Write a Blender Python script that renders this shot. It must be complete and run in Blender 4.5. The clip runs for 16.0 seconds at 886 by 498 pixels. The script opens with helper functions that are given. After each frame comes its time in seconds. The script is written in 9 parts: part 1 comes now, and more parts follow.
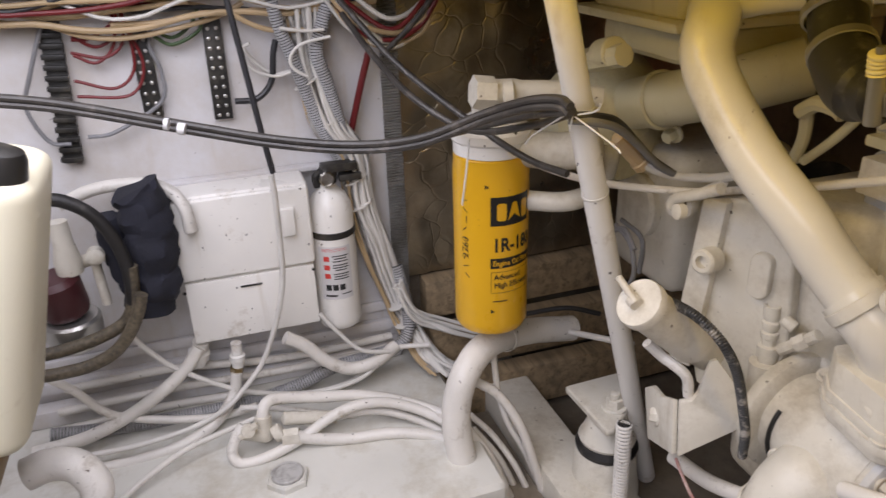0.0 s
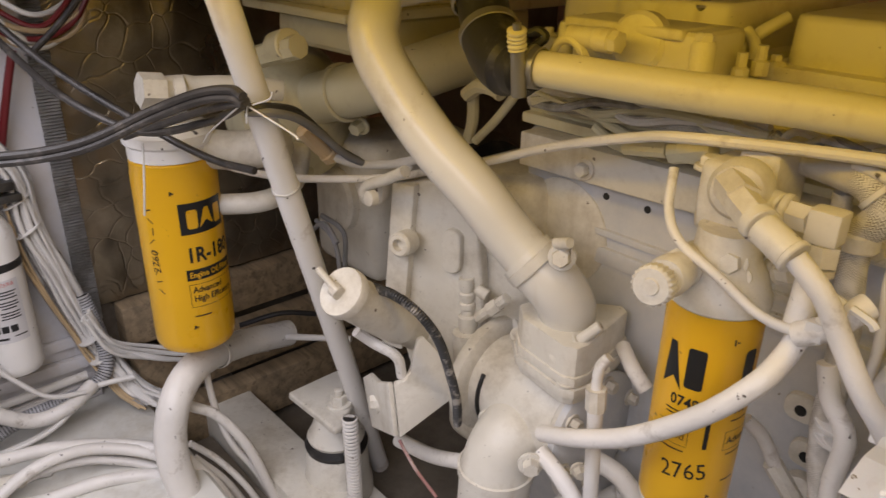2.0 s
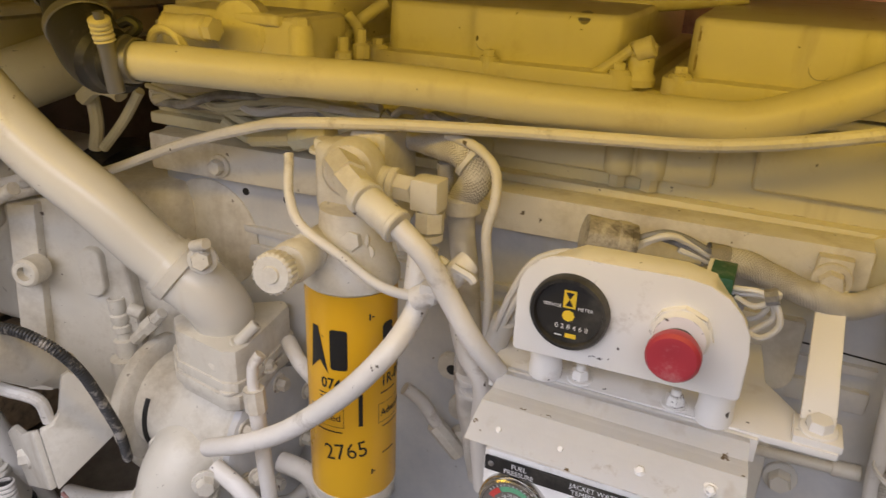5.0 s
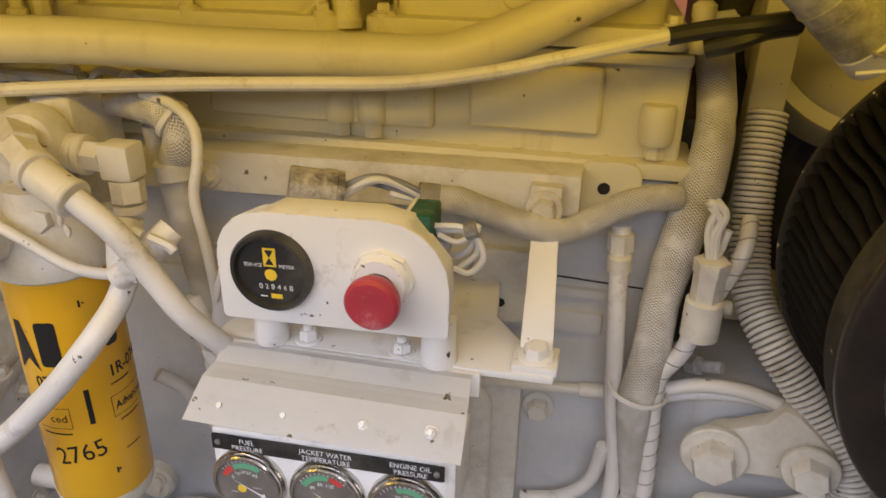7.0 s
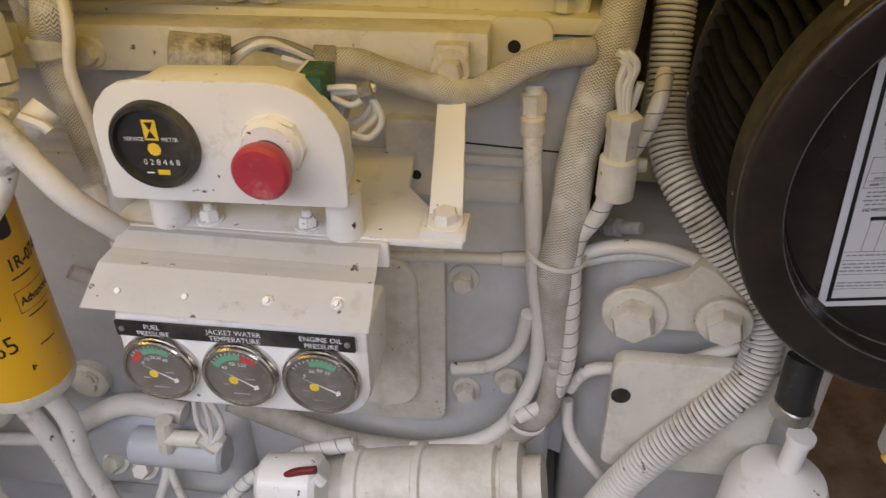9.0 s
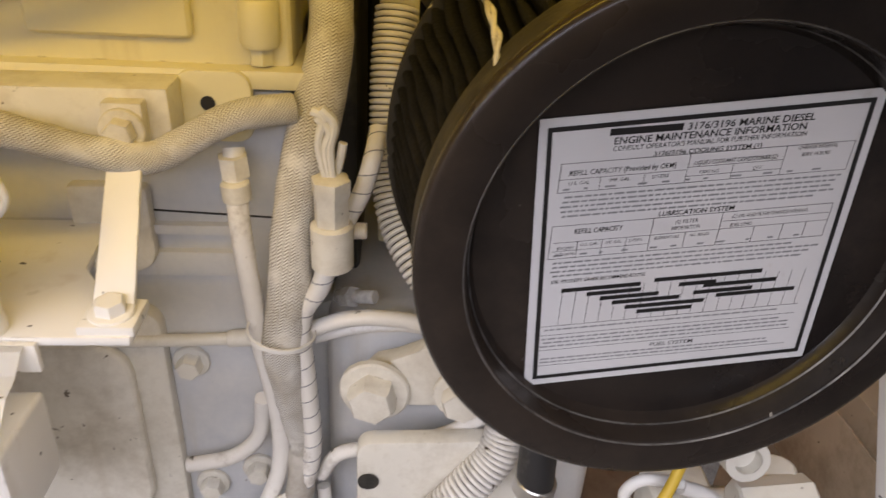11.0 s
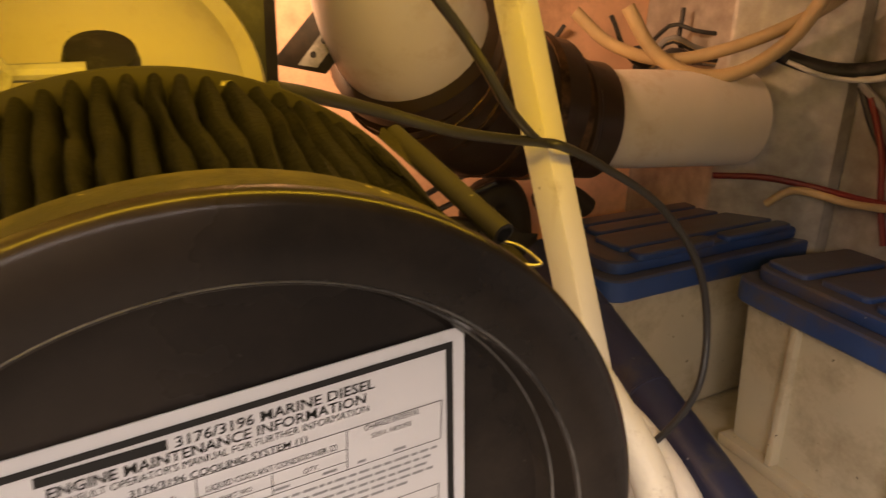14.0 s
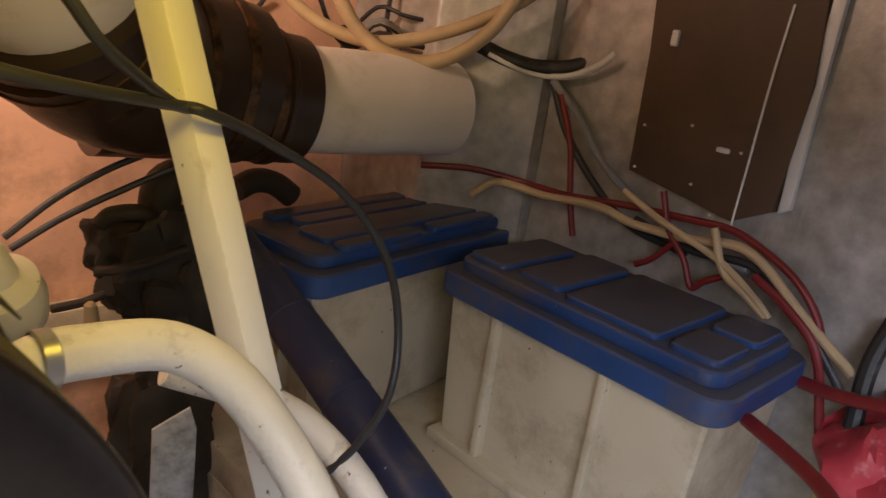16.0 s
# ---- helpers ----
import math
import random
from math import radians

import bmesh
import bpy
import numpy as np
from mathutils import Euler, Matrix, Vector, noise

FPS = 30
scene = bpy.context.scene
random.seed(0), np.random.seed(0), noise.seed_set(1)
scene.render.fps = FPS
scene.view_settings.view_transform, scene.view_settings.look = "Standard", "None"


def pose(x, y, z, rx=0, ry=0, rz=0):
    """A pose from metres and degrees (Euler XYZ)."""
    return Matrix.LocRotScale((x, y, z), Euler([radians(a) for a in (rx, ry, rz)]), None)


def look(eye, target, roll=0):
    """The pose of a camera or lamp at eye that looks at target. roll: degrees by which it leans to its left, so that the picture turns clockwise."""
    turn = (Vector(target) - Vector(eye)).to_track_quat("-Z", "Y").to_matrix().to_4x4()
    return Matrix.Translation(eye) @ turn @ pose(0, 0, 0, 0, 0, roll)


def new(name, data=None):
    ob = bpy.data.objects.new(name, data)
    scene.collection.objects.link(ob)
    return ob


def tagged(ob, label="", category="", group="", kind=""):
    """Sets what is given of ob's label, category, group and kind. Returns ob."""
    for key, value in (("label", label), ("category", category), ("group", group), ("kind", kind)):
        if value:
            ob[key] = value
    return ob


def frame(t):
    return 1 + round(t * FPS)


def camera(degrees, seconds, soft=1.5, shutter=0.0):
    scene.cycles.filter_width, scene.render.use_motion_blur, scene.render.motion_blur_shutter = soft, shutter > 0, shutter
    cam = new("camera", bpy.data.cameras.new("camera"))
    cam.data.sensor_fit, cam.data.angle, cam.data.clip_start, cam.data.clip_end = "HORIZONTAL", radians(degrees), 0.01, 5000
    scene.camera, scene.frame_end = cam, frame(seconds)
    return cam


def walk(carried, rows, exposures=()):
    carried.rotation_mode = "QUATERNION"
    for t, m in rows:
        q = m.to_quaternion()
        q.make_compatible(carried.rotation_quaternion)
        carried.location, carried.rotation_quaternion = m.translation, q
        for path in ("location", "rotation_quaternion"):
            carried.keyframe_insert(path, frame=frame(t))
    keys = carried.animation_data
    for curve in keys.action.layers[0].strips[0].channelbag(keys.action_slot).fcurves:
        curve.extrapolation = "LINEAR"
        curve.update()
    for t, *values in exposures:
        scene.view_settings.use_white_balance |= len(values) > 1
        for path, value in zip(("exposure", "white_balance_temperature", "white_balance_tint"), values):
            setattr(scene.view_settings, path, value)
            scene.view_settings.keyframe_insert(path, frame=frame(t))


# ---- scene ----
cam = camera(62.6, 16.0, soft=1.4, shutter=0.3)
PATH = [
    (0, (0.084, 0.019, 1.02), (-1.641, 0.585, 0.183), -1.7),
    (0.5, (0.08, 0.016, 1.0), (-1.576, 0.789, 0.187), -0.5),
    (1, (0.081, 0.033, 0.998), (-1.48, 0.977, 0.18), 0.0),
    (1.5, (0.08, 0.048, 0.996), (-1.386, 1.133, 0.175), 0.3),
    (2, (0.086, 0.054, 0.992), (-1.277, 1.27, 0.177), 0.9),
    (2.5, (0.092, 0.063, 0.993), (-1.167, 1.393, 0.19), 1.3),
    (3, (0.1, 0.078, 0.995), (-1.064, 1.503, 0.211), 1.6),
    (3.5, (0.108, 0.086, 0.993), (-0.95, 1.597, 0.221), 1.9),
    (4, (0.116, 0.088, 0.987), (-0.837, 1.669, 0.217), 2.1),
    (4.2, (0.118, 0.092, 0.987), (-0.792, 1.695, 0.211), 2.1),
    (6.3, (0.205, 0.149, 0.957), (-0.336, 1.905, 0.168), 1.7),
    (6.5, (0.214, 0.157, 0.959), (-0.282, 1.92, 0.155), 1.4),
    (7, (0.234, 0.168, 0.959), (-0.148, 1.935, 0.103), 0.9),
    (7.5, (0.244, 0.162, 0.945), (-0.093, 1.85, -0.073), -0.9),
    (8, (0.251, 0.163, 0.941), (-0.071, 1.809, -0.148), -1.7),
    (8.2, (0.253, 0.165, 0.939), (-0.063, 1.806, -0.159), -1.6),
    (10.3, (0.323, 0.221, 0.923), (0.301, 1.923, -0.127), 2.3),
    (10.5, (0.333, 0.228, 0.923), (0.359, 1.939, -0.113), 2.8),
    (11, (0.366, 0.251, 0.922), (0.512, 1.98, -0.072), 3.6),
    (11.5, (0.389, 0.272, 0.923), (0.644, 2.021, -0.013), 4.0),
    (12, (0.414, 0.293, 0.925), (0.765, 2.059, 0.055), 4.1),
    (12.5, (0.423, 0.301, 0.933), (0.806, 2.105, 0.158), 3.5),
    (13, (0.437, 0.313, 0.933), (0.838, 2.141, 0.229), 2.5),
    (13.5, (0.467, 0.339, 0.933), (0.998, 2.151, 0.274), 2.0),
    (14, (0.5, 0.371, 0.933), (1.256, 2.103, 0.278), 1.8),
    (14.5, (0.529, 0.389, 0.922), (1.504, 2.0, 0.25), 3.7),
    (15, (0.556, 0.395, 0.911), (1.705, 1.893, 0.251), 6.5),
    (15.5, (0.571, 0.405, 0.908), (1.821, 1.832, 0.275), 7.8),
    (16, (0.598, 0.426, 0.905), (1.951, 1.763, 0.288), 8.2),
]

EXPOSURES = [(0.0, -0.24, 6600, 21), (2.0, -0.30, 6700, 22), (4.0, -0.34, 6450, 21), (6.5, -0.17, 6400, 21), (8.0, -0.36, 6350, 20), (10.5, 0.06, 6550, 21), (12.5, 0.74, 6550, 20), (13.0, 0.74, 6450, 20), (14.0, 0.95, 8500, 24), (15.2, 0.82, 8600, 26), (16.0, 0.88, 6000, 18)]
walk(cam, [(t, look(eye, target, roll)) for t, eye, target, roll in PATH], EXPOSURES)

# ---- world and lamps ----
world = bpy.data.worlds.new("engine_room_world")
scene.world = world
world.use_nodes = True
world.node_tree.nodes["Background"].inputs[0].default_value = (0.75, 0.82, 1.0, 1)
world.node_tree.nodes["Background"].inputs[1].default_value = 0.12


def area_lamp(name, eye, target, sx, sy, watts, colour):
    lamp = bpy.data.lights.new(name, "AREA")
    lamp.shape, lamp.size, lamp.size_y, lamp.energy, lamp.color = "RECTANGLE", sx, sy, watts, colour
    ob = new(name, lamp)
    ob.matrix_world = look(eye, target)
    return ob


# daylight falling through the open hatch over the walkway
area_lamp("hatch_daylight", (-0.08, -0.28, 1.23), (-0.08, -0.279, 0.0), 1.64, 0.85, 32.0, (0.88, 0.93, 1.0))
# yellow work lamp slung under the deck over the front of the engine
area_lamp("work_lamp", (0.10, 0.46, 1.005), (0.035, 0.773, 0.80), 1.58, 0.03, 2.0, (1.0, 0.68, 0.05))
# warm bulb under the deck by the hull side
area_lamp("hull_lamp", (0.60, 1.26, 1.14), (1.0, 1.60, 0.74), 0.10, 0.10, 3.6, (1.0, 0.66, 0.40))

# ---- building helpers ----
def V(*a):
    return Vector(a)


def smooth_path(pts, res=5):
    pts = [Vector(p) for p in pts]
    if len(pts) < 3:
        return pts
    ext = [pts[0] * 2 - pts[1]] + pts + [pts[-1] * 2 - pts[-2]]
    out = []
    for i in range(1, len(ext) - 2):
        p0, p1, p2, p3 = ext[i - 1:i + 3]
        for k in range(res):
            s = k / res
            out.append(0.5 * (2 * p1 + (p2 - p0) * s + (2 * p0 - 5 * p1 + 4 * p2 - p3) * s * s + (3 * p1 - p0 - 3 * p2 + p3) * s ** 3))
    out.append(pts[-1])
    return out


def resample(path, step):
    out, left = [path[0]], step
    for a, b in zip(path, path[1:]):
        d = (b - a).length
        at = left
        while at <= d:
            out.append(a.lerp(b, at / d))
            at += step
        left = at - d
    if (out[-1] - path[-1]).length > step * 0.3:
        out.append(path[-1])
    return out


def basis(w):
    w = Vector(w).normalized()
    u = w.orthogonal().normalized()
    return u, w.cross(u), w


def sweep(bm, path, radii, n=12, cap=True):
    """A round skin along a path."""
    rings, u = [], None
    for i, p in enumerate(path):
        w = (path[min(i + 1, len(path) - 1)] - path[max(i - 1, 0)]).normalized()
        u = basis(w)[0] if u is None else (u - w * u.dot(w)).normalized()
        v = w.cross(u)
        r = radii[i] if isinstance(radii, list) else radii
        rings.append([bm.verts.new(p + (u * math.cos(6.28319 * k / n) + v * math.sin(6.28319 * k / n)) * r) for k in range(n)])
    for a, b in zip(rings, rings[1:]):
        for k in range(n):
            bm.faces.new((a[k], a[(k + 1) % n], b[(k + 1) % n], b[k]))
    if cap:
        bm.faces.new(rings[0][::-1])
        bm.faces.new(rings[-1])
    return bm


def tube(pts, r, n=12, res=5, bm=None, wobble=0.0):
    bm = bm or bmesh.new()
    path = smooth_path(pts, res)
    if wobble:
        path = [p + Vector(noise.noise_vector(p * 14)) * wobble for p in path]
    return sweep(bm, path, r, n)


def braid(pts, r, n=20, res=6):
    """A woven sleeve, its weave laid out round and along it."""
    bm = bmesh.new()
    path = resample(smooth_path(pts, res), 0.006)
    if isinstance(r, list):
        r = [r[min(len(r) - 1, int(i * len(r) / len(path)))] for i in range(len(path))]
        r = [sum(r[max(0, i - 4):i + 5]) / len(r[max(0, i - 4):i + 5]) for i in range(len(r))]
    sweep(bm, [p + Vector(noise.noise_vector(p * 25)) * 0.0012 for p in path], r, n, False)
    uv = bm.loops.layers.uv.new("weave")
    for i, f in enumerate(bm.faces):
        j, k = divmod(i, n)
        for l, (a, b) in zip(f.loops, ((k, j), (k + 1, j), (k + 1, j + 1), (k, j + 1))):
            l[uv].uv = (a / n, b * 0.006)
    for v in bm.verts:
        v.co += Vector(noise.noise_vector(v.co * 75)) * 0.0010
    return bm


def ribbed(pts, r, pitch, depth, n=14, bm=None):
    """A corrugated hose."""
    bm = bm or bmesh.new()
    path = resample(smooth_path(pts, 8), pitch / 4)
    return sweep(bm, path, [r - depth * (1.0, 0.12, 0.0, 0.12)[i % 4] for i in range(len(path))], n)


def lathe(o, axis, profile, n=32, bm=None, cap=True):
    """A turned shape: profile of (radius, height along axis)."""
    bm = bm or bmesh.new()
    u, v, w = basis(axis)
    o = Vector(o)
    rings = []
    for r, h in profile:
        if r < 1e-5:
            rings.append([bm.verts.new(o + w * h)])
        else:
            rings.append([bm.verts.new(o + w * h + (u * math.cos(6.28319 * k / n) + v * math.sin(6.28319 * k / n)) * r) for k in range(n)])
    for a, b in zip(rings, rings[1:]):
        for k in range(n):
            q = [a[k % len(a)], a[(k + 1) % len(a)], b[(k + 1) % len(b)], b[k % len(b)]]
            q = [x for i, x in enumerate(q) if x not in q[:i]]
            if len(q) > 2:
                bm.faces.new(q)
    if cap and len(rings[0]) > 1:
        bm.faces.new(rings[0][::-1])
    if cap and len(rings[-1]) > 1:
        bm.faces.new(rings[-1])
    return bm


def rod(a, b, r, n=16, bevel=0.0, bm=None, r2=None):
    a, b = Vector(a), Vector(b)
    h, r2 = (b - a).length, r if r2 is None else r2
    e = bevel
    prof = [(r - e, 0), (r, e), (r2, h - e), (r2 - e, h)] if e else [(r, 0), (r2, h)]
    return lathe(a, b - a, prof, n, bm)


def bevelled(bm, e, segs=2):
    if e:
        bmesh.ops.bevel(bm, geom=[x for x in bm.edges if len(x.link_faces) == 2 and x.calc_face_angle() > 0.4], offset=e, segments=segs, affect="EDGES", profile=0.6)
    return bm


def block(lo, hi, e=0.003, turn=None, segs=2):
    """A box between two corners, with rounded edges; turn: degrees about z through its middle."""
    bm = bmesh.new()
    lo, hi = Vector(lo), Vector(hi)
    c, s = (lo + hi) / 2, hi - lo
    bmesh.ops.create_cube(bm, size=1)
    for v in bm.verts:
        v.co = Vector((v.co.x * s.x, v.co.y * s.y, v.co.z * s.z))
    bevelled(bm, min(e, 0.45 * min(abs(x) for x in s)), segs)
    m = Matrix.Translation(c)
    if turn is not None:
        m = m @ (turn if isinstance(turn, Matrix) else pose(0, 0, 0, 0, 0, turn))
    bm.transform(m)
    return bm


def slab(outline, o, u, v, depth, e=0.002, segs=2):
    """A plate: an outline in the plane of u and v from o, given thickness along u x v."""
    bm = bmesh.new()
    o, u, v = Vector(o), Vector(u).normalized(), Vector(v).normalized()
    w = u.cross(v)
    a = [bm.verts.new(o + u * p + v * q) for p, q in outline]
    b = [bm.verts.new(o + u * p + v * q + w * depth) for p, q in outline]
    n = len(a)
    bm.faces.new(a[::-1])
    bm.faces.new(b)
    for k in range(n):
        bm.faces.new((a[k], a[(k + 1) % n], b[(k + 1) % n], b[k]))
    bmesh.ops.recalc_face_normals(bm, faces=bm.faces)
    return bevelled(bm, e, segs)


def rounded(w, h, r, n=5, x0=0.0, y0=0.0):
    """Outline of a rounded rectangle from its lower left corner; r: one radius or four (ll, lr, ur, ul)."""
    rs = r if isinstance(r, (tuple, list)) else (r,) * 4
    out = []
    for (cx, cy), a0, q in (((0, 0), 180, rs[0]), ((w, 0), 270, rs[1]), ((w, h), 0, rs[2]), ((0, h), 90, rs[3])):
        sx, sy = (1 if cx == 0 else -1), (1 if cy == 0 else -1)
        if q < 1e-5:
            out.append((x0 + cx, y0 + cy))
            continue
        for k in range(n + 1):
            a = radians(a0 + 90 * k / n)
            out.append((x0 + cx + sx * q + q * math.cos(a), y0 + cy + sy * q + q * math.sin(a)))
    return out


def merge(*bms):
    out = bmesh.new()
    for b in bms:
        tmp = bpy.data.meshes.new("tmp")
        b.to_mesh(tmp)
        out.from_mesh(tmp)
        bpy.data.meshes.remove(tmp)
        b.free()
    return out


def hexbolt(p, d, s=0.012, h=0.007, washer=True, shank=0.0):
    """A hexagon bolt head on a washer at p, facing d; s: width across corners."""
    p, d = Vector(p), Vector(d).normalized()
    bm = bmesh.new()
    if washer:
        lathe(p, d, [(s * 0.72, -0.001), (s * 0.72, s * 0.1), (s * 0.68, s * 0.14)], 20, bm)
    q = p + d * s * 0.1
    lathe(q, d, [(s * 0.5, 0), (s * 0.5, h * 0.8), (s * 0.43, h), (s * 0.2, h * 1.02)], 6, bm)
    if shank:
        lathe(q, d, [(s * 0.26, 0), (s * 0.26, h + shank), (s * 0.2, h + shank + 0.001)], 12, bm)
    return bm


def sheet(pts, t, e=0.002):
    """A plate of thickness t on an outline of points in space."""
    bm = bmesh.new()
    pts = [Vector(p) for p in pts]
    w = Vector((0, 0, 0))
    for a, b in zip(pts, pts[1:] + pts[:1]):
        w += a.cross(b)
    w.normalize()
    lo = [bm.verts.new(p) for p in pts]
    hi = [bm.verts.new(p - w * t) for p in pts]
    n = len(pts)
    bm.faces.new(lo)
    bm.faces.new(hi[::-1])
    for k in range(n):
        bm.faces.new((lo[k], hi[k], hi[(k + 1) % n], lo[(k + 1) % n]))
    bmesh.ops.recalc_face_normals(bm, faces=bm.faces)
    return bevelled(bm, e)


def finish(name, bm, material):
    me = bpy.data.meshes.new(name)
    bm.normal_update()
    for f in bm.faces:
        f.smooth = True
    for x in bm.edges:
        x.smooth = not (len(x.link_faces) == 2 and x.calc_face_angle(0) > 0.61)
    bm.to_mesh(me)
    bm.free()
    me.materials.append(material)
    return me


def part(name, bm, material, parent, label=""):
    """One mesh under a thing or a part, built in world coordinates."""
    ob = new(name, finish(name, bm, material))
    ob.parent = parent
    ob.matrix_parent_inverse = Matrix.Translation(-Vector(parent["base"]))
    ob["base"] = (0.0, 0.0, 0.0)
    return tagged(ob, label)


def subpart(name, bm, material, parent, label=""):
    ob = new(name, finish(name, bm, material))
    ob.parent = parent
    ob["base"] = (0.0, 0.0, 0.0)
    return tagged(ob, label)


def thing(name, base, label, category, group="", kind=""):
    ob = new(name)
    ob.empty_display_size = 0.02
    ob.location = base
    ob["base"] = tuple(base)
    return tagged(ob, label, category, group, kind)


def solid(name, bm, material, label, category, group="", kind=""):
    """A thing of one mesh only."""
    ob = new(name, finish(name, bm, material))
    ob["base"] = (0.0, 0.0, 0.0)
    return tagged(ob, label, category, group, kind)


def letters(text, size, align="CENTER", thick=0.0, squeeze=1.0, bold=0.0):
    """Printed characters as a flat bmesh in the xy plane, about their baseline."""
    cu = bpy.data.curves.new("print", "FONT")
    cu.body, cu.size, cu.align_x, cu.extrude, cu.resolution_u = text, size, align, thick, 2
    cu.offset = size * bold
    ob = new("print", cu)
    me = bpy.data.meshes.new_from_object(ob)
    bm = bmesh.new()
    bm.from_mesh(me)
    bpy.data.objects.remove(ob)
    bpy.data.curves.remove(cu)
    bpy.data.meshes.remove(me)
    for v in bm.verts:
        v.co.x *= squeeze
    return bm


def bar(x, y, w, h):
    """A flat bar in the xy plane, its middle at x, y."""
    bm = bmesh.new()
    n = max(1, int(w / 0.006))
    lo = [bm.verts.new((x - w / 2 + w * k / n, y - h / 2, 0)) for k in range(n + 1)]
    hi = [bm.verts.new((x - w / 2 + w * k / n, y + h / 2, 0)) for k in range(n + 1)]
    for k in range(n):
        bm.faces.new((lo[k], lo[k + 1], hi[k + 1], hi[k]))
    return bm


def shape(pts):
    bm = bmesh.new()
    bm.faces.new([bm.verts.new((x, y, 0)) for x, y in pts])
    return bm


def shifted(bm, x=0.0, y=0.0, z=0.0, rz=0.0):
    bm.transform(pose(x, y, z, 0, 0, rz))
    return bm


def laid(bm, o, u, v):
    """Lays flat print onto a plane: its x along u and its y along v, from o."""
    u, v = Vector(u).normalized(), Vector(v).normalized()
    w = u.cross(v)
    m = Matrix((u, v, w)).transposed().to_4x4()
    bm.transform(Matrix.Translation(o) @ m)
    return bm


def wrapped(bm, centre, r, facing):
    """Lays flat print round an upright cylinder; facing: the angle in degrees about z of its x = 0."""
    c = Vector(centre)
    long = [x for x in bm.edges if abs(x.verts[0].co.x - x.verts[1].co.x) > 0.008]
    for _ in range(3):
        if not long:
            break
        bmesh.ops.subdivide_edges(bm, edges=long, cuts=1)
        bmesh.ops.triangulate(bm, faces=bm.faces)
        long = [x for x in bm.edges if abs(x.verts[0].co.x - x.verts[1].co.x) > 0.008]
    for v in bm.verts:
        a = radians(facing) + v.co.x / r
        v.co = c + Vector((math.cos(a) * (r + v.co.z), math.sin(a) * (r + v.co.z), v.co.y))
    return bm


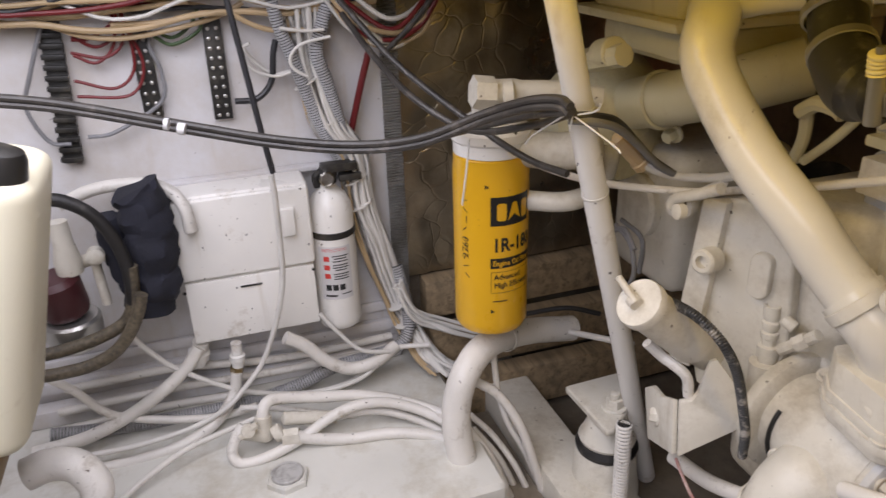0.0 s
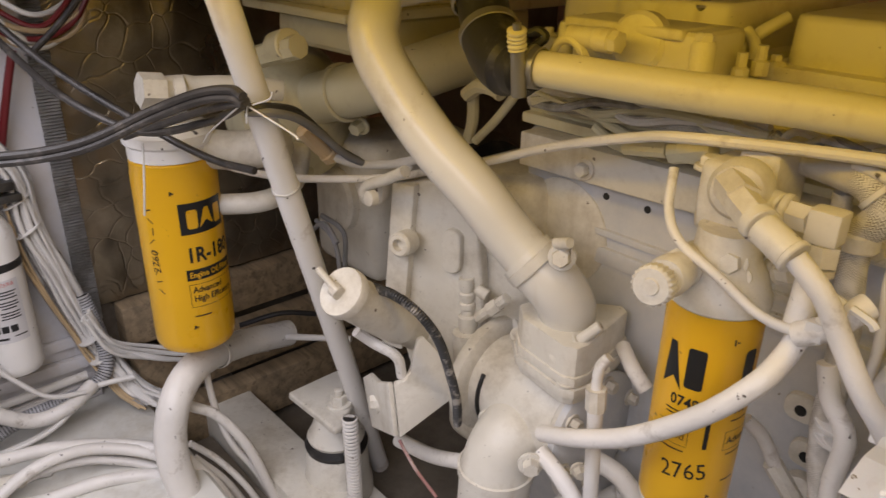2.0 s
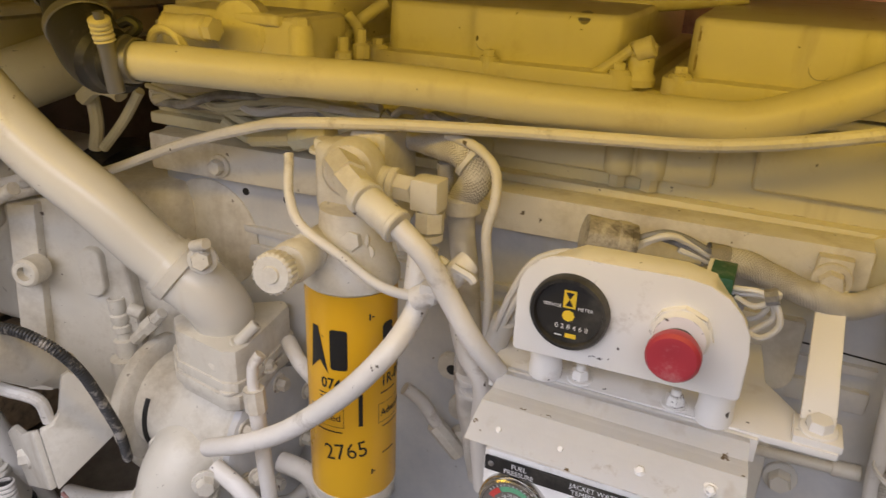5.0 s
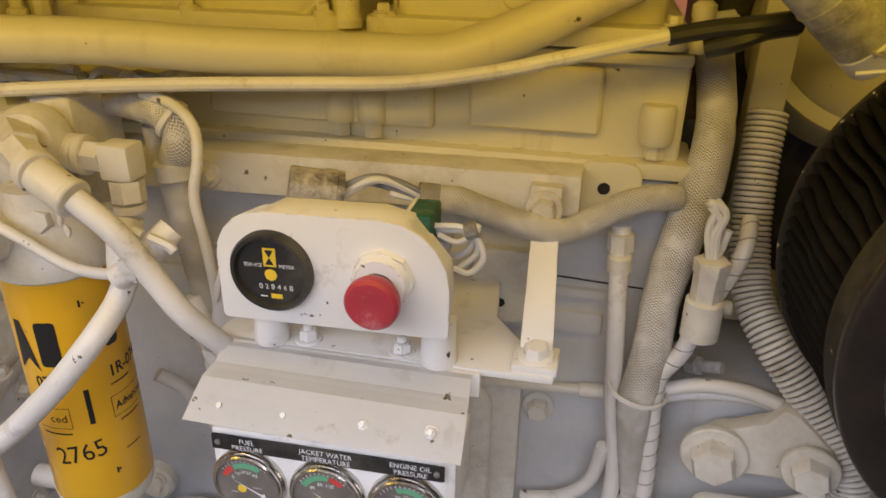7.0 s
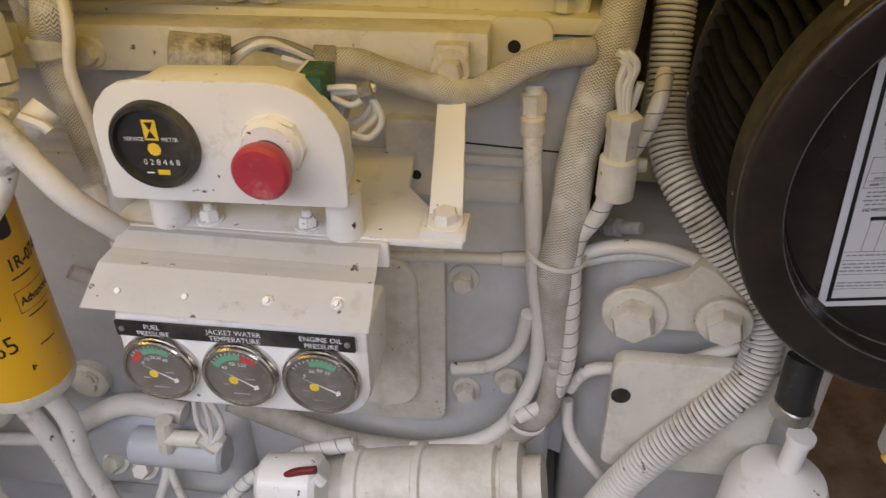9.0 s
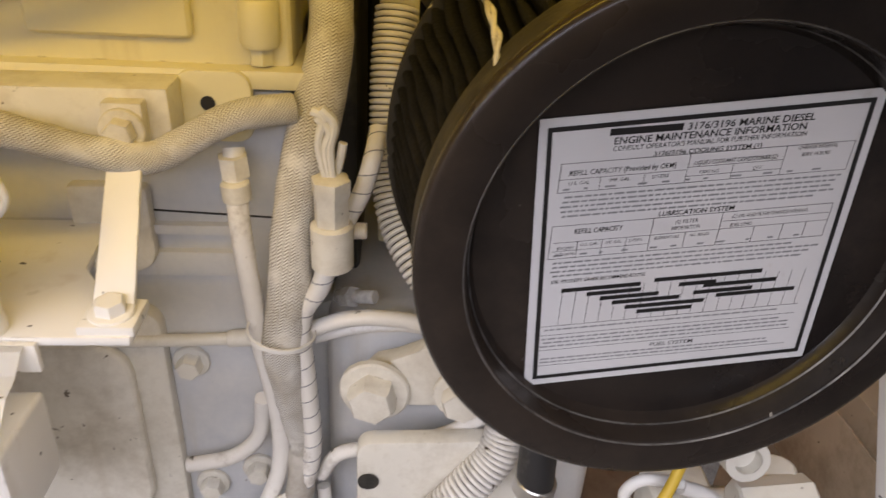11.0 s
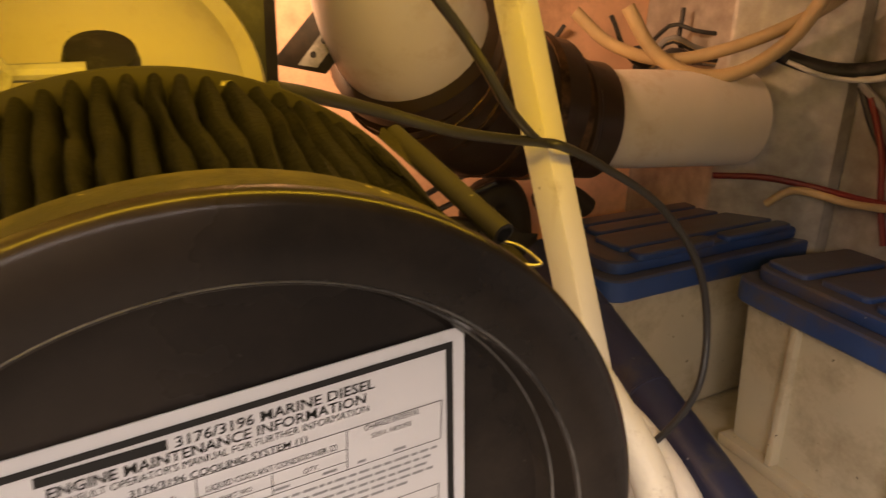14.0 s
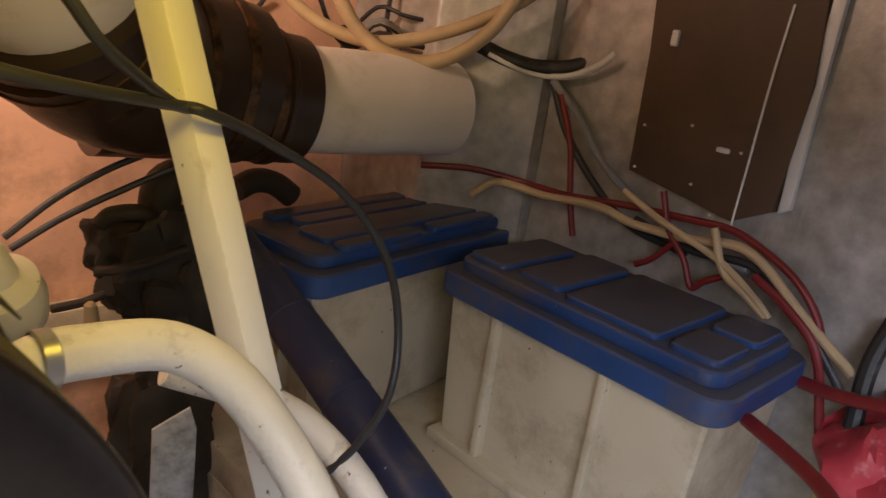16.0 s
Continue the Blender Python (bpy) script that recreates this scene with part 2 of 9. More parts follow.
# ---- materials ----
def material(name, colour, rough=0.5, metal=0.0, vary=0.12, scale=9.0, bump=0.15, bump_scale=180.0, dirt=None, dirt_scale=5.0, dirt_at=0.62, dirt_soft=0.12, coat=0.0, drip=None, chips=None, chip_at=0.7, dust=None, stretch=None, edge=None):
    m = bpy.data.materials.new(name)
    m.use_nodes = True
    nt = m.node_tree
    N, L = nt.nodes, nt.links
    b = N["Principled BSDF"]
    tc = N.new("ShaderNodeTexCoord")
    vec = tc.outputs["Object"]
    if stretch:
        mp = N.new("ShaderNodeMapping")
        mp.inputs["Scale"].default_value = stretch
        L.new(vec, mp.inputs["Vector"])
        vec = mp.outputs["Vector"]
    n1 = N.new("ShaderNodeTexNoise")
    n1.inputs["Scale"].default_value, n1.inputs["Detail"].default_value = scale, 6
    L.new(vec, n1.inputs["Vector"])
    ramp = N.new("ShaderNodeValToRGB")
    c = Vector(colour)
    ramp.color_ramp.elements[0].position, ramp.color_ramp.elements[1].position = 0.3, 0.7
    ramp.color_ramp.elements[0].color = (*(c * (1 - vary)), 1)
    ramp.color_ramp.elements[1].color = (*[min(1, x * (1 + vary * 0.6)) for x in c], 1)
    L.new(n1.outputs["Fac"], ramp.inputs["Fac"])
    col = ramp.outputs["Color"]
    if dirt:
        n2 = N.new("ShaderNodeTexNoise")
        n2.inputs["Scale"].default_value, n2.inputs["Detail"].default_value, n2.inputs["Roughness"].default_value = dirt_scale, 9, 0.72
        L.new(vec, n2.inputs["Vector"])
        r2 = N.new("ShaderNodeMapRange")
        r2.inputs["From Min"].default_value, r2.inputs["From Max"].default_value = dirt_at - dirt_soft, dirt_at + dirt_soft
        L.new(n2.outputs["Fac"], r2.inputs["Value"])
        mx = N.new("ShaderNodeMix")
        mx.data_type = "RGBA"
        L.new(r2.outputs["Result"], mx.inputs["Factor"])
        L.new(col, mx.inputs["A"])
        mx.inputs["B"].default_value = (*dirt, 1)
        col = mx.outputs["Result"]
    def over(col, fac, tint):
        q = N.new("ShaderNodeMix")
        q.data_type = "RGBA"
        L.new(fac, q.inputs["Factor"])
        L.new(col, q.inputs["A"])
        q.inputs["B"].default_value = (*tint, 1)
        return q.outputs["Result"]

    def spots(vector, size, lo, hi, detail=4, top=1.0):
        a = N.new("ShaderNodeTexNoise")
        a.inputs["Scale"].default_value, a.inputs["Detail"].default_value = size, detail
        L.new(vector, a.inputs["Vector"])
        r = N.new("ShaderNodeMapRange")
        r.inputs["From Min"].default_value, r.inputs["From Max"].default_value, r.inputs["To Max"].default_value = lo, hi, top
        L.new(a.outputs["Fac"], r.inputs["Value"])
        return r.outputs["Result"]
    if drip:
        mp2 = N.new("ShaderNodeMapping")
        mp2.inputs["Scale"].default_value = (34, 34, 3.5)
        L.new(tc.outputs["Object"], mp2.inputs["Vector"])
        col = over(col, spots(mp2.outputs["Vector"], 1.0, 0.62, 0.84, 5, 0.6), drip)
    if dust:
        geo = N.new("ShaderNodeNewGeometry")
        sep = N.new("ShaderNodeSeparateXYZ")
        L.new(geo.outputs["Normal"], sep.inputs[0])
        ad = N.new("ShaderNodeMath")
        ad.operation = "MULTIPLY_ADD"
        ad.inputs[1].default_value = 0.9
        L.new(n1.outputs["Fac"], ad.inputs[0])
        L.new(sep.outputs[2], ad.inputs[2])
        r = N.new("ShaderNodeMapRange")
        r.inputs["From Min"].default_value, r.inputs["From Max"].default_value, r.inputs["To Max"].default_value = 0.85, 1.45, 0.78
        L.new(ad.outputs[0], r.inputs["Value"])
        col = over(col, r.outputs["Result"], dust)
    if chips:
        col = over(col, spots(tc.outputs["Object"], 95, chip_at, chip_at + 0.035, 3), chips)
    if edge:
        # paint knocked off along sharp edges; the tint also darkens inner corners like shade
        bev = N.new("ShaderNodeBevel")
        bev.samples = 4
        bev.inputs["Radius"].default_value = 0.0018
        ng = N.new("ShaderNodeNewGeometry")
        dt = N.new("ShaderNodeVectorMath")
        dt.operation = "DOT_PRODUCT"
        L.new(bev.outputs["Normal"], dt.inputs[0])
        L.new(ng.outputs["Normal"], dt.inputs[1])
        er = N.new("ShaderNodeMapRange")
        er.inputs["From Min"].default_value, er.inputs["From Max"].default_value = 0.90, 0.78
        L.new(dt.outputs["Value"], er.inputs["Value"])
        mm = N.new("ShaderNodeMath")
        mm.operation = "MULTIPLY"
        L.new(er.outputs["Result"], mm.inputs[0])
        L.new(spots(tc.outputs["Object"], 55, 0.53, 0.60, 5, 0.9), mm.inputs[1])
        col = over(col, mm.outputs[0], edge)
    L.new(col, b.inputs["Base Color"])
    n3 = N.new("ShaderNodeTexNoise")
    n3.inputs["Scale"].default_value, n3.inputs["Detail"].default_value = bump_scale, 4
    L.new(vec, n3.inputs["Vector"])
    bp = N.new("ShaderNodeBump")
    bp.inputs["Strength"].default_value, bp.inputs["Distance"].default_value = bump, 0.0015
    L.new(n3.outputs["Fac"], bp.inputs["Height"])
    L.new(bp.outputs["Normal"], b.inputs["Normal"])
    mr = N.new("ShaderNodeMapRange")
    mr.inputs["To Min"].default_value, mr.inputs["To Max"].default_value = max(0.03, rough - 0.1), min(1, rough + 0.12)
    L.new(n1.outputs["Fac"], mr.inputs["Value"])
    L.new(mr.outputs["Result"], b.inputs["Roughness"])
    b.inputs["Metallic"].default_value = metal
    b.inputs["Coat Weight"].default_value = coat
    return m


def braid_material(name, colour, gap):
    """Woven loom sleeve: rows of short slanting strands with gaps between them."""
    m = material(name, colour, 0.75, bump=0.1, vary=0.1, dirt=(0.46, 0.41, 0.32), dirt_scale=24, dirt_at=0.58)
    nt = m.node_tree
    N, L = nt.nodes, nt.links
    b = N["Principled BSDF"]
    tc = N.new("ShaderNodeTexCoord")
    sep = N.new("ShaderNodeSeparateXYZ")
    L.new(tc.outputs["UV"], sep.inputs[0])

    def op(kind, a, c, third=None):
        q = N.new("ShaderNodeMath")
        q.operation = kind
        for k, x in enumerate((a, c, third)):
            if x is None:
                continue
            if isinstance(x, (int, float)):
                q.inputs[k].default_value = x
            else:
                L.new(x, q.inputs[k])
        return q.outputs[0]
    cols = op("MULTIPLY", sep.outputs[0], 40.0)
    zig = op("PINGPONG", cols, 1.0)
    along = op("MULTIPLY", sep.outputs[1], 420.0)
    phase = op("ADD", along, op("MULTIPLY", zig, 1.0))
    strand = op("PINGPONG", phase, 0.5)
    mr = N.new("ShaderNodeMapRange")
    mr.inputs["From Min"].default_value, mr.inputs["From Max"].default_value = 0.06, 0.22
    L.new(strand, mr.inputs["Value"])
    clog = N.new("ShaderNodeTexNoise")
    clog.inputs["Scale"].default_value, clog.inputs["Detail"].default_value = 60, 5
    L.new(tc.outputs["Object"], clog.inputs["Vector"])
    paint = N.new("ShaderNodeMapRange")
    paint.inputs["From Min"].default_value, paint.inputs["From Max"].default_value = 0.50, 0.64
    L.new(clog.outputs["Fac"], paint.inputs["Value"])
    woven = op("MAXIMUM", mr.outputs["Result"], op("MULTIPLY", paint.outputs["Result"], 0.8))
    mx = N.new("ShaderNodeMix")
    mx.data_type = "RGBA"
    old = b.inputs["Base Color"].links[0].from_socket
    L.new(woven, mx.inputs["Factor"])
    mx.inputs["A"].default_value = (*gap, 1)
    L.new(old, mx.inputs["B"])
    L.new(mx.outputs["Result"], b.inputs["Base Color"])
    bp = N.new("ShaderNodeBump")
    bp.inputs["Strength"].default_value, bp.inputs["Distance"].default_value = 0.8, 0.0015
    L.new(woven, bp.inputs["Height"])
    L.new(bp.outputs["Normal"], b.inputs["Normal"])
    return m


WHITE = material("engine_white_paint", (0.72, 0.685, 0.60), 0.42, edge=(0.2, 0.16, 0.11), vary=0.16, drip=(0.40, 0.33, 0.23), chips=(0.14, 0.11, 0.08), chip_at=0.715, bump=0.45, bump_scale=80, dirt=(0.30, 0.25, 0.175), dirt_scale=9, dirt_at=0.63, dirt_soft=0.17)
BLOCKP = material("grey_worn_block_paint", (0.68, 0.66, 0.62), 0.45, vary=0.12, scale=6, bump=0.4, bump_scale=60, drip=(0.42, 0.37, 0.28), dirt=(0.40, 0.42, 0.455), dirt_scale=2.6, dirt_at=0.50, dirt_soft=0.16, chips=(0.2, 0.17, 0.13), chip_at=0.74)
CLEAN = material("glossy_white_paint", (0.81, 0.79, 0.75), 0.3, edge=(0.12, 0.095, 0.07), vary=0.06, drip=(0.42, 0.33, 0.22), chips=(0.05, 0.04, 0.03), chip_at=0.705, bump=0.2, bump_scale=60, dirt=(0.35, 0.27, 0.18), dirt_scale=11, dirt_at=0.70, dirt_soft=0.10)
HOSE = material("painted_hose", (0.72, 0.69, 0.64), 0.42, chips=(0.1, 0.08, 0.06), chip_at=0.70, vary=0.16, bump=0.8, bump_scale=110, dirt=(0.3, 0.25, 0.19), dirt_scale=24, dirt_at=0.66, dirt_soft=0.1)
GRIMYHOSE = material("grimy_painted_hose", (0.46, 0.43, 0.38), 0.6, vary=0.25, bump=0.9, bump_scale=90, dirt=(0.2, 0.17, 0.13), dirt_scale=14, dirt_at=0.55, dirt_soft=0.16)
PANEL = material("white_wall_paint", (0.68, 0.67, 0.68), 0.45, drip=(0.50, 0.41, 0.30), chips=(0.12, 0.08, 0.05), chip_at=0.75, vary=0.08, scale=3, bump=0.2, bump_scale=40, dirt=(0.50, 0.43, 0.34), dirt_scale=4, dirt_at=0.64, dirt_soft=0.2)
# cream paint with part of the work lamp's yellow put into its colour
HEADP = material("lamp_tinted_cream_paint", (0.67, 0.62, 0.42), 0.4, edge=(0.25, 0.18, 0.09), drip=(0.36, 0.27, 0.13), chips=(0.08, 0.06, 0.03), chip_at=0.73, vary=0.08, bump=0.3, bump_scale=70, dirt=(0.42, 0.34, 0.18), dirt_scale=8, dirt_at=0.68, dirt_soft=0.14)
TANK = material("gloss_tank_paint", (0.66, 0.65, 0.60), 0.2, vary=0.1, scale=5, bump=0.7, bump_scale=24, dirt=(0.40, 0.35, 0.26), dirt_scale=6, dirt_at=0.64, dirt_soft=0.14, coat=0.3)
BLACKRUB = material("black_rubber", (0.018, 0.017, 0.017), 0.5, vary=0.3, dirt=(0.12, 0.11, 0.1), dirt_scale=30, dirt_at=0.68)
BLACKWIRE = material("black_cable", (0.025, 0.025, 0.028), 0.42, vary=0.3, bump=0.1)
SCUFFED = material("scuffed_dark_cable", (0.042, 0.037, 0.033), 0.42, vary=0.4, scale=30, bump=0.3, bump_scale=90, dirt=(0.16, 0.14, 0.12), dirt_scale=40, dirt_at=0.66)
BRAIDHOSE = material("brown_braided_hose", (0.13, 0.105, 0.07), 0.55, vary=0.5, scale=160, bump=1.0, bump_scale=240, dirt=(0.04, 0.035, 0.03), dirt_scale=30, dirt_at=0.6)
GREYWIRE = material("grey_cable", (0.22, 0.22, 0.23), 0.5, vary=0.2)
WHITEWIRE = material("white_cable", (0.66, 0.64, 0.6), 0.45, vary=0.12, scale=20)
TANWIRE = material("tan_cable", (0.48, 0.35, 0.20), 0.5, vary=0.25, scale=14)
REDWIRE = material("red_cable", (0.17, 0.013, 0.015), 0.42, vary=0.2)
GREENWIRE = material("green_cable", (0.045, 0.085, 0.03), 0.5, vary=0.3)
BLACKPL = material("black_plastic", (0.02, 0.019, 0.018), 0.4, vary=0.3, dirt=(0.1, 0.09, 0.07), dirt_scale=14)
YELLOW = material("filter_yellow", (0.70, 0.38, 0.010), 0.3, vary=0.05, bump=0.08, bump_scale=50, coat=0.25, dirt=(0.62, 0.5, 0.25), dirt_scale=9, dirt_at=0.73, dirt_soft=0.08, chips=(0.1, 0.07, 0.03), chip_at=0.745)
INK = material("black_ink", (0.012, 0.012, 0.012), 0.45, vary=0.2)
STEEL = material("worn_steel", (0.55, 0.54, 0.52), 0.35, metal=0.9, vary=0.2, dirt=(0.2, 0.15, 0.1), dirt_scale=25, dirt_at=0.66)
# brown base and blotches carry the cap's reflections as well as its dirt
GLOSSBLACK = material("gloss_black_enamel", (0.014, 0.0112, 0.010), 0.25, vary=0.4, scale=6, bump=0.06, bump_scale=30, dirt=(0.042, 0.031, 0.024), dirt_scale=5, dirt_at=0.58, dirt_soft=0.16, chips=(0.45, 0.42, 0.36), chip_at=0.738)
GLOSSBLACK.node_tree.nodes["Principled BSDF"].inputs["Specular IOR Level"].default_value = 0.35
PLEAT = material("dusty_black_pleats", (0.009, 0.0085, 0.0085), 0.85, vary=0.3, scale=30, bump=0.7, bump_scale=400, dirt=(0.026, 0.022, 0.017), dirt_scale=18, dirt_at=0.66)
PLEAT.node_tree.nodes["Principled BSDF"].inputs["Specular IOR Level"].default_value = 0.12
GREYSTEEL = material("grey_steel_strap", (0.3, 0.29, 0.27), 0.38, metal=0.75, vary=0.2)
RINGSTEEL = material("chipped_black_steel", (0.03, 0.027, 0.022), 0.5, vary=0.35, chips=(0.5, 0.46, 0.36), chip_at=0.68)
RINGSTEEL.node_tree.nodes["Principled BSDF"].inputs["Specular IOR Level"].default_value = 0.2
DUSTRUB = material("dusty_black_rubber", (0.035, 0.031, 0.024), 0.72, vary=0.3, scale=20, bump=0.4, bump_scale=300, dirt=(0.10, 0.085, 0.05), dirt_scale=14, dirt_at=0.6, chips=(0.42, 0.36, 0.2), chip_at=0.72)
DUSTRUB.node_tree.nodes["Principled BSDF"].inputs["Specular IOR Level"].default_value = 0.2
PAPER = material("aluminium_label", (0.66, 0.65, 0.65), 0.42, metal=0.1, vary=0.06, bump=0.04, dirt=(0.4, 0.37, 0.3), dirt_scale=16, dirt_at=0.74)
BRAID = braid_material("braided_loom_sleeve", (0.74, 0.71, 0.65), (0.16, 0.135, 0.10))
DARKBRAID = braid_material("frayed_dark_sleeve", (0.36, 0.33, 0.28), (0.05, 0.045, 0.04))
RED = material("red_plastic", (0.43, 0.04, 0.055), 0.38, vary=0.12, bump=0.12, dirt=(0.6, 0.3, 0.3), dirt_scale=30, dirt_at=0.66)
CHROME = material("dull_chrome", (0.62, 0.6, 0.56), 0.2, metal=1.0, vary=0.15, dirt=(0.25, 0.2, 0.14), dirt_scale=40)
DIAL = material("black_dial", (0.018, 0.018, 0.02), 0.35, vary=0.15)
WHITEINK = material("white_ink", (0.8, 0.8, 0.78), 0.5, vary=0.03)
REDINK = material("red_ink", (0.6, 0.05, 0.04), 0.5, vary=0.05)
GREENINK = material("green_ink", (0.12, 0.4, 0.22), 0.5, vary=0.05)
YELINK = material("yellow_ink", (0.8, 0.55, 0.03), 0.5, vary=0.05)
FOIL = material("aluminium_foil", (0.42, 0.36, 0.27), 0.3, metal=0.9, vary=0.25, scale=5, bump=1.0, bump_scale=22, dirt=(0.16, 0.12, 0.07), dirt_scale=4, dirt_at=0.62, dirt_soft=0.2)


def crease(m, size, depth):
    """Adds sharp folds, as in crumpled foil."""
    N, L = m.node_tree.nodes, m.node_tree.links
    b = N["Principled BSDF"]
    tc = N.new("ShaderNodeTexCoord")
    nz = N.new("ShaderNodeTexNoise")
    nz.inputs["Scale"].default_value = 7
    ad = N.new("ShaderNodeMix")
    ad.data_type = "VECTOR"
    ad.inputs["Factor"].default_value = 0.12
    L.new(tc.outputs["Object"], nz.inputs["Vector"])
    L.new(tc.outputs["Object"], ad.inputs["A"])
    L.new(nz.outputs["Color"], ad.inputs["B"])
    vo = N.new("ShaderNodeTexVoronoi")
    vo.feature = "DISTANCE_TO_EDGE"
    vo.inputs["Scale"].default_value = size
    L.new(ad.outputs["Result"], vo.inputs["Vector"])
    mr = N.new("ShaderNodeMapRange")
    mr.inputs["From Max"].default_value = 0.045
    L.new(vo.outputs["Distance"], mr.inputs["Value"])
    bp = N.new("ShaderNodeBump")
    bp.inputs["Strength"].default_value, bp.inputs["Distance"].default_value = 1.0, depth
    old = b.inputs["Normal"].links[0].from_socket
    L.new(mr.outputs["Result"], bp.inputs["Height"])
    L.new(old, bp.inputs["Normal"])
    L.new(bp.outputs["Normal"], b.inputs["Normal"])


crease(FOIL, 21, 0.0006)
WOOD = material("old_timber", (0.3, 0.22, 0.13), 0.7, vary=0.35, scale=6, bump=0.5, bump_scale=40, dirt=(0.07, 0.05, 0.03), dirt_scale=7, stretch=(1, 9, 9))
DARKWOOD = material("dark_plywood", (0.085, 0.05, 0.027), 0.6, vary=0.25, scale=3, bump=0.2, dirt=(0.05, 0.03, 0.02), dirt_scale=4, chips=(0.6, 0.55, 0.45), chip_at=0.79)
BILGE = material("grimy_bilge_paint", (0.2, 0.17, 0.13), 0.7, vary=0.3, scale=5, bump=0.5, bump_scale=40, dirt=(0.08, 0.06, 0.04), dirt_scale=4, dirt_at=0.55)
PINK = material("pink_primer_wall", (0.74, 0.45, 0.31), 0.75, vary=0.2, scale=8, bump=0.8, bump_scale=40, dirt=(0.30, 0.18, 0.12), dirt_scale=5, dirt_at=0.60)
SILVER = material("silver_speckled_lining", (0.46, 0.44, 0.425), 0.45, metal=0.35, vary=0.3, scale=30, bump=0.9, bump_scale=50, dirt=(0.24, 0.21, 0.17), dirt_scale=6, dirt_at=0.58, dirt_soft=0.16, drip=(0.62, 0.60, 0.58))
DECK = material("painted_deckhead", (0.5, 0.45, 0.36), 0.8, vary=0.15, scale=3, bump=0.3)
CREAMPL = material("cream_polypropylene", (0.52, 0.46, 0.34), 0.5, vary=0.12, scale=6, bump=0.15, dirt=(0.24, 0.18, 0.11), dirt_scale=5, dirt_at=0.62, chips=(0.08, 0.06, 0.04), chip_at=0.72)
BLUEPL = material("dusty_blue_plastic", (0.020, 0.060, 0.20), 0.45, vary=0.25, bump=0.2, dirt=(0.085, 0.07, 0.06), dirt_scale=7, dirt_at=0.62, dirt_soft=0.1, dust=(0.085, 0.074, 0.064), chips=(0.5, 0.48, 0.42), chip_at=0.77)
BLUEHOSE = material("dark_blue_hose", (0.020, 0.028, 0.07), 0.38, vary=0.25, chips=(0.45, 0.45, 0.45), chip_at=0.74, bump=0.3, bump_scale=120, dirt=(0.07, 0.065, 0.06), dirt_scale=20, dirt_at=0.64)
WRAP = material("fibreglass_wrap", (0.80, 0.75, 0.73), 0.42, vary=0.1, scale=6, bump=0.7, bump_scale=18, dirt=(0.5, 0.38, 0.28), dirt_scale=5, dirt_at=0.64)
JUG = material("translucent_white_jug", (0.74, 0.69, 0.53), 0.4, vary=0.06, scale=4, bump=0.1, dirt=(0.4, 0.3, 0.18), dirt_scale=7, dirt_at=0.7)
DENIM = material("dark_blue_cloth", (0.018, 0.019, 0.03), 0.9, vary=0.3, scale=30, bump=0.9, bump_scale=250)
GREENPL = material("green_plastic", (0.02, 0.10, 0.055), 0.5, vary=0.25, dirt=(0.3, 0.3, 0.26), dirt_scale=30, dirt_at=0.64)
WORNGREY = material("worn_grey_paint", (0.50, 0.46, 0.39), 0.42, vary=0.25, scale=14, bump=0.4, dirt=(0.10, 0.085, 0.07), dirt_scale=22, dirt_at=0.56, dirt_soft=0.06)
GREYPL = material("grey_painted_metal", (0.45, 0.44, 0.42), 0.45, vary=0.15, dirt=(0.1, 0.09, 0.08), dirt_scale=20, dirt_at=0.55)
RUSTHOSE = material("brown_rubber_hose", (0.035, 0.02, 0.013), 0.33, vary=0.3, scale=14, bump=0.4, bump_scale=70)

# ---- the large structure ----
ROOM = dict(kind="structure")
solid("floor", block((-1.3, -1.3, -0.06), (1.75, 1.75, 0.0), 0), BILGE, "grimy painted bilge floor under the engine", "floor", **ROOM)
solid("wall_west", block((-1.27, -1.3, 0.0), (-1.23, 0.345, 1.25), 0.002), PANEL, "white painted plywood bulkhead carrying the wiring", "wall", **ROOM)
foil = bmesh.new()
nfx, nfz = 46, 54
grid = [[foil.verts.new((-1.238 + 0.006 * noise.noise(Vector((j * 0.35, i * 0.35, 1.7))) + 0.004 * noise.noise(Vector((j * 1.1, i * 1.1, 5.0))), 0.352 + 0.7 * j / nfx, 0.33 + 0.86 * i / nfz)) for j in range(nfx + 1)] for i in range(nfz + 1)]
for i in range(nfz):
    for j in range(nfx):
        foil.faces.new((grid[i][j], grid[i][j + 1], grid[i + 1][j + 1], grid[i + 1][j]))
solid("foil_lining", foil, FOIL, "crinkled silver foil insulation on the bulkhead", "insulation", **ROOM)
solid("wall_west_rear", block((-1.30, 0.345, 0.0), (-1.252, 1.75, 1.25), 0), BILGE, "dark bulkhead behind the foil insulation", "wall", **ROOM)
solid("wall_north", block((-1.3, 1.65, 0.0), (1.75, 1.70, 1.25), 0), PINK, "rough pink primed hull side behind the exhaust", "wall", **ROOM)
solid("wall_east", block((1.66, -1.3, 0.0), (1.71, 1.65, 1.25), 0), SILVER, "grey silver speckled lining behind the batteries", "wall", **ROOM)
# never in view; dark colour chosen to lessen bounce and reflections
solid("wall_south", block((-1.3, -1.35, 0.0), (1.75, -1.3, 1.25), 0), BILGE, "unseen far side of the engine room, kept dark to cut bounced light", "wall", **ROOM)
deck = merge(block((-1.3, 0.30, 1.19), (1.75, 1.75, 1.25), 0), block((-1.3, -1.35, 1.19), (1.75, -0.75, 1.25), 0),
             block((0.75, -0.75, 1.19), (1.75, 0.30, 1.25), 0), block((-1.3, -0.75, 1.19), (-1.0, 0.30, 1.25), 0))
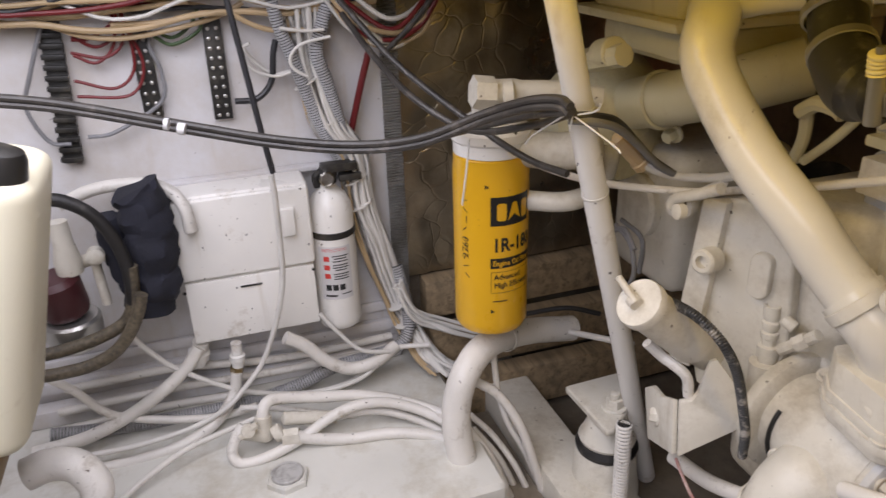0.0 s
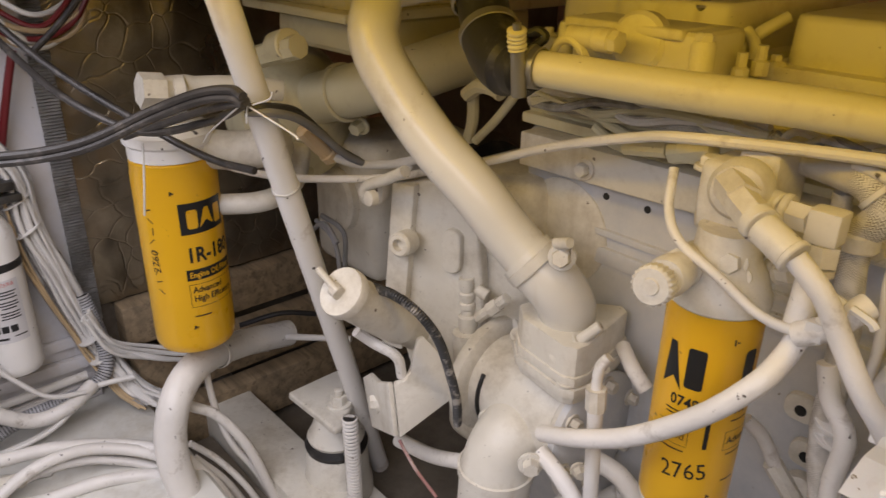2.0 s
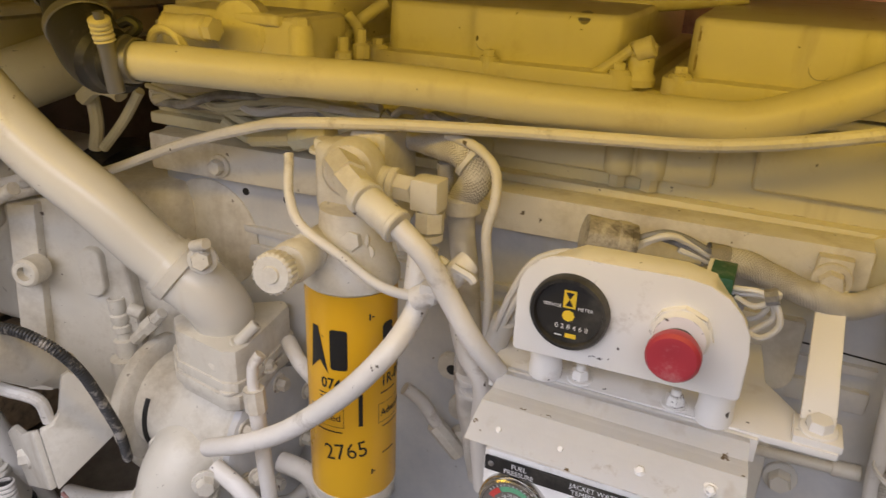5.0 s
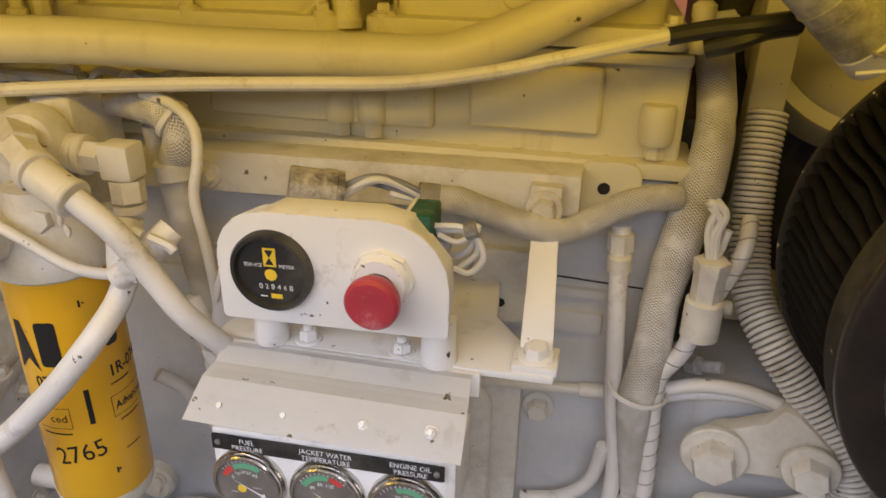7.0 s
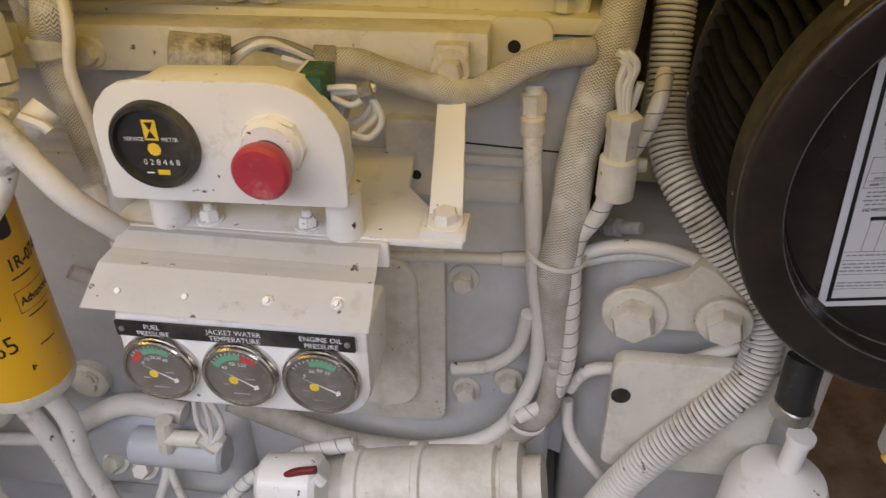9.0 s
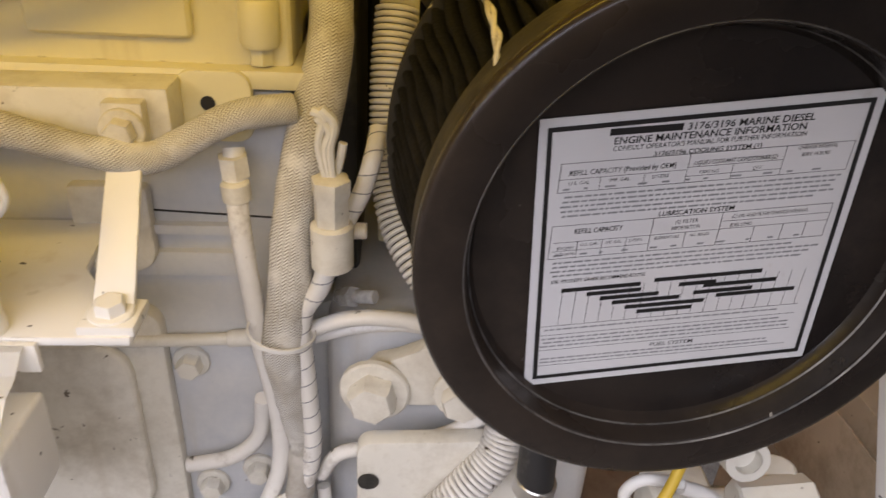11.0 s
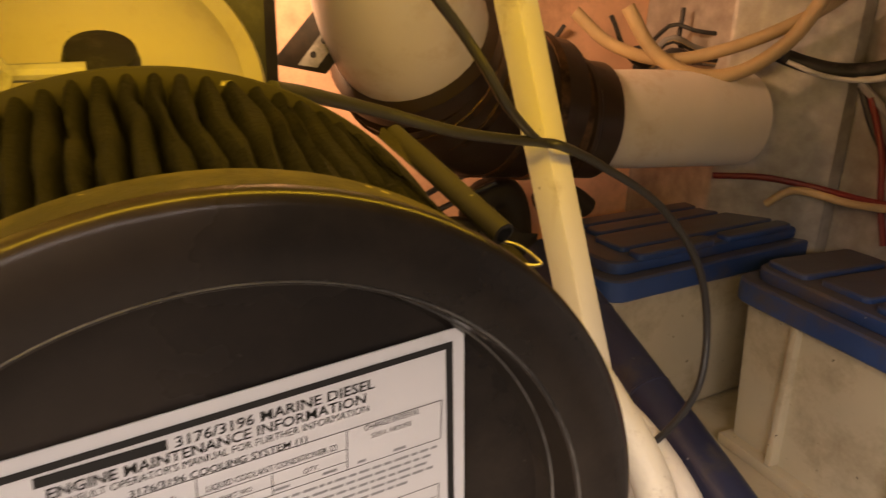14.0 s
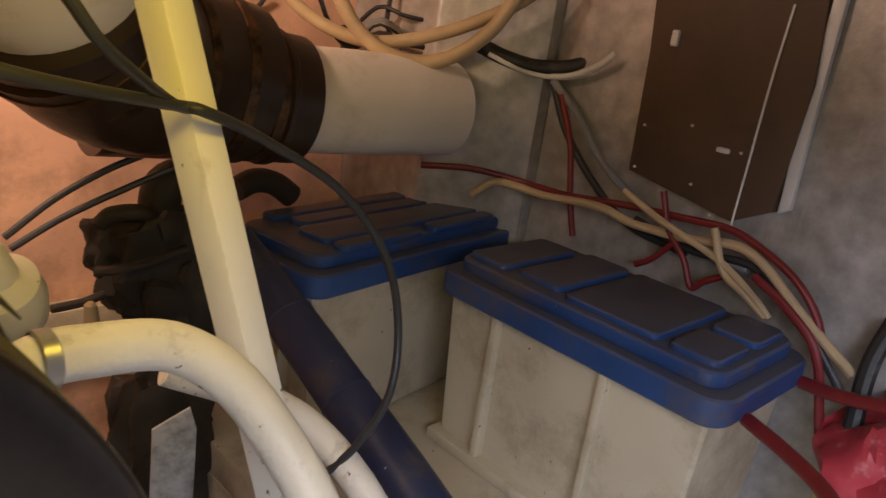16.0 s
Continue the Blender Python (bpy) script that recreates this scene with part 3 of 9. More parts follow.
solid("ceiling", deck, DECK, "deckhead over the engine with an open hatch", "ceiling", **ROOM)

# unseen beam added to cut the hatch daylight above the rail
solid("hatch_shade_beam", block((-1.3, 0.20, 1.0), (1.75, 0.245, 1.189), 0.004), DECK, "unseen beam added along the hatch edge to keep daylight off the upper engine", "beam", **ROOM)
# out-of-view beam, added only to keep hatch daylight off the upper bulkhead
solid("bulkhead_shade_beam", block((-1.02, -0.75, 1.06), (-0.975, 0.198, 1.189), 0.004), DECK, "unseen beam added at the hatch end to shade the bulkhead top", "beam", **ROOM)
# tank top under the bulkhead and timber bearers
solid("tank_top", block((-1.228, -1.25, 0.0), (-0.76, 0.40, 0.17), 0.02, segs=3), TANK, "glossy white painted tank top with brush marks", "tank", **ROOM)
for z0, z1, x0 in ((0.24, 0.325, -1.2), (0.13, 0.225, -1.16), (0.02, 0.12, -1.12)):
    solid("timber_bearer", block((x0 - 0.05, 0.40, z0), (x0, 1.3, z1), 0.006), WOOD, "old bare timber bearer below the foil", "beam", "timber bearers", kind="structure")
solid("engine_bearer", block((-1.22, 0.50, 0.0), (1.0, 0.60, 0.10), 0.008), WHITE, "white painted fibreglass engine bearer", "beam", **ROOM)
solid("engine_bearer_flange", block((-1.1, 0.42, 0.0), (0.9, 0.498, 0.05), 0.006), BILGE, "grimy flange of the engine bearer", "beam", **ROOM)
solid("battery_shelf", block((1.06, 0.55, 0.18), (1.658, 1.645, 0.235), 0.004), CREAMPL, "cream painted battery shelf", "shelf", **ROOM)
solid("shelf_front", block((1.06, 0.50, 0.0), (1.09, 1.60, 0.178), 0.003), CREAMPL, "painted front of the battery shelf", "shelf", **ROOM)
for za, zb, xa in ((0.17, 0.205, -1.19), (0.225, 0.25, -1.212), (0.27, 0.292, -1.218)):
    solid("ledge_batten", block((-1.229, -1.25, za), (xa, 0.34, zb), 0.006), PANEL, "white painted batten along the bulkhead foot", "batten", "battens", kind="structure")

# ---- the engine ----
E0 = (-0.1, 0.95, 0.06)
engine = thing("marine_diesel_engine", E0, "large cream-white painted marine diesel engine on its bearers", "engine")
N_ = (0, -1, 0)
# crankcase
part("engine_block", merge(block((-0.52, 0.735, 0.14), (0.30, 1.22, 0.762), 0.012, segs=3),
     block((-0.46, 0.728, 0.655), (0.255, 0.75, 0.663), 0.001), block((-0.46, 0.729, 0.618), (0.255, 0.75, 0.640), 0.004)), BLOCKP, engine)
part("oil_pan", block((-0.5, 0.77, 0.03), (0.32, 1.18, 0.15), 0.03, segs=3), BLOCKP, engine)
# side cover
cover = part("side_cover", merge(slab(rounded(0.24, 0.24, 0.018, x0=-0.05, y0=0.352), (0, 0.735, 0), (1, 0, 0), (0, 0, 1), 0.014, 0.003),
             slab(rounded(0.19, 0.185, 0.03, x0=-0.025, y0=0.38), (0, 0.722, 0), (1, 0, 0), (0, 0, 1), 0.012, 0.006, 3)), WHITE, engine)
for p in [(0.206, 0.720, 0.534), (0.210, 0.720, 0.394), (0.253, 0.720, 0.413)]:
    part("bolt", hexbolt((p[0], 0.733, p[2]), N_, 0.021, 0.012), WHITE, engine)
# cylinder head
part("cylinder_head", merge(block((-0.53, 0.745, 0.775), (0.298, 1.20, 0.866), 0.006, segs=3),
     block((-0.53, 0.733, 0.764), (0.31, 1.21, 0.778), 0.004),
     block((-0.10, 0.738, 0.79), (0.10, 0.75, 0.85), 0.006, segs=3), block((0.13, 0.737, 0.795), (0.235, 0.75, 0.848), 0.006, segs=3),
     block((-0.5, 0.735, 0.852), (0.298, 0.76, 0.862), 0.004)), HEADP, engine, "cream yellow lit cylinder head")
for px0 in [(0.020, 0.730, 0.800), (0.048, 0.730, 0.805), (0.278, 0.730, 0.811)]:
    part("head_boss", merge(lathe((px0[0], 0.742, 0.792), (0, 0, 1), [(0.012, 0), (0.0135, 0.004), (0.0135, 0.028), (0.012, 0.031)], 20),
         lathe((px0[0], 0.742, 0.78), (0, 0, 1), [(0.008, 0), (0.008, 0.013)], 6), block((px0[0] - 0.011, 0.742, 0.792), (px0[0] + 0.011, 0.76, 0.822), 0.003)), HEADP, engine)
# rail along the block
part("fuel_rail_plate", slab([(-0.50, 0.722), (0.226, 0.740), (0.226, 0.774), (-0.50, 0.764)], (0, 0.735, 0), (1, 0, 0), (0, 0, 1), 0.035, 0.003), WHITE, engine)
for p in [(-0.398, 0.700, 0.741), (-0.088, 0.700, 0.748)]:
    part("bolt", hexbolt((p[0], 0.699, p[2]), N_, 0.018, 0.009), WHITE, engine)
for p in [(-0.312, 0.698, 0.717), (-0.366, 0.698, 0.717)]:
    part("bolt_hole", lathe((p[0], 0.7005, p[2]), N_, [(0.0042, 0), (0.0042, 0.0008)], 14), INK, engine)
# bracket plate and lug right of the rail
part("strap_pad", block((0.188, 0.688, 0.735), (0.213, 0.70, 0.768), 0.002), WHITE, engine)
part("bolt", hexbolt((0.2, 0.687, 0.751), N_, 0.02, 0.009), WHITE, engine)
part("block_lug", slab(rounded(0.05, 0.05, 0.012, x0=0.222, y0=0.728), (0, 0.738, 0), (1, 0, 0), (0, 0, 1), 0.009, 0.003), HEADP, engine)
part("bolt_hole", lathe((0.243, 0.7285, 0.756), N_, [(0.005, 0), (0.005, 0.0008)], 16), INK, engine)
part("lug_plate", slab(rounded(0.055, 0.07, (0.018, 0.018, 0.004, 0.004), x0=0.14, y0=0.625), (0, 0.735, 0), (1, 0, 0), (0, 0, 1), 0.012, 0.003), WHITE, engine)
part("bolt_hole", lathe((0.166, 0.7225, 0.645), N_, [(0.0042, 0), (0.0042, 0.0006)], 14), INK, engine)


def valve_cover(x0, x1, y0=0.752, z0=0.866, h=0.066):
    w = x1 - x0
    plan = [(0.016, 0.030), (0.019, 0.022), (0.027, 0.017), (w * 0.40, 0.017), (w * 0.43, 0.012), (w * 0.56, 0.012), (w * 0.59, 0.017), (w * 0.74, 0.017), (w * 0.77, 0.021), (w - 0.030, 0.021), (w - 0.020, 0.025), (w - 0.016, 0.036), (w - 0.016, 0.37), (0.016, 0.37)]
    body = slab(plan, (x0, y0, z0 + 0.008), (1, 0, 0), (0, 1, 0), h - 0.008, 0.006, 3)
    for v in body.verts:
        f = (v.co.z - z0) / h
        if v.co.y < y0 + 0.1:
            v.co.y += 0.006 * f
        v.co.z += 0.010 * max(0.0, f - 0.6) * min(1.0, (v.co.y - y0) / 0.3)
    g = part("valve_cover", body, HEADP, engine)
    subpart("cover_flange", slab(rounded(w, 0.38, 0.012, 4, 0, 0), (x0, y0, z0), (1, 0, 0), (0, 1, 0), 0.016, 0.003, 2), HEADP, g)
    for fx in (0.06, 0.50, 0.95):
        x = x0 + w * fx
        subpart("cover_bolt", merge(hexbolt((x, y0 + 0.008, z0 + 0.018), (0, 0, 1), 0.011, 0.006), lathe((x, y0 + 0.009, z0 + 0.004), (0, 0, 1), [(0.0095, 0), (0.0095, 0.014)], 18)), HEADP, g)
    subpart("worn_spot", lathe((x0 + w * 0.80, y0 + 0.031, z0 + h - 0.003), (0, -0.55, 0.8), [(0.0075, -0.002), (0.0075, 0.0012), (0.006, 0.002)], 14), STEEL, g, "bare worn casting lug")
    subpart("casting_hollow", lathe((x0 + w * 0.47, y0 + 0.0165, z0 + h * 0.52), (0, -1, 0.2), [(0.009, -0.002), (0.009, 0.001), (0.006, -0.001), (0, -0.001)], 16), STEEL, g, "worn hollow in the casting")
    return g


valve_cover(-0.50, -0.262, 0.715, 0.860, 0.066)
valve_cover(-0.238, 0.024, 0.728, 0.862, 0.060)
valve_cover(0.046, 0.292, 0.728, 0.864, 0.062)
# fittings between the covers
for x, z, s in ((0.026, 0.868, 1.0), (-0.27, 0.866, 0.75), (0.30, 0.862, 0.7)):
    part("pipe_plug", merge(lathe((x, 0.748, z), (0, 0, 1), [(0.013 * s, 0), (0.014 * s, 0.006), (0.011 * s, 0.012), (0.011 * s, 0.024), (0.0125 * s, 0.026), (0.0125 * s, 0.034), (0.007 * s, 0.037)], 16)), HEADP, engine)
part("vent_elbow", merge(tube([(-0.029, 0.740, 0.863), (-0.002, 0.740, 0.881), (0.019, 0.740, 0.899)], 0.0045, 10), rod((0.022, 0.740, 0.897), (0.036, 0.740, 0.903), 0.009, 12, 0.001)), HEADP, engine)
part("front_housing", merge(block((-0.386, 0.640, 0.846), (-0.246, 0.72, 0.910), 0.008, segs=3), block((-0.392, 0.634, 0.902), (-0.262, 0.70, 0.912), 0.004, segs=3),
     lathe((-0.308, 0.642, 0.896), (0.1, -1, 0.1), [(0.028, -0.01), (0.028, 0.004), (0.024, 0.008), (0.016, 0.009)], 28), lathe((-0.246, 0.646, 0.850), (0, 0, 1), [(0.011, 0), (0.011, 0.05), (0.009, 0.054)], 16)), HEADP, engine)
hc = part("sensor_barrel", lathe((-0.356, 0.601, 0.9005), (1, 0, -0.01), [(0.006, 0), (0.0095, 0.001), (0.0095, 0.030), (0.011, 0.032), (0.011, 0.047), (0.008, 0.049)], 20), HEADP, engine)
subpart("barrel_nut", lathe((-0.308, 0.601, 0.9), (1, 0, -0.01), [(0.010, 0), (0.010, 0.008), (0.006, 0.009)], 6), HEADP, hc)
subpart("barrel_clip", tube([(-0.372, 0.596, 0.882), (-0.362, 0.594, 0.894), (-0.348, 0.594, 0.897), (-0.336, 0.596, 0.888), (-0.331, 0.60, 0.875)], 0.0042, 10), HEADP, hc)
subpart("lead", tube([(-0.338, 0.594, 0.893), (-0.330, 0.59, 0.885), (-0.322, 0.59, 0.874)], 0.0014, 6), HEADP, hc)
part("stud", lathe((-0.246, 0.646, 0.903), (0, 0, 1), [(0.0085, 0), (0.0085, 0.006), (0.006, 0.008)], 6), HEADP, engine)
part("stud", merge(lathe((-0.405, 0.655, 0.868), (0, 0, 1), [(0.008, 0), (0.008, 0.030), (0.006, 0.036)], 12)), HEADP, engine)
for p in ((-0.222, 0.705, 0.872), (-0.232, 0.69, 0.866), (-0.43, 0.70, 0.872)):
    part("stud", merge(lathe(p, (0, 0, 1), [(0.008, 0), (0.008, 0.012), (0.005, 0.014), (0.005, 0.026)], 8)), HEADP, engine)

# coolant pipe along the heads
part("coolant_pipe", tube([(-0.368, 0.575, 0.871), (-0.249, 0.605, 0.868), (-0.129, 0.635, 0.867), (-0.039, 0.665, 0.860), (0.061, 0.690, 0.857), (0.113, 0.698, 0.857), (0.145, 0.704, 0.866), (0.183, 0.710, 0.882), (0.216, 0.718, 0.899), (0.257, 0.735, 0.918)], 0.0166, 20, 8), HEADP, engine, "cream yellow pipe along the heads")
part("pipe_clamp", merge(lathe((-0.372, 0.574, 0.871), (1, 0.2, 0), [(0.0175, -0.007), (0.0195, -0.006), (0.0195, 0.006), (0.0175, 0.007)], 28, cap=False), lathe((-0.374, 0.572, 0.872), (1, 0.2, 0), [(0.0185, -0.002), (0.0205, -0.001), (0.0205, 0.001), (0.0185, 0.002)], 28, cap=False)), GREYSTEEL, engine, "dark steel hose clamp")
part("dipstick_tube", merge(rod((-0.375, 0.552, 0.891), (-0.374, 0.556, 0.846), 0.0072, 14, 0.001), rod((-0.372, 0.546, 0.913), (-0.372, 0.547, 0.907), 0.0042, 10)), GREYSTEEL, engine, "worn steel clamp bolt")
part("clamp_spring", ribbed([(-0.373, 0.547, 0.908), (-0.375, 0.550, 0.899), (-0.375, 0.552, 0.889)], 0.0092, 0.0046, 0.0026), HEADP, engine)
part("clamp_tail", tube([(-0.390, 0.585, 0.899), (-0.379, 0.585, 0.902), (-0.372, 0.585, 0.897), (-0.381, 0.580, 0.888)], 0.0045, 8, wobble=0.003), BLACKRUB, engine, "dark frayed end of the hose clamp")
cpl = part("rubber_coupling", tube([(-0.374, 0.575, 0.867), (-0.398, 0.578, 0.865), (-0.426, 0.585, 0.870), (-0.450, 0.595, 0.883), (-0.470, 0.605, 0.899), (-0.497, 0.620, 0.932), (-0.526, 0.640, 0.964)], [0.0185] * 3 + [0.025] * 4 + [0.030] * 12 + [0.027] * 14, 24), BLACKRUB, engine, "black rubber hose coupling")
subpart("clamp_band", lathe((-0.460, 0.600, 0.891), Vector((-0.470, 0.605, 0.899)) - Vector((-0.450, 0.595, 0.883)), [(0.0305, -0.005), (0.0318, -0.004), (0.0318, 0.004), (0.0305, 0.005)], 28, cap=False), GREYSTEEL, cpl)
subpart("clamp_band", lathe((-0.491, 0.615, 0.922), Vector((-0.499, 0.620, 0.932)) - Vector((-0.470, 0.605, 0.899)), [(0.0285, -0.006), (0.0315, -0.004), (0.0315, 0.004), (0.0285, 0.006)], 28, cap=False), GREYSTEEL, cpl)
# large raw water pipe
GLOSSPIPE = material("gloss_cream_pipe_paint", (0.74, 0.71, 0.63), 0.24, vary=0.06, bump=0.15, bump_scale=40, drip=(0.5, 0.42, 0.3), chips=(0.2, 0.15, 0.1), chip_at=0.75, dirt=(0.45, 0.39, 0.28), dirt_scale=7, dirt_at=0.70)
part("water_pipe", tube([(-0.44, 0.80, 0.955), (-0.50, 0.70, 0.955), (-0.636, 0.615, 0.928), (-0.617, 0.572, 0.896), (-0.603, 0.562, 0.861), (-0.571, 0.568, 0.817), (-0.516, 0.578, 0.763), (-0.467, 0.594, 0.720), (-0.430, 0.612, 0.675), (-0.405, 0.624, 0.649)], 0.0295, 28, 8), GLOSSPIPE, engine, "thick cream white water pipe bent over the top")
part("water_elbow", tube([(-0.411, 0.623, 0.652), (-0.379, 0.634, 0.626), (-0.367, 0.648, 0.596), (-0.378, 0.662, 0.568), (-0.377, 0.662, 0.530)], 0.0335, 28, 8), GLOSSPIPE, engine)
part("hose_clamp", merge(lathe((-0.399, 0.625, 0.646), Vector((-0.379, 0.634, 0.626)) - Vector((-0.420, 0.618, 0.663)), [(0.0345, -0.007), (0.0365, -0.006), (0.0365, 0.006), (0.0345, 0.007)], 28, cap=False), rod((-0.355, 0.605, 0.690), (-0.333, 0.600, 0.699), 0.006, 12, 0.001), block(Vector((-0.350, 0.610, 0.684)) - V(0.007, 0.006, 0.007), Vector((-0.350, 0.610, 0.684)) + V(0.007, 0.006, 0.007), 0.002), hexbolt((-0.351, 0.612, 0.674), (0.45, -0.75, 0.2), 0.021, 0.012)), WHITE, engine)

# sea water pump
pc = Vector((-0.335, 0.672, 0.432))
ax = Vector((1, 0, 0))
pump = part("water_pump", lathe(pc - ax * 0.155, ax, [(0.05, -0.012), (0.062, 0), (0.064, 0.02), (0.064, 0.142), (0.070, 0.146), (0.070, 0.154), (0.066, 0.156)], 44), WHITE, engine)
lid = [Vector(p) for p in ((-0.430, 0.634, 0.53), (-0.424, 0.669, 0.53), (-0.344, 0.732, 0.53), (-0.330, 0.724, 0.53), (-0.311, 0.622, 0.53), (-0.314, 0.606, 0.53), (-0.328, 0.599, 0.53), (-0.403, 0.611, 0.53))]
mid = sum(lid, Vector()) / len(lid)
subpart("pump_top", sheet(lid, 0.012, 0.0022), WHITE, pump)
subpart("pump_gasket_plate", sheet([mid + (p - mid) * 1.03 - V(0, 0, 0.0145) for p in lid], 0.012, 0.0018), WHITE, pump)
subpart("pump_casing", sheet([mid + (p - mid) * 0.95 - V(0, 0, 0.026) for p in lid], 0.075, 0.005), WHITE, pump)
subpart("elbow_collar", lathe((-0.377, 0.662, 0.530), (0, 0, 1), [(0.040, 0), (0.042, 0.004), (0.042, 0.008), (0.036, 0.012)], 32), WHITE, pump)
subpart("end_cover", lathe(pc, ax, [(0.066, 0), (0.079, 0.001), (0.080, 0.004), (0.080, 0.010), (0.076, 0.013), (0.04, 0.015), (0.0, 0.015)], 40), BLOCKP, pump, "bare grey end cover of the pump")
for k in range(6):
    a = radians(22 + 60 * k)
    subpart("bolt", hexbolt(pc + V(0.013, 0.066 * math.cos(a), 0.066 * math.sin(a)), ax, 0.016, 0.011), WHITE, pump)
subpart("slot", tube([pc + V(-0.128, 0.0655 * math.cos(radians(a)), 0.0655 * math.sin(radians(a))) for a in (205, 190, 175, 160, 147)], 0.0030, 8), INK, pump, "dark casting slot")
for p in ((-0.421, 0.646, 0.53), (-0.396, 0.619, 0.53), (-0.327, 0.607, 0.53), (-0.341, 0.720, 0.53), (-0.318, 0.66, 0.53)):
    subpart("bolt", hexbolt(p, (0, 0, 1), 0.014, 0.008), WHITE, pump)
part("pump_flange", lathe(pc - ax * 0.158, ax, [(0.05, -0.012), (0.080, -0.010), (0.082, -0.007), (0.082, 0.006), (0.078, 0.009), (0.066, 0.010)], 48), WHITE, engine)
part("bolt", hexbolt((-0.459, 0.672, 0.507), (0.3, -0.5, 0.8), 0.014, 0.008), WHITE, engine)
part("bolt", hexbolt((-0.448, 0.610, 0.414), (0.8, -0.6, 0), 0.015, 0.009), WHITE, engine)
part("pump_outlet", tube([(-0.401, 0.640, 0.406), (-0.408, 0.615, 0.405), (-0.410, 0.596, 0.382), (-0.409, 0.590, 0.345), (-0.412, 0.590, 0.277)], [0.046] * 6 + [0.044] * 6 + [0.046] * 9, 28), WHITE, engine)
part("outlet_collar", lathe((-0.410, 0.592, 0.366), (0.02, 0.02, 1), [(0.046, -0.006), (0.049, -0.005), (0.049, 0.005), (0.046, 0.006)], 32, cap=False), WHITE, engine)
part("bolt", hexbolt((-0.333, 0.565, 0.437), (0.7, -0.7, 0.1), 0.020, 0.013), WHITE, engine)
part("bolt", hexbolt((-0.292, 0.600, 0.436), (0.8, -0.6, 0), 0.014, 0.010), WHITE, engine)
part("drain_cock", merge(ribbed([(-0.343, 0.615, 0.555), (-0.327, 0.625, 0.578)], 0.009, 0.005, 0.002), rod((-0.327, 0.625, 0.578), (-0.310, 0.637, 0.600), 0.0065, 12, 0.001), rod((-0.347, 0.612, 0.549), (-0.342, 0.615, 0.557), 0.011, 14, 0.001)), WHITE, engine)
# flywheel housing / front cover left of the pump
housing = part("front_cover", merge(slab([(0, 0), (0.10, 0.0), (0.115, 0.12), (0.10, 0.27), (0.03, 0.29), (-0.015, 0.28), (-0.03, 0.1)], (-0.63, 0.63, 0.395), (0.92, 0.36, 0), (0, 0, 1), -0.05, 0.006, 3),
     slab([(-0.035, 0.03), (0.0, 0.03), (0.022, 0.285), (-0.012, 0.285)], (-0.63, 0.615, 0.395), (0.92, 0.36, 0), (0, 0, 1), -0.03, 0.004),
     slab(rounded(0.028, 0.062, 0.013, x0=0.06, y0=0.17), (-0.63, 0.617, 0.395), (0.92, 0.36, 0), (0, 0, 1), -0.02, 0.004, 3)), WHITE, engine)
subpart("boss", lathe((-0.610, 0.600, 0.604), (0.3, -0.9, 0.1), [(0.017, -0.02), (0.017, 0.004), (0.014, 0.007), (0.0085, 0.007), (0.0085, -0.004)], 24), WHITE, housing)
part("gear_case", merge(block((-0.62, 0.69, 0.25), (-0.47, 1.2, 0.70), 0.03, segs=4)), WHITE, engine)
part("dark_pulley", lathe((-0.67, 0.80, 0.60), (-1, 0, 0), [(0.10, -0.02), (0.11, 0), (0.10, 0.02), (0.10, 0.03)], 36), BLACKPL, engine)
part("lifting_eye", merge(slab(rounded(0.04, 0.035, 0.012), (-0.683, 0.585, 0.643), (0.85, 0.3, 0.1), (0, 0, 1), -0.02, 0.004), lathe((-0.632, 0.565, 0.670), (0, -1, 0.1), [(0.01, -0.01), (0.01, 0.0), (0.006, 0.001)], 18), tube([(-0.664, 0.580, 0.664), (-0.653, 0.580, 0.679), (-0.618, 0.580, 0.695), (-0.574, 0.580, 0.718)], 0.0075, 12)), WHITE, engine)
part("pipe_fitting", lathe((-0.538, 0.661, 0.470), (-0.09, 0, 1), [(0.022, -0.03), (0.022, 0.010), (0.012, 0.012), (0.0135, 0.018), (0.0135, 0.034), (0.009, 0.036), (0.009, 0.044), (0.011, 0.046), (0.011, 0.053), (0.008, 0.055), (0.011, 0.061), (0.011, 0.068), (0.008, 0.070), (0.0105, 0.075), (0.0105, 0.090), (0.008, 0.091), (0.008, 0.084)], 16), WHITE, engine)
part("fitting_arm", merge(rod((-0.516, 0.655, 0.513), (-0.470, 0.660, 0.560), 0.0075, 8, 0.001), rod((-0.495, 0.655, 0.534), (-0.483, 0.660, 0.547), 0.010, 6), rod((-0.524, 0.660, 0.552), (-0.509, 0.665, 0.546), 0.008, 12, 0.001)), WHITE, engine)
part("block_bolt", merge(rod((-0.544, 0.720, 0.555), (-0.488, 0.720, 0.570), 0.009, 6), rod((-0.488, 0.720, 0.570), (-0.464, 0.720, 0.567), 0.005, 10), tube([(-0.497, 0.700, 0.513), (-0.481, 0.695, 0.504), (-0.469, 0.690, 0.494)], 0.007, 10)), WHITE, engine)
part("crank_boss", lathe((-0.45, 0.745, 0.64), N_, [(0.07, 0), (0.068, 0.012), (0.055, 0.018)], 32), WHITE, engine)
part("cover_bolt", hexbolt((-0.195, 0.700, 0.385), N_, 0.013, 0.004), WHITE, engine)
part("cup_plug", lathe(((-0.221, 0.730, 0.354)[0], 0.737, (-0.221, 0.730, 0.354)[2]), N_, [(0.024, 0), (0.024, 0.012), (0.020, 0.016), (0.013, 0.016), (0.012, 0.020)], 28), WHITE, engine)
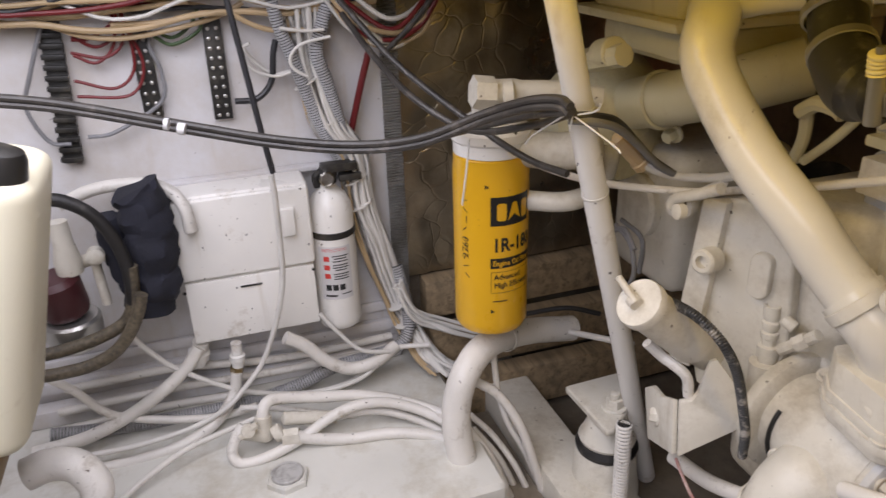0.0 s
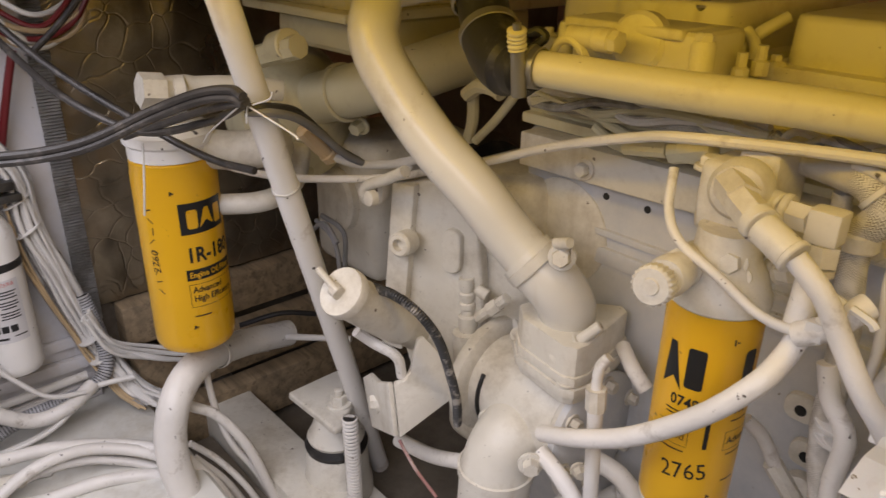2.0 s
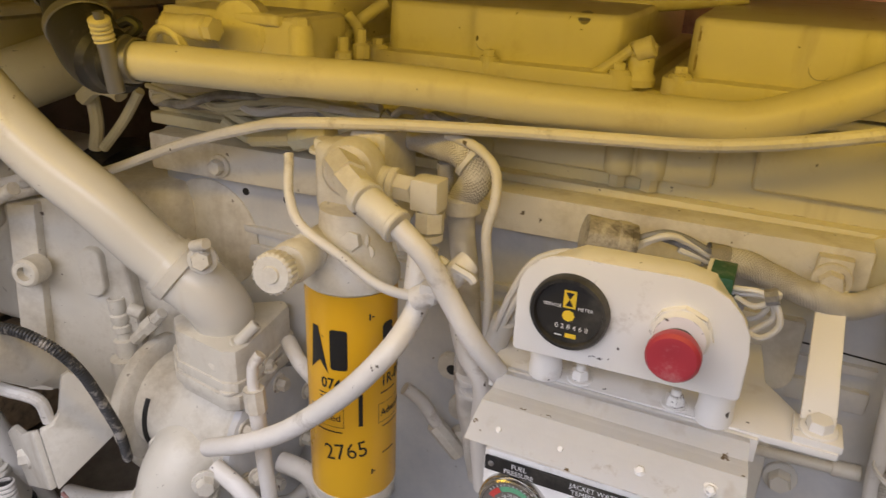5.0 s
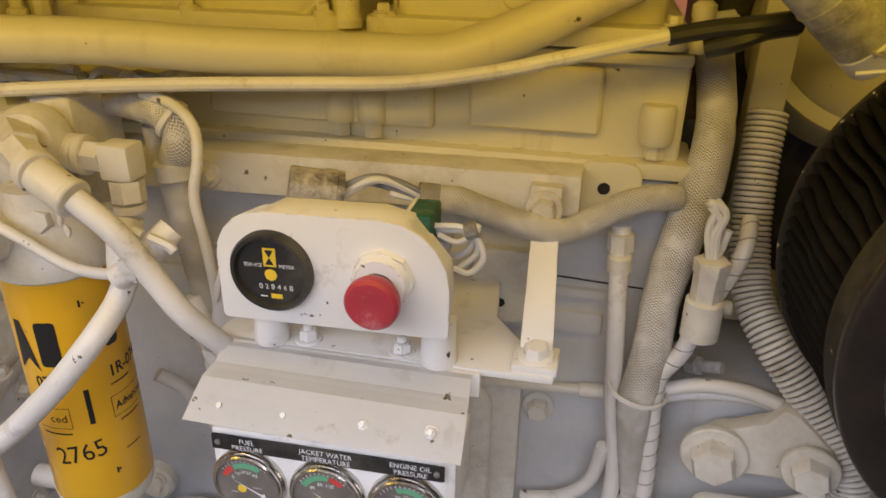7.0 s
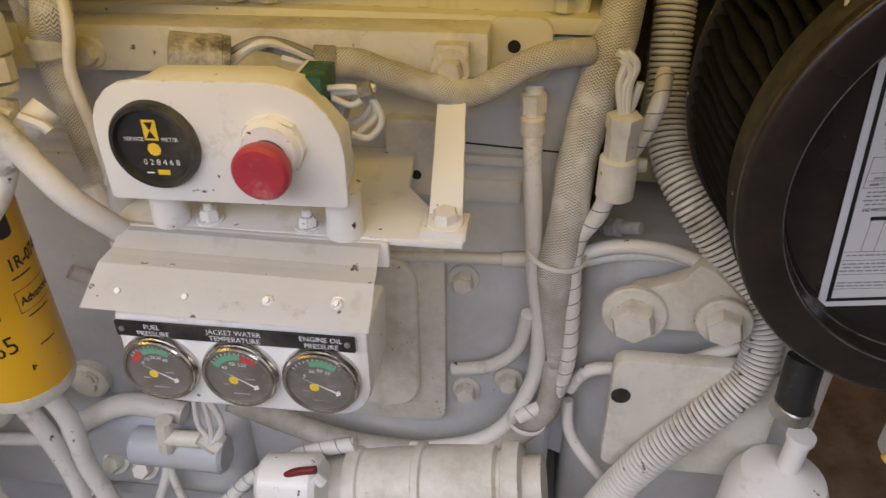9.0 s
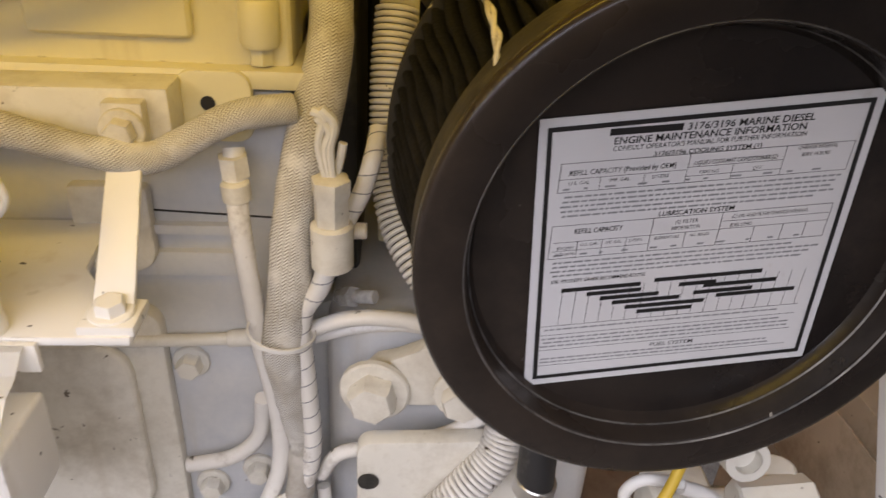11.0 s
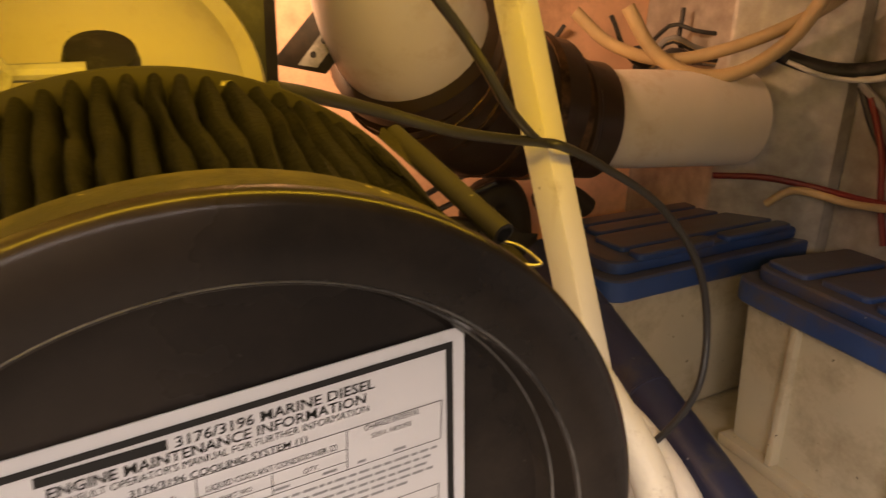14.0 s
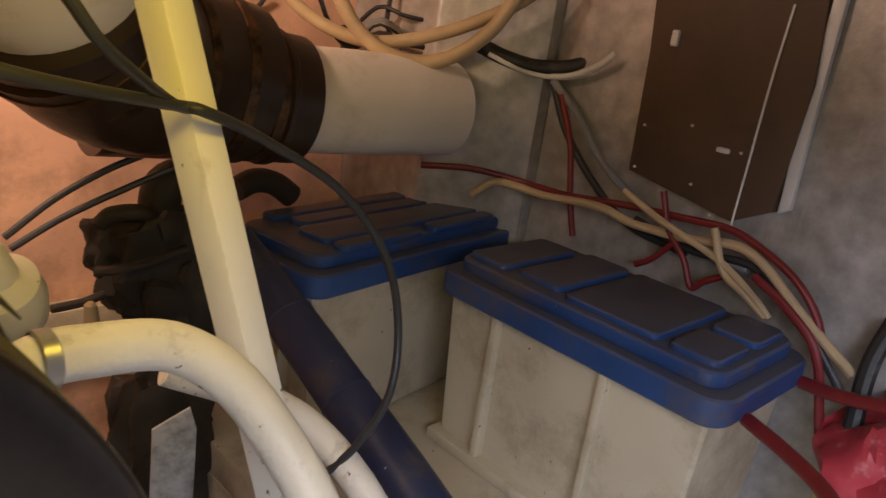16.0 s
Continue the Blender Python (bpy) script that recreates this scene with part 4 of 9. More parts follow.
for p in [(-0.124, 0.735, 0.551), (-0.109, 0.735, 0.502)]:
    part("block_ear", merge(slab(rounded(0.034, 0.03, 0.012, x0=p[0] - 0.018, y0=p[2] - 0.014), (0, 0.738, 0), (1, 0, 0), (0, 0, 1), 0.012, 0.003), ), WHITE, engine)
    part("bolt_hole", lathe((p[0], 0.7255, p[2]), N_, [(0.006, 0), (0.006, 0.0006)], 16), INK, engine)

# aft end: flywheel housing, arm and lifting plate
part("flywheel_housing", merge(block((0.315, 0.725, 0.15), (0.56, 1.1, 0.585), 0.03, segs=4), lathe((0.37, 0.80, 0.42), N_, [(0.16, -0.05), (0.16, 0.03), (0.15, 0.04)], 40)), BLOCKP, engine)
# black block added so the gap behind the loom stays as dark as its shade
part("gap_shade_block", merge(block((0.33, 0.98, 0.30), (0.62, 1.25, 1.02), 0.03, segs=3), block((0.302, 0.80, 0.50), (0.34, 1.1, 0.80), 0.01)), BLACKPL, engine, "black block added behind the loom in place of the gap's shade")
part("mounting_arm", sheet([(0.341, 0.695, 0.537), (0.344, 0.695, 0.553), (0.352, 0.695, 0.562), (0.366, 0.690, 0.569), (0.390, 0.680, 0.588), (0.399, 0.675, 0.606), (0.410, 0.670, 0.604), (0.437, 0.660, 0.583), (0.443, 0.660, 0.554), (0.418, 0.670, 0.543), (0.377, 0.685, 0.530), (0.358, 0.695, 0.516), (0.347, 0.695, 0.523)][::-1], 0.02, 0.003), WHITE, engine)
part("bolt", hexbolt((0.357, 0.685, 0.547), (-0.15, -1, 0), 0.038, 0.018), WHITE, engine)
part("bolt", hexbolt((0.421, 0.655, 0.569), (-0.15, -1, 0), 0.03, 0.014), WHITE, engine)
part("mounting_plate", slab(rounded(0.14, 0.13, (0.012, 0.012, 0.02, 0.012)), (0.344, 0.675, 0.385), (1, 0, 0.02), (-0.0, 0, 1), 0.016, 0.003), WHITE, engine)
part("bolt_hole", lathe((0.353, 0.658, 0.476), N_, [(0.0085, 0), (0.0085, 0.0006)], 20), BLACKPL, engine)
part("stud", merge(rod((0.325, 0.735, 0.599), (0.356, 0.715, 0.612), 0.0055, 14, 0.001), rod((0.332, 0.730, 0.602), (0.339, 0.722, 0.607), 0.0085, 6)), GREYPL, engine)
# starter motor
sa, sb = Vector((0.070, 0.660, 0.302)), Vector((0.320, 0.660, 0.350))
part("starter_motor", lathe(sa, sb - sa, [(0.03, -0.03), (0.034, 0), (0.034, 0.03), (0.044, 0.034), (0.044, 0.048), (0.041, 0.050), (0.041, 0.104), (0.046, 0.106), (0.046, 0.113), (0.042, 0.115), (0.042, 0.185), (0.036, 0.188), (0.036, 0.192), (0.046, 0.194), (0.046, 0.21), (0.03, 0.212), (0.03, 0.23)], 40), WHITE, engine)
su = (sb - sa).normalized()
for a in (-100, -40):
    part("through_bolt", merge(rod(sa + su * 0.10 + V(0, 0.046 * math.sin(radians(a)), 0.046 * -math.cos(radians(a)) + 0.0), sa + su * 0.122 + V(0, 0.046 * math.sin(radians(a)), 0.046 * -math.cos(radians(a))), 0.006, 6)), WHITE, engine)

# engine mount
part("engine_mount", merge(slab([(0, 0), (0.136, 0.005), (0.138, 0.020), (0.060, 0.118), (0.045, 0.122), (-0.004, 0.112)], (-0.876, 0.556, 0.231), (1, 0, 0), (0, 1, 0), 0.015, 0.006, 3), hexbolt((-0.790, 0.605, 0.246), (0, 0, 1), 0.030, 0.016, shank=0.010)), WHITE, engine)
part("mount_foot", merge(lathe((-0.80, 0.602, 0.06), (0, 0, 1), [(0.062, 0), (0.062, 0.02), (0.056, 0.05), (0.055, 0.085), (0.050, 0.094), (0.03, 0.095)], 36), slab(rounded(0.30, 0.10, 0.01, x0=-0.15, y0=-0.05), (-0.80, 0.602, 0.045), (1, 0, 0), (0, 1, 0), 0.016, 0.004)), WHITE, engine)
part("mount_rubber", lathe((-0.80, 0.602, 0.155), (0, 0, 1), [(0.045, 0), (0.053, 0.002), (0.055, 0.010), (0.050, 0.020), (0.04, 0.021)], 36), BLACKRUB, engine, "grimy rubber of the engine mount")
part("mount_cap", lathe((-0.80, 0.602, 0.175), (0, 0, 1), [(0.048, 0), (0.050, 0.006), (0.044, 0.016), (0.030, 0.055), (0.028, 0.056)], 36), WHITE, engine)
mb = part("mount_bracket", merge(sheet([(-0.646, 0.565, 0.394), (-0.617, 0.555, 0.419), (-0.576, 0.540, 0.433), (-0.539, 0.530, 0.456), (-0.528, 0.530, 0.377), (-0.627, 0.565, 0.317)], 0.008, 0.003),
     sheet([(-0.540, 0.530, 0.456), (-0.531, 0.540, 0.462), (-0.534, 0.552, 0.469), (-0.537, 0.565, 0.508), (-0.532, 0.572, 0.513), (-0.509, 0.600, 0.468), (-0.502, 0.600, 0.423), (-0.529, 0.530, 0.376)], 0.008, 0.003)), WHITE, engine)
subpart("bolt", hexbolt((-0.594, 0.545, 0.386), (-0.55, -0.8, 0.1), 0.021, 0.010), WHITE, mb)
for p in [(-0.597, 0.548, 0.413), (-0.595, 0.548, 0.357)]:
    subpart("rivet", lathe(p, (-0.55, -0.8, 0.1), [(0.0045, -0.003), (0.0045, 0.001), (0.003, 0.002)], 12), CLEAN, mb)
# oil cooler end cap with T handle
ce, cb = Vector((-0.541, 0.460, 0.607)), Vector((-0.555, 0.560, 0.518))
part("filler_tube", lathe(cb, ce - cb, [(0.022, -0.03), (0.022, 0), (0.026, 0.008), (0.0275, 0.014), (0.0275, (ce - cb).length - 0.012), (0.0305, (ce - cb).length - 0.01), (0.0305, (ce - cb).length), (0.029, (ce - cb).length + 0.003)], 32), WHITE, engine)
part("tee_handle", merge(rod((-0.573, 0.450, 0.627), (-0.533, 0.450, 0.613), 0.0045, 12, 0.001), rod((-0.546, 0.452, 0.612), (-0.535, 0.452, 0.610), 0.008, 14)), WHITE, engine)
# turbocharger and manifold behind the stanchion
part("heat_exchanger", merge(block((-0.98, 0.62, 0.875), (-0.74, 1.1, 1.12), 0.03, segs=3), block((-1.0, 0.60, 0.872), (-0.72, 1.1, 0.885), 0.004), block((-0.97, 0.64, 0.82), (-0.76, 1.0, 0.872), 0.02, segs=3)), HEADP, engine)
ta0, ta1 = Vector((-0.971, 0.655, 0.717)), Vector((-0.841, 0.675, 0.756))
tw = (ta1 - ta0).normalized()
part("exhaust_manifold", tube([ta0, ta1, (-0.781, 0.700, 0.776), (-0.739, 0.740, 0.796), (-0.698, 0.800, 0.820)], 0.040, 28), HEADP, engine)
part("manifold_band", lathe(ta1, tw, [(0.041, -0.006), (0.045, -0.004), (0.045, 0.004), (0.041, 0.006)], 36, cap=False), HEADP, engine)
tb = ta0 + tw * 0.052
part("turbo_housing", lathe(tb - V(0, 0, 0.010), tw, [(0.05, -0.13), (0.092, -0.105), (0.104, -0.068), (0.104, -0.046), (0.112, -0.044), (0.112, -0.026), (0.104, -0.022), (0.086, -0.006), (0.066, 0.010), (0.052, 0.020), (0.041, 0.030)], 48), HEADP, engine)
for k in range(6):
    a = 0.6 + 1.047 * k
    tu, tv, _ = basis(tw)
    part("housing_bolt", hexbolt(tb - V(0, 0, 0.010) - tw * 0.025 + (tu * math.cos(a) + tv * math.sin(a)) * 0.102, tw, 0.016, 0.010), HEADP, engine)
part("turbo_fitting", merge(rod((-0.874, 0.550, 0.816), (-0.771, 0.560, 0.843), 0.016, 8), rod((-0.829, 0.560, 0.834), (-0.793, 0.560, 0.843), 0.022, 16, 0.002)), HEADP, engine)
part("clamp_bolt", merge(hexbolt((-0.851, 0.710, 0.699), (0.3, -0.9, -0.3), 0.024, 0.016), tube([(-0.868, 0.710, 0.720), (-0.859, 0.710, 0.710), (-0.838, 0.715, 0.718)], 0.005, 8), rod((-0.857, 0.715, 0.702), (-0.847, 0.705, 0.691), 0.008, 10)), HEADP, engine)
part("gear_housing", merge(block((-1.03, 0.72, 0.41), (-0.83, 0.95, 0.66), 0.035, segs=4), lathe((-0.93, 0.715, 0.55), (0, -1, 0.05), [(0.055, -0.03), (0.055, 0.008), (0.048, 0.014), (0.02, 0.016), (0, 0.016)], 32)), WHITE, engine, "cream painted rear gear housing")


# joint between the block and the side covers
part("gasket_line", tube([(0.155, 0.7352, 0.6735), (0.325, 0.7352, 0.6655)], 0.0009, 6), INK, engine, "dark joint line along the block")

# ---- oil filter on its remote head ----
OC, OR = Vector((-0.901, 0.423, 0.0)), 0.059
oil = thing("oil_filter", (-0.901, 0.423, 0.40), "yellow spin-on engine oil filter hanging under a white head", "oil filter")
part("canister", lathe((OC.x, OC.y, 0.0), (0, 0, 1), [(0.02, 0.397), (0.045, 0.398), (0.055, 0.402), (0.0585, 0.409), (OR, 0.418), (OR, 0.672), (0.0575, 0.678), (0.0575, 0.690), (0.054, 0.694)], 48), YELLOW, oil)
OT = 0.634
part("label_box", merge(wrapped(shifted(bar(0.036, -0.019, 0.072, 0.046)), OC + V(0, 0, OT), OR + 0.0004, -23)), INK, oil, "black printed trade mark panel")
logo = merge(shape(rounded(0.015, 0.028, 0.004, 3, 0.010, -0.034)), shape([(0.027, -0.034), (0.0355, -0.006), (0.0425, -0.006), (0.050, -0.034), (0.0385, -0.024)]), shape(rounded(0.014, 0.028, 0.003, 3, 0.0525, -0.034)))
part("trade_mark", wrapped(logo, OC + V(0, 0, OT), OR + 0.0009, -23), YELLOW, oil, "yellow block trade mark shape")
part("printed_number", wrapped(shifted(letters("1R-180", 0.031, "LEFT", squeeze=0.82, bold=0.03), 0.003, -0.084), OC + V(0, 0, OT), OR + 0.0005, -23), INK, oil)
part("printed_band", wrapped(bar(0.04, -0.104, 0.08, 0.017), OC + V(0, 0, OT), OR + 0.0004, -23), INK, oil)
part("printed_name", wrapped(shifted(letters("Engine Oil Filter", 0.0125, "LEFT", squeeze=0.85, bold=0.02), 0.004, -0.108), OC + V(0, 0, OT), OR + 0.0009, -23), YELLOW, oil)
for text, z in (("Advanced", -0.132), ("High Efficiency", -0.146)):
    part("printed_word", wrapped(shifted(letters(text, 0.0135, "LEFT", squeeze=0.85, bold=0.02), 0.006, z), OC + V(0, 0, OT), OR + 0.0005, -23), INK, oil)
for x, z, w, h in ((0.04, -0.119, 0.078, 0.0007), (0.04, -0.155, 0.078, 0.0007), (0.0015, -0.137, 0.0007, 0.036)):
    part("printed_bar", wrapped(bar(x, z, w, h), OC + V(0, 0, OT), OR + 0.0005, -23), INK, oil)
for x, z, w, h in ((0.016, -0.17, 0.024, 0.002), (-0.007, 0.02, 0.0025, 0.006), (-0.004, 0.02, 0.003, 0.003), (0.002, -0.188, 0.0025, 0.006), (0.005, -0.188, 0.003, 0.003)):
    part("printed_bar", wrapped(bar(x, z, w, h), OC + V(0, 0, OT), OR + 0.0005, -23), INK, oil)
part("marker_number", wrapped(shifted(letters("2760", 0.018, "LEFT"), -0.036, -0.10, 0, 90), OC + V(0, 0, OT), OR + 0.0005, -23), INK, oil, "hand written black marker number")
for k in range(9):
    part("marker_stroke", wrapped(shifted(bar(0, 0, 0.0016, 0.011), -0.043 + 0.002 * ((k * 7) % 3), -0.005 - 0.0155 * k, 0, 25 * ((k * 5) % 7 - 3)), OC + V(0, 0, OT), OR + 0.0005, -23), INK, oil)
part("tie_strip", tube([(-0.850, 0.369, 0.729), (-0.845, 0.363, 0.691), (-0.845, 0.355, 0.634)], 0.0016, 6), WHITEWIRE, oil, "thin pale tie strip")
ohead = thing("oil_filter_mount", (-0.901, 0.423, 0.694), "white painted cast oil filter head with hose elbow", "filter head")
part("base_ring", lathe((OC.x, OC.y, 0), (0, 0, 1), [(0.05, 0.690), (0.0575, 0.694), (0.0575, 0.712), (0.062, 0.716), (0.062, 0.728), (0.045, 0.742), (0.03, 0.75)], 40), CLEAN, ohead)
part("inlet_arm", tube([(-0.900, 0.418, 0.711), (-0.880, 0.446, 0.703), (-0.850, 0.506, 0.695), (-0.800, 0.542, 0.710)], 0.028, 20), WHITE, ohead)
part("outlet_elbow", merge(tube([(-0.840, 0.386, 0.796), (-0.840, 0.432, 0.794), (-0.820, 0.487, 0.792), (-0.800, 0.547, 0.782)], [0.017] * 6 + [0.0145] * 10, 16), rod((-0.842, 0.372, 0.798), (-0.840, 0.401, 0.794), 0.0225, 6), rod((-0.840, 0.415, 0.791), (-0.835, 0.430, 0.792), 0.02, 16, 0.002), rod((-0.860, 0.394, 0.782), (-0.880, 0.401, 0.723), 0.016, 14)), WHITE, ohead)
part("second_elbow", tube([(-0.878, 0.470, 0.613), (-0.842, 0.515, 0.616), (-0.838, 0.555, 0.622), (-0.845, 0.585, 0.640), (-0.848, 0.600, 0.690)], 0.0155, 16), WHITE, ohead)

# ---- fuel filter with primer knob ----
FC, FR = Vector((-0.174, 0.607, 0.0)), 0.0415
fuel = thing("fuel_filter", (-0.182, 0.632, 0.465), "yellow spin-on fuel filter with hand written number", "fuel filter")
part("canister", lathe((FC.x, FC.y, 0), (0, 0, 1), [(0.01, 0.466), (0.03, 0.466), (0.038, 0.47), (0.0405, 0.477), (FR, 0.487), (FR, 0.692), (0.040, 0.697), (0.040, 0.703)], 48), YELLOW, fuel)
part("primer_overspray", lathe((FC.x, FC.y, 0), (0, 0, 1), [(0.031, 0.4655), (0.0385, 0.4695), (0.0409, 0.4765), (FR + 0.0003, 0.4845)], 48), WHITE, fuel, "white overspray round the filter foot")


def on_fuel(bm, facing=-48.5):
    return wrapped(bm, FC, FR + 0.0005, facing)


mark2 = merge(shape([(-0.049, 0.622), (-0.046, 0.667), (-0.039, 0.667), (-0.029, 0.622), (-0.038, 0.634)]), shape(rounded(0.016, 0.040, 0.003, 3, -0.027, 0.627)))
part("trade_mark", on_fuel(mark2), INK, fuel, "black block trade mark shape")
part("trade_mark", on_fuel(shape(rounded(0.013, 0.036, 0.004, 3, 0.022, 0.633))), INK, fuel)
part("printed_number", on_fuel(shifted(letters("0749", 0.0155, "LEFT", squeeze=0.85, bold=0.02), -0.037, 0.607)), INK, fuel)
part("printed_number", on_fuel(shifted(letters("1R-0749", 0.0155, "LEFT", squeeze=0.85, bold=0.02), 0.020, 0.605)), INK, fuel)
part("printed_word", on_fuel(shifted(letters("Advanced", 0.0105, "LEFT", squeeze=0.85, bold=0.02), 0.020, 0.573)), INK, fuel)
part("printed_word", on_fuel(shifted(letters("ced", 0.0105, "LEFT"), -0.033, 0.573)), INK, fuel)
for x, z, w, h in ((0.0, 0.585, 0.004, 0.034), (-0.03, 0.5865, 0.03, 0.0005), (-0.03, 0.5665, 0.03, 0.0005), (-0.0155, 0.5765, 0.0005, 0.02), (0.036, 0.5865, 0.038, 0.0005), (0.036, 0.5665, 0.038, 0.0005), (0.0175, 0.5765, 0.0005, 0.02)):
    part("printed_bar", on_fuel(bar(x, z, w, h)), INK, fuel)
for x, z, w, h in [(x, z, w, 0.0014) for x, z, w in ((-0.03, 0.561, 0.026), (0.033, 0.561, 0.022), (-0.03, 0.601, 0.02), (0.03, 0.598, 0.02), (0.03, 0.531, 0.016), (0.012, 0.6785, 0.002), (-0.03, 0.597, 0.018))] + [(0.009, 0.6785, 0.0016, 0.006), (0.0105, 0.514, 0.0016, 0.006), (0.0125, 0.5145, 0.002, 0.002)]:
    part("printed_bar", on_fuel(bar(x, z, w, h)), INK, fuel)
part("marker_writing", on_fuel(shifted(letters("2765", 0.025, "LEFT", squeeze=0.85), -0.034, 0.5285, 0, 9)), INK, fuel, "hand written black marker number")

fhead = thing("fuel_primer_pump", (-0.182, 0.64, 0.70), "white painted cast fuel filter head with primer pump", "filter head")
part("casting", merge(lathe((FC.x, FC.y, 0), (0, 0, 1), [(0.040, 0.698), (0.0435, 0.701), (0.0435, 0.709), (0.041, 0.713), (0.036, 0.728), (0.028, 0.742), (0.026, 0.765)], 40),
     block((-0.212, 0.607, 0.752), (-0.165, 0.66, 0.816), 0.010, segs=4), block((-0.194, 0.635, 0.727), (-0.158, 0.70, 0.824), 0.008, segs=3),
     lathe((-0.175, 0.612, 0.797), (0.25, -1, 0.1), [(0.026, -0.01), (0.025, 0.006), (0.021, 0.012), (0.014, 0.013)], 32),
     slab(rounded(0.05, 0.016, 0.007, 4, -0.025, -0.008), (-0.167, 0.600, 0.737), (0.85, 0, -0.5), (0.3, 0.5, 0.8), 0.012, 0.003)), WHITE, fhead)
part("bolt", hexbolt((-0.210, 0.625, 0.804), (0, 0, 1), 0.020, 0.009), WHITE, fhead)
part("bolt", hexbolt((-0.178, 0.650, 0.817), (0, 0, 1), 0.020, 0.009), WHITE, fhead)
part("bolt", hexbolt((-0.161, 0.592, 0.742), (0.2, -0.95, 0.25), 0.019, 0.010), WHITE, fhead)
pk0, pk1 = Vector((-0.194, 0.585, 0.731)), Vector((-0.181, 0.512, 0.740))
part("primer_barrel", lathe(pk0, pk1 - pk0, [(0.017, -0.02), (0.017, 0.02), (0.0155, 0.022), (0.0155, 0.036), (0.0175, 0.038), (0.0175, 0.05), (0.015, 0.055)], 28), WHITE, fhead)
knob = bmesh.new()
u, v, w = basis(pk1 - pk0)
prof = [(0.012, -0.006), (0.0195, -0.005), (0.0212, 0.0), (0.0212, 0.012), (0.0180, 0.0145), (0.009, 0.0145), (0.008, 0.0165), (0.0, 0.0165)]
lathe(pk1 - w * 0.004, w, prof, 88, knob)
for x in knob.verts:
    d = x.co - pk1
    radial = d - w * d.dot(w)
    if radial.length > 0.0190:
        a = math.atan2(radial.dot(v), radial.dot(u))
        x.co -= radial.normalized() * (0.0019, 0.0014, 0.0, 0.0)[int(round(a / 6.28319 * 88)) % 4]
for x in knob.verts:
    x.co = pk1 + (x.co - pk1) * 0.80
part("primer_knob", knob, WHITE, fhead)
# hose unions on the head
def union_of(pieces, label=""):
    """A run of pipe fittings screwed into the filter head, one mesh each."""
    first = part("union", pieces[0], WHITE, fhead, label)
    for bm in pieces[1:]:
        subpart("fitting", bm, WHITE, first)
union_of((rod((-0.178, 0.598, 0.804), (-0.155, 0.578, 0.801), 0.0145, 6), rod((-0.160, 0.580, 0.801), (-0.136, 0.566, 0.793), 0.0135, 6), rod((-0.138, 0.567, 0.793), (-0.129, 0.562, 0.791), 0.0150, 18, 0.001), rod((-0.130, 0.562, 0.791), (-0.099, 0.553, 0.779), 0.0130, 18, 0.001), rod((-0.103, 0.554, 0.781), (-0.098, 0.553, 0.779), 0.0140, 18, 0.001)), "swaged hose end")
union_of((rod((-0.161, 0.625, 0.786), (-0.141, 0.620, 0.786), 0.0145, 18, 0.002), rod((-0.141, 0.620, 0.786), (-0.135, 0.620, 0.786), 0.0155, 18, 0.001), rod((-0.135, 0.620, 0.786), (-0.115, 0.615, 0.787), 0.0120, 6), block(Vector((-0.103, 0.613, 0.787)) - V(0.0125, 0.011, 0.0135), Vector((-0.103, 0.613, 0.787)) + V(0.0125, 0.011, 0.0135), 0.003), rod((-0.102, 0.612, 0.777), (-0.101, 0.612, 0.772), 0.0085, 14), rod((-0.101, 0.612, 0.772), (-0.100, 0.610, 0.756), 0.0125, 6), rod((-0.101, 0.610, 0.755), (-0.101, 0.610, 0.749), 0.0120, 16), rod((-0.101, 0.608, 0.743), (-0.101, 0.600, 0.710), 0.0100, 14)), "elbow pipe union")
union_of((rod((-0.150, 0.640, 0.727), (-0.125, 0.630, 0.733), 0.0095, 6), rod((-0.142, 0.637, 0.729), (-0.137, 0.635, 0.730), 0.0125, 16)))
# ---- instrument panel ----
shelf = thing("instrument_bracket", (0.09, 0.62, 0.66), "white painted steel instrument bracket bolted to the engine", "bracket")
part("shelf_plate", slab([(-0.032, 0.0), (0.222, 0.0), (0.222, 0.03), (0.195, 0.042), (0.172, 0.075), (0.165, 0.14), (-0.03, 0.14)], (0, 0.588, 0.658), (1, 0, 0.012), (0, 1, 0.0), 0.006, 0.0015), CLEAN, shelf)
part("shelf_lip", block((-0.03, 0.583, 0.645), (0.172, 0.588, 0.664), 0.0015), CLEAN, shelf)
part("strap", slab([(-0.012, 0), (0.012, 0), (0.010, 0.115), (-0.010, 0.115)], (0.208, 0.604, 0.664), (1, 0, 0), (-0.05, 0.72, 0.70), 0.004, 0.001), CLEAN, shelf)
part("strap_foot", block((0.192, 0.59, 0.665), (0.224, 0.62, 0.672), 0.002), CLEAN, shelf)
part("bolt", hexbolt((0.208, 0.604, 0.672), (0, -0.1, 1), 0.018, 0.008), CLEAN, shelf)
# folded hood over the gauges
hood = bmesh.new()
prof = [(0.590, 0.664), (0.578, 0.6635), (0.566, 0.6565), (0.560, 0.6555), (0.550, 0.6545), (0.540, 0.648), (0.522, 0.637)]
for k, (y, z) in enumerate(prof):
    grow = 0.010 * k / 6
    hood.verts.new((-0.018 - grow * 0.6, y, z))
    hood.verts.new((0.166 + grow * 0.5, y, z))
hood.verts.ensure_lookup_table()
for k in range(len(prof) - 1):
    hood.faces.new((hood.verts[2 * k], hood.verts[2 * k + 2], hood.verts[2 * k + 3], hood.verts[2 * k + 1]))
bmesh.ops.solidify(hood, geom=hood.faces[:], thickness=0.003)
